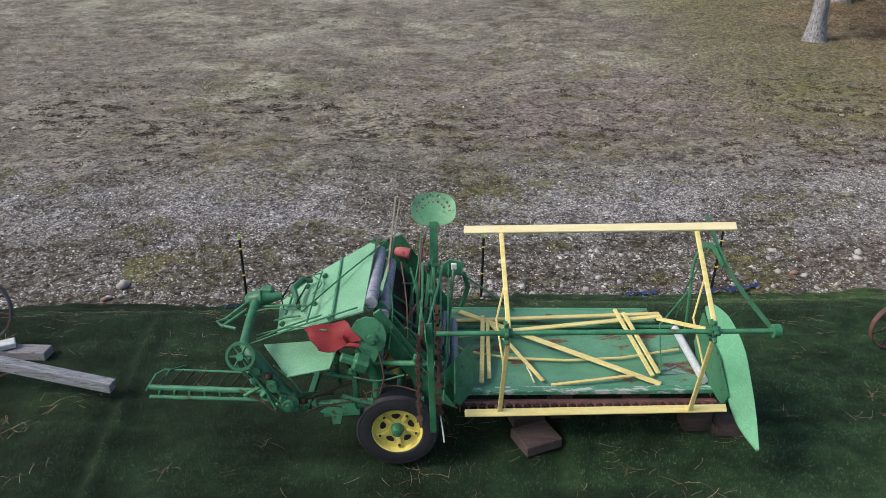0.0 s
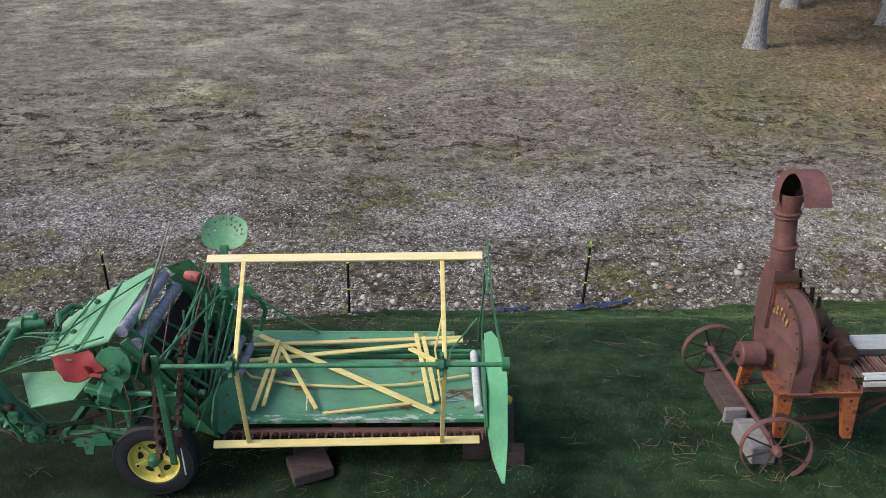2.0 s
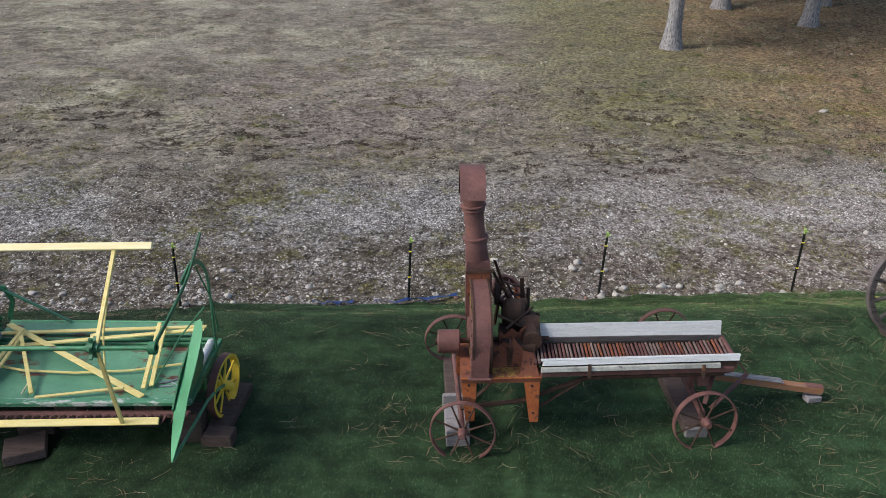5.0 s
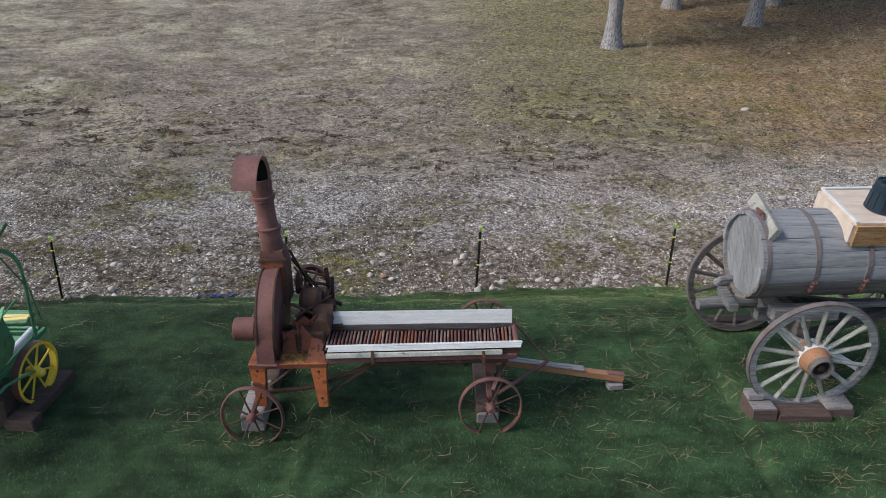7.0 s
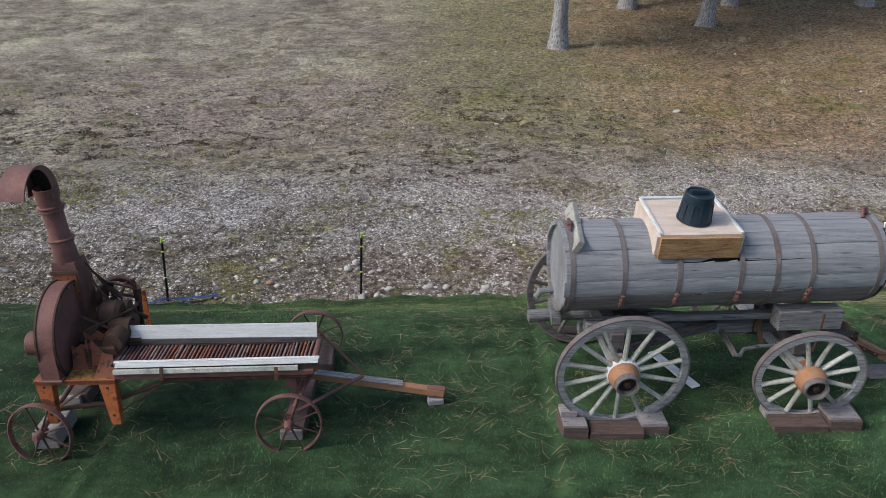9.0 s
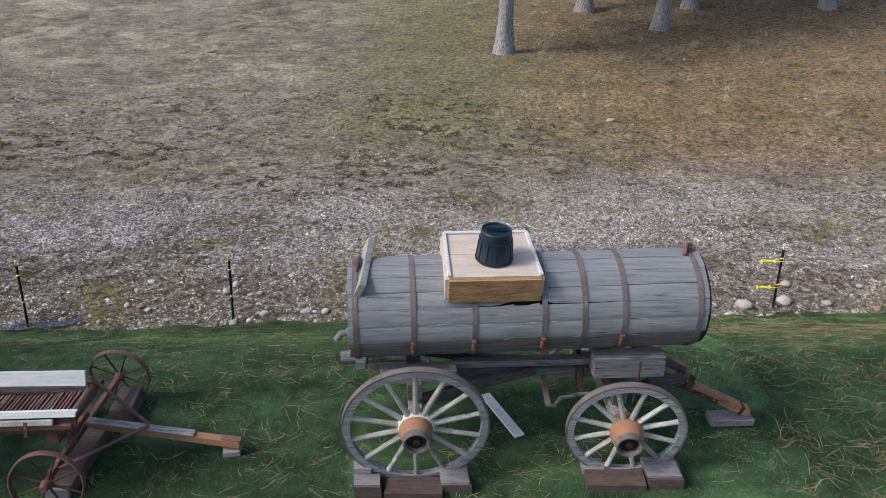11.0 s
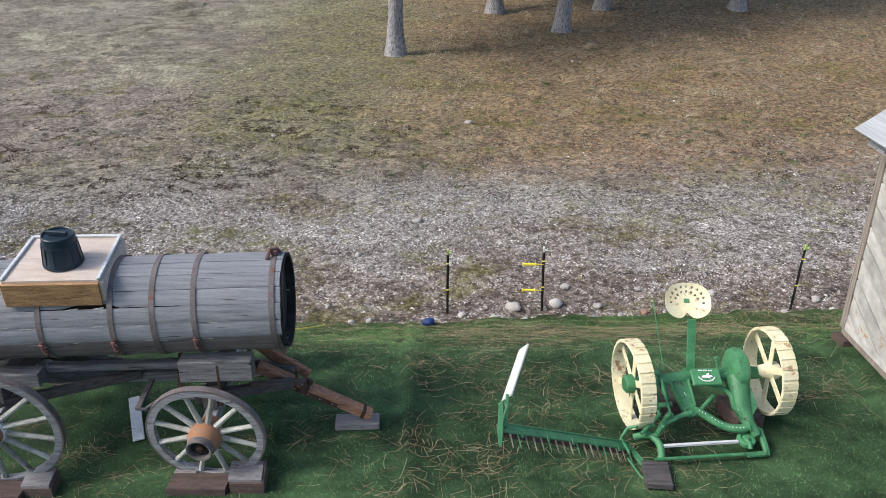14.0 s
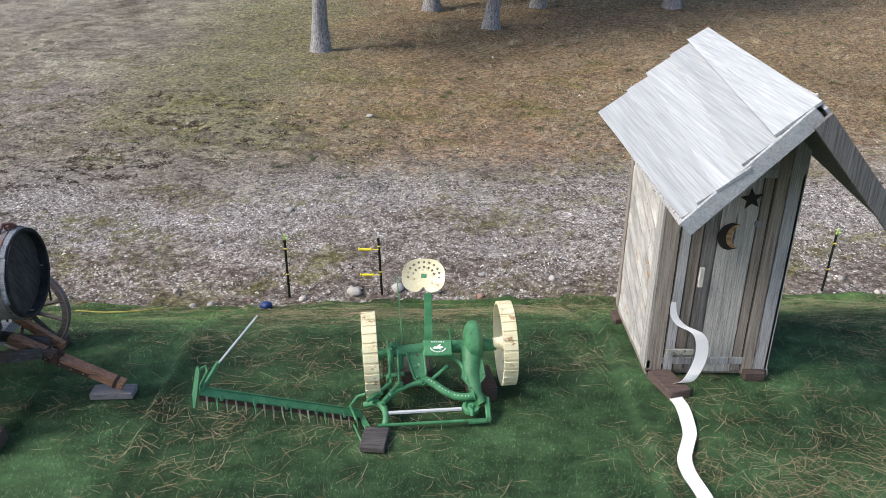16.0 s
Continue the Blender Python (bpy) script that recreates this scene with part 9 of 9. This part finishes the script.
# dry meadow grass in tussocks, short olive growth, russet needles under the pines
def zone_olive(x, y):
    return smooth(6.5, 10.5, x + 1.5 * wave(x, y, 0.5, 2)) * smooth(16.0, 18.5, y + 1.2 * wave(x, y, 0.7, 1))


def zone_russet(x, y):
    return smooth(11.5, 14.5, x + 1.5 * wave(x, y, 0.6, 5)) * smooth(14.6, 16.2, y + 0.8 * wave(x, y, 0.9, 2)) * (1 - smooth(19, 24, y + 2 * wave(x, y, 0.5, 3)) * 0.6)


def tussocks(x, y):
    return 0.5 + 0.75 * wave(x, y, 0.55, 3) + 0.4 * wave(x, y, 1.7, 6) + 0.3 * wave(x, y, 4.3, 1)


def meadow(name, n, keep, material, label, lo, hi, lean):
    x, y = rng.uniform(-17, 37, n), 12.5 + 23.5 * rng.uniform(0, 1, n) ** 1.6
    ok = (rng.uniform(0, 1, n) < keep(x, y)) & (np.abs(x - 10) < 10 + 0.75 * (y - 6))
    x, y = x[ok], y[ok]
    k = len(x)
    tall = 0.75 + 0.6 * np.clip(wave(x, y, 2.3, 2), -0.6, 1)
    combed = 2.6 + 2.2 * vnoise(x, y, 0.9, 5) + 1.2 * vnoise(x, y, 2.6, 1) + rng.normal(0, 0.5, k)
    v, f = blades(x, y, field_z(x, y) - 0.004, rng.uniform(lo, hi, k) * tall, rng.uniform(0.0025, 0.0065, k), rng.uniform(*lean, k), combed)
    tagged(from_arrays(name, v, f, material), label, "grass", "", "stuff")


def mud_mask(x, y):
    """Bare dark spots, most where the meadow meets the gravel."""
    zone = smooth(13.6, 15.4, y) * (1 - 0.85 * smooth(17.5, 22.0, y)) * (1 - 0.6 * smooth(9.0, 13.0, x))
    where = smooth(-0.1, 0.5, fbm(x, y * 1.3, 0.45, 6))
    return smooth(0.1, 0.35, fbm(x, y * 1.8, 2.6, 6)) * zone * (0.25 + 0.75 * where)


def trodden(x, y):
    """Where feet have worn the meadow thin."""
    return smooth(-2.0, 2.5, x + 2 * wave(x, y, 0.5, 6)) * (1 - smooth(6.5, 10.0, x + 2 * wave(x, y, 0.6, 2))) * smooth(15.5, 17.5, y + 1.5 * wave(x, y, 0.6, 4)) * (1 - smooth(20.5, 24.0, y + 2 * wave(x, y, 0.5, 1)))


edge_in = lambda x, y: smooth(13.6, 17.5, y + 1.5 * wave(x, y, 0.8, 1))
meadow("meadow_grass", 1100000, lambda x, y: edge_in(x, y) * np.clip(tussocks(x, y), 0.06, 1) * (1 - 0.65 * np.maximum(zone_olive(x, y), zone_russet(x, y))) * (1 - np.clip(1.3 * mud_mask(x, y), 0, 1)) * (1 - 0.8 * moss_mask(x, y)) * (1 - 0.6 * trodden(x, y)), DRYBLADE, "short dry straw-coloured meadow grass", 0.04, 0.14, (0.7, 1.5))
meadow("olive_grass", 420000, lambda x, y: zone_olive(x, y) * (1 - 0.5 * zone_russet(x, y)) * (0.5 + 0.5 * wave(x, y, 1.3, 3)), OLIVEBLADE, "short olive and dry grass", 0.03, 0.1, (0.5, 1.4))
meadow("fallen_needles", 420000, lambda x, y: zone_russet(x, y) * (0.42 + 0.4 * wave(x, y, 1.2, 7) + 0.3 * wave(x, y, 3.3, 2)), RUSSET, "russet fallen pine needles", 0.06, 0.16, (1.2, 1.55))

cx, cy = place(850000, -12, 24, 13.5, 23, lambda x, y: mud_mask(x, y) * np.clip(0.75 + 1.3 * vnoise(x, y, 6.0, 3), 0.03, 1))
v, f = stones(cx, cy, field_z(cx, cy), np.exp(rng.normal(math.log(0.015), 0.35, len(cx))))
tagged(from_arrays("soil_clods", v, f, SOIL), "dark bare soil between the grass", "soil", "", "stuff")

mx_, my_ = place(900000, -9, 27, 9.9, 24, lambda x, y: moss_mask(x, y) * np.clip(0.6 + 0.7 * vnoise(x, y, 6.0, 1), 0.05, 1))
k = len(mx_)
v, f = blades(mx_, my_, field_z(mx_, my_) - 0.002, rng.uniform(0.015, 0.04, k), rng.uniform(0.005, 0.009, k), rng.uniform(0.2, 1.3, k))
tagged(from_arrays("moss", v, f, MOSS), "yellow-green moss at the edge of the gravel", "moss", "", "stuff")

# stray pale stones in the meadow, long pale grass combed over in tufts under the pines
sx, sy = place(5200, -15, 34, 14.5, 34, lambda x, y: np.clip(0.35 + 0.5 * wave(x, y, 0.5, 8) - 0.012 * (y - 14), 0.05, 1))
v, f = stones(sx, sy, field_z(sx, sy) + 0.006, np.clip(np.exp(rng.normal(math.log(0.016), 0.5, len(sx))), 0.008, 0.055))
tagged(from_arrays("meadow_stones", v, f, MEADOW_STONE), "small pale stones and clods strewn over the meadow", "stones", "", "stuff")
tx, ty = place(1500, -16, 37, 15.6, 36, lambda x, y: np.clip((0.08 + 0.8 * smooth(9, 15, x) * smooth(17, 19.5, y)) * (0.6 + 0.8 * wave(x, y, 0.8, 3)), 0, 1))
m = rng.integers(10, 34, len(tx))
way = np.repeat(0.3 + 1.9 * vnoise(tx, ty, 0.4, 3) + rng.normal(0, 0.5, len(tx)), m)
tx, ty = np.repeat(tx, m) + rng.normal(0, 0.07, m.sum()), np.repeat(ty, m) + rng.normal(0, 0.07, m.sum())
k = len(tx)
v, f = blades(tx, ty, field_z(tx, ty) + 0.01, rng.uniform(0.15, 0.46, k), rng.uniform(0.002, 0.0042, k), rng.uniform(0.9, 1.45, k), way + rng.normal(0, 0.35, k))
tagged(from_arrays("long_grass", v, f, STRAWBLADE), "long pale grass lying in tufts under the pines", "grass", "", "stuff")
wx, wy = place(420, -12, 36, 14.5, 33, lambda x, y: np.clip(0.2 + 0.5 * smooth(8, 16, x) + 0.4 * wave(x, y, 0.5, 4), 0, 1))
m = rng.integers(12, 40, len(wx))
wx, wy = np.repeat(wx, m) + rng.normal(0, 0.06, m.sum()), np.repeat(wy, m) + rng.normal(0, 0.06, m.sum())
k = len(wx)
v, f = blades(wx, wy, field_z(wx, wy), rng.uniform(0.03, 0.075, k), rng.uniform(0.008, 0.016, k), rng.uniform(0.4, 1.3, k))
tagged(from_arrays("weeds", v, f, WEEDLEAF), "small green weeds scattered through the dry grass", "weeds", "", "stuff")

# fibres of the turf
tx, ty = place(520000, -6.5, 25.0, 3.6, 10.2, lambda x, y: (y < turf_edge(x) - 0.02) * 1.0)
k = len(tx)
v, f = blades(tx, ty, turf_z(tx, ty) - 0.002, rng.uniform(0.012, 0.03, k), rng.uniform(0.003, 0.005, k), rng.uniform(0.5, 1.35, k))
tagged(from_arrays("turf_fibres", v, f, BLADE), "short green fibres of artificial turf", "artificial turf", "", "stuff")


# fallen pine needles and straws, in small bunches
def needles(n, x0, x1, y0, y1, keep):
    cx, cy = place(n, x0, x1, y0, y1, keep)
    m = rng.integers(1, 8, len(cx))
    cx, cy = np.repeat(cx, m) + rng.normal(0, 0.05, m.sum()), np.repeat(cy, m) + rng.normal(0, 0.05, m.sum())
    k = len(cx)
    a = rng.uniform(0, 2 * np.pi, k)
    L = rng.uniform(0.07, 0.2, k) * (1 + 0.25 * smooth(10, 14, cx))
    bend = rng.normal(0, 0.65, k)
    w = rng.uniform(0.0009, 0.0018, k)
    rows = []
    px, py = cx.copy(), cy.copy()
    for j in range(5):
        z = turf_z(px, py) + 0.016 + 0.01 * np.sin(j * 0.8 + a) + np.where(py > turf_edge(px), 0.05, 0)
        s = np.stack([-np.sin(a), np.cos(a), np.zeros(k)], 1) * w[:, None]
        p = np.stack([px, py, z], 1)
        rows += [p - s, p + s]
        px, py = px + np.cos(a) * L / 4, py + np.sin(a) * L / 4
        a = a + bend / 4
    v = np.stack(rows, 1).reshape(-1, 3)
    q = np.array([[0, 1, 3, 2], [2, 3, 5, 4], [4, 5, 7, 6], [6, 7, 9, 8]])
    return v, (q[None] + (np.arange(k) * 10)[:, None, None]).reshape(-1, 4)


def litter_keep(x, y):
    base = 0.09 + 0.22 * smooth(3, 12, x) + 0.5 * smooth(11.5, 14.5, x)
    return np.clip((base + 0.35 * smooth(8.3, 9.2, y) * smooth(4, 9, x)) * (0.6 + 0.6 * wave(x, y, 1.1, 3) + 0.4 * wave(x, y, 2.9, 1)), 0.04, 1) * (y < turf_edge(x) - 0.1)


v, f = needles(19000, -6.5, 25.0, 3.8, 10.2, litter_keep)
tagged(from_arrays("needle_litter", v, f, NEEDLE_DRY), "dry straw-coloured pine needles strewn on the turf", "pine needles", "", "stuff")


# ---- stones along the foot of the bank ----
def rock_mesh(seed, material):
    bm = bmesh.new()
    bmesh.ops.create_icosphere(bm, subdivisions=2, radius=1.0)
    for p in bm.verts:
        p.co *= 1 + 0.42 * noise.noise(p.co * 1.3 + Vector((seed * 7.1, 0, 0))) + 0.14 * noise.noise(p.co * 4 + Vector((0, seed, 0)))
        p.co.z *= 0.62
        p.co.y *= 0.8
    me = bpy.data.meshes.new("rock")
    bm.to_mesh(me)
    bm.free()
    me.materials.append(material)
    me.shade_smooth()
    return me


RED_STONE = mat("reddish_stone", (0.26, 0.15, 0.11), (0.36, 0.22, 0.17), 9, 0.85, bump=0.4)
rocks = [rock_mesh(k, STONE) for k in range(7)] + [rock_mesh(9, RED_STONE)]
rnd = random.Random(21)


def rock(x, y, r, kind=None):
    ob = new("rock", rocks[rnd.randrange(7) if kind is None else kind])
    ob.location = (x, y, ground_at(x, y) + r * 0.22)
    ob.rotation_euler = (rnd.uniform(-0.2, 0.2), rnd.uniform(-0.2, 0.2), rnd.uniform(0, 6.3))
    ob.scale = (r, r, r)
    tagged(ob, "pale grey rounded stone in the gravel" if kind != 7 else "reddish brown rounded stone in the gravel", "stone", "stones at the foot of the bank")


for x, y, r, kind in ((5.2, 10.6, 0.065, None), (5.42, 10.55, 0.07, 7), (6.6, 10.95, 0.08, None), (1.06, 10.98, 0.06, None), (6.7, 11.15, 0.07, None), (5.2, 11.0, 0.05, None), (12.85, 13.3, 0.085, None), (14.35, 10.5, 0.13, None), (15.0, 10.62, 0.12, None),
                      (15.2, 11.1, 0.085, None), (15.6, 10.55, 0.07, None), (11.9, 12.1, 0.06, None), (17.4, 10.9, 0.07, None), (16.3, 11.0, 0.06, None), (13.9, 18.4, 0.1, None), (9.4, 17.6, 0.06, None), (-4.9, 10.4, 0.12, None), (7.3, 10.35, 0.07, None), (7.9, 10.4, 0.08, None), (8.8, 10.4, 0.07, None), (0.2, 10.5, 0.06, None), (2.4, 10.5, 0.06, None), (-2.7, 10.02, 0.06, None), (18.9, 10.7, 0.09, None)):
    rock(x, y, r, kind)
for k in range(150):
    x, y = rnd.uniform(-6.5, 23), 9.95 + abs(rnd.gauss(0, 0.9 if k < 60 else 0.28))
    rock(x, max(y, float(turf_edge(x)) + 0.08), rnd.choice((0.025, 0.03, 0.035, 0.045, 0.055, 0.065)), 7 if rnd.random() < 0.08 else None)

# blue sheeting showing under the turf's edge, a yellow rope
for x, y, w, lean, lift in ((-3.0, 9.55, 0.12, 0.09, 0), (2.85, 9.9, 0.3, 0.03, 0.03), (4.1, 9.93, 0.62, 0.3, 0.05)):
    s = Shape()
    n = 8
    vs, fs = [], []
    for i in range(n + 1):
        a = i / n - 0.5
        px = x + a * 2 * w
        py = y + 0.04 * math.sin(i * 1.9) + lean * a
        for q in (0, 1):
            vs.append((px, py + q * 0.07, ground_at(px, py + q * 0.07) + 0.015 + lift + 0.03 * math.sin(i * 2.3 + q)))
        if i:
            fs.append((2 * i - 2, 2 * i, 2 * i + 1, 2 * i - 1))
    single("tarpaulin_scrap", s.add(vs, fs), PLASTIC_BLUE, (x, y, ground_at(x, y)), "crumpled scrap of blue sheeting at the turf edge", "tarpaulin", "scraps of blue sheeting")
ball = tagged(new("tarpaulin_scrap", rock_mesh(5, PLASTIC_BLUE)), "crumpled ball of blue sheeting at the turf edge", "tarpaulin", "scraps of blue sheeting")
ball.location, ball.scale = (13.12, 10.0, ground_at(13.12, 10.0) + 0.035), (0.1, 0.08, 0.11)
ROPE_YELLOW = mat("dulled_yellow_rope", (0.45, 0.4, 0.08), (0.6, 0.55, 0.16), 20, 0.8)
rope = [(10.63 + 0.13 * k, 9.42 + 0.006 * k * k + 0.03 * math.sin(k * 0.9), 0) for k in range(9)]
single("rope", Shape().tube([(x, y, ground_at(x, y) + 0.05) for x, y, z in rope], 0.009, 6), ROPE_YELLOW, (11.1, 9.48, ground_at(11.1, 9.48)), "yellow rope lying on the turf bank", "rope")
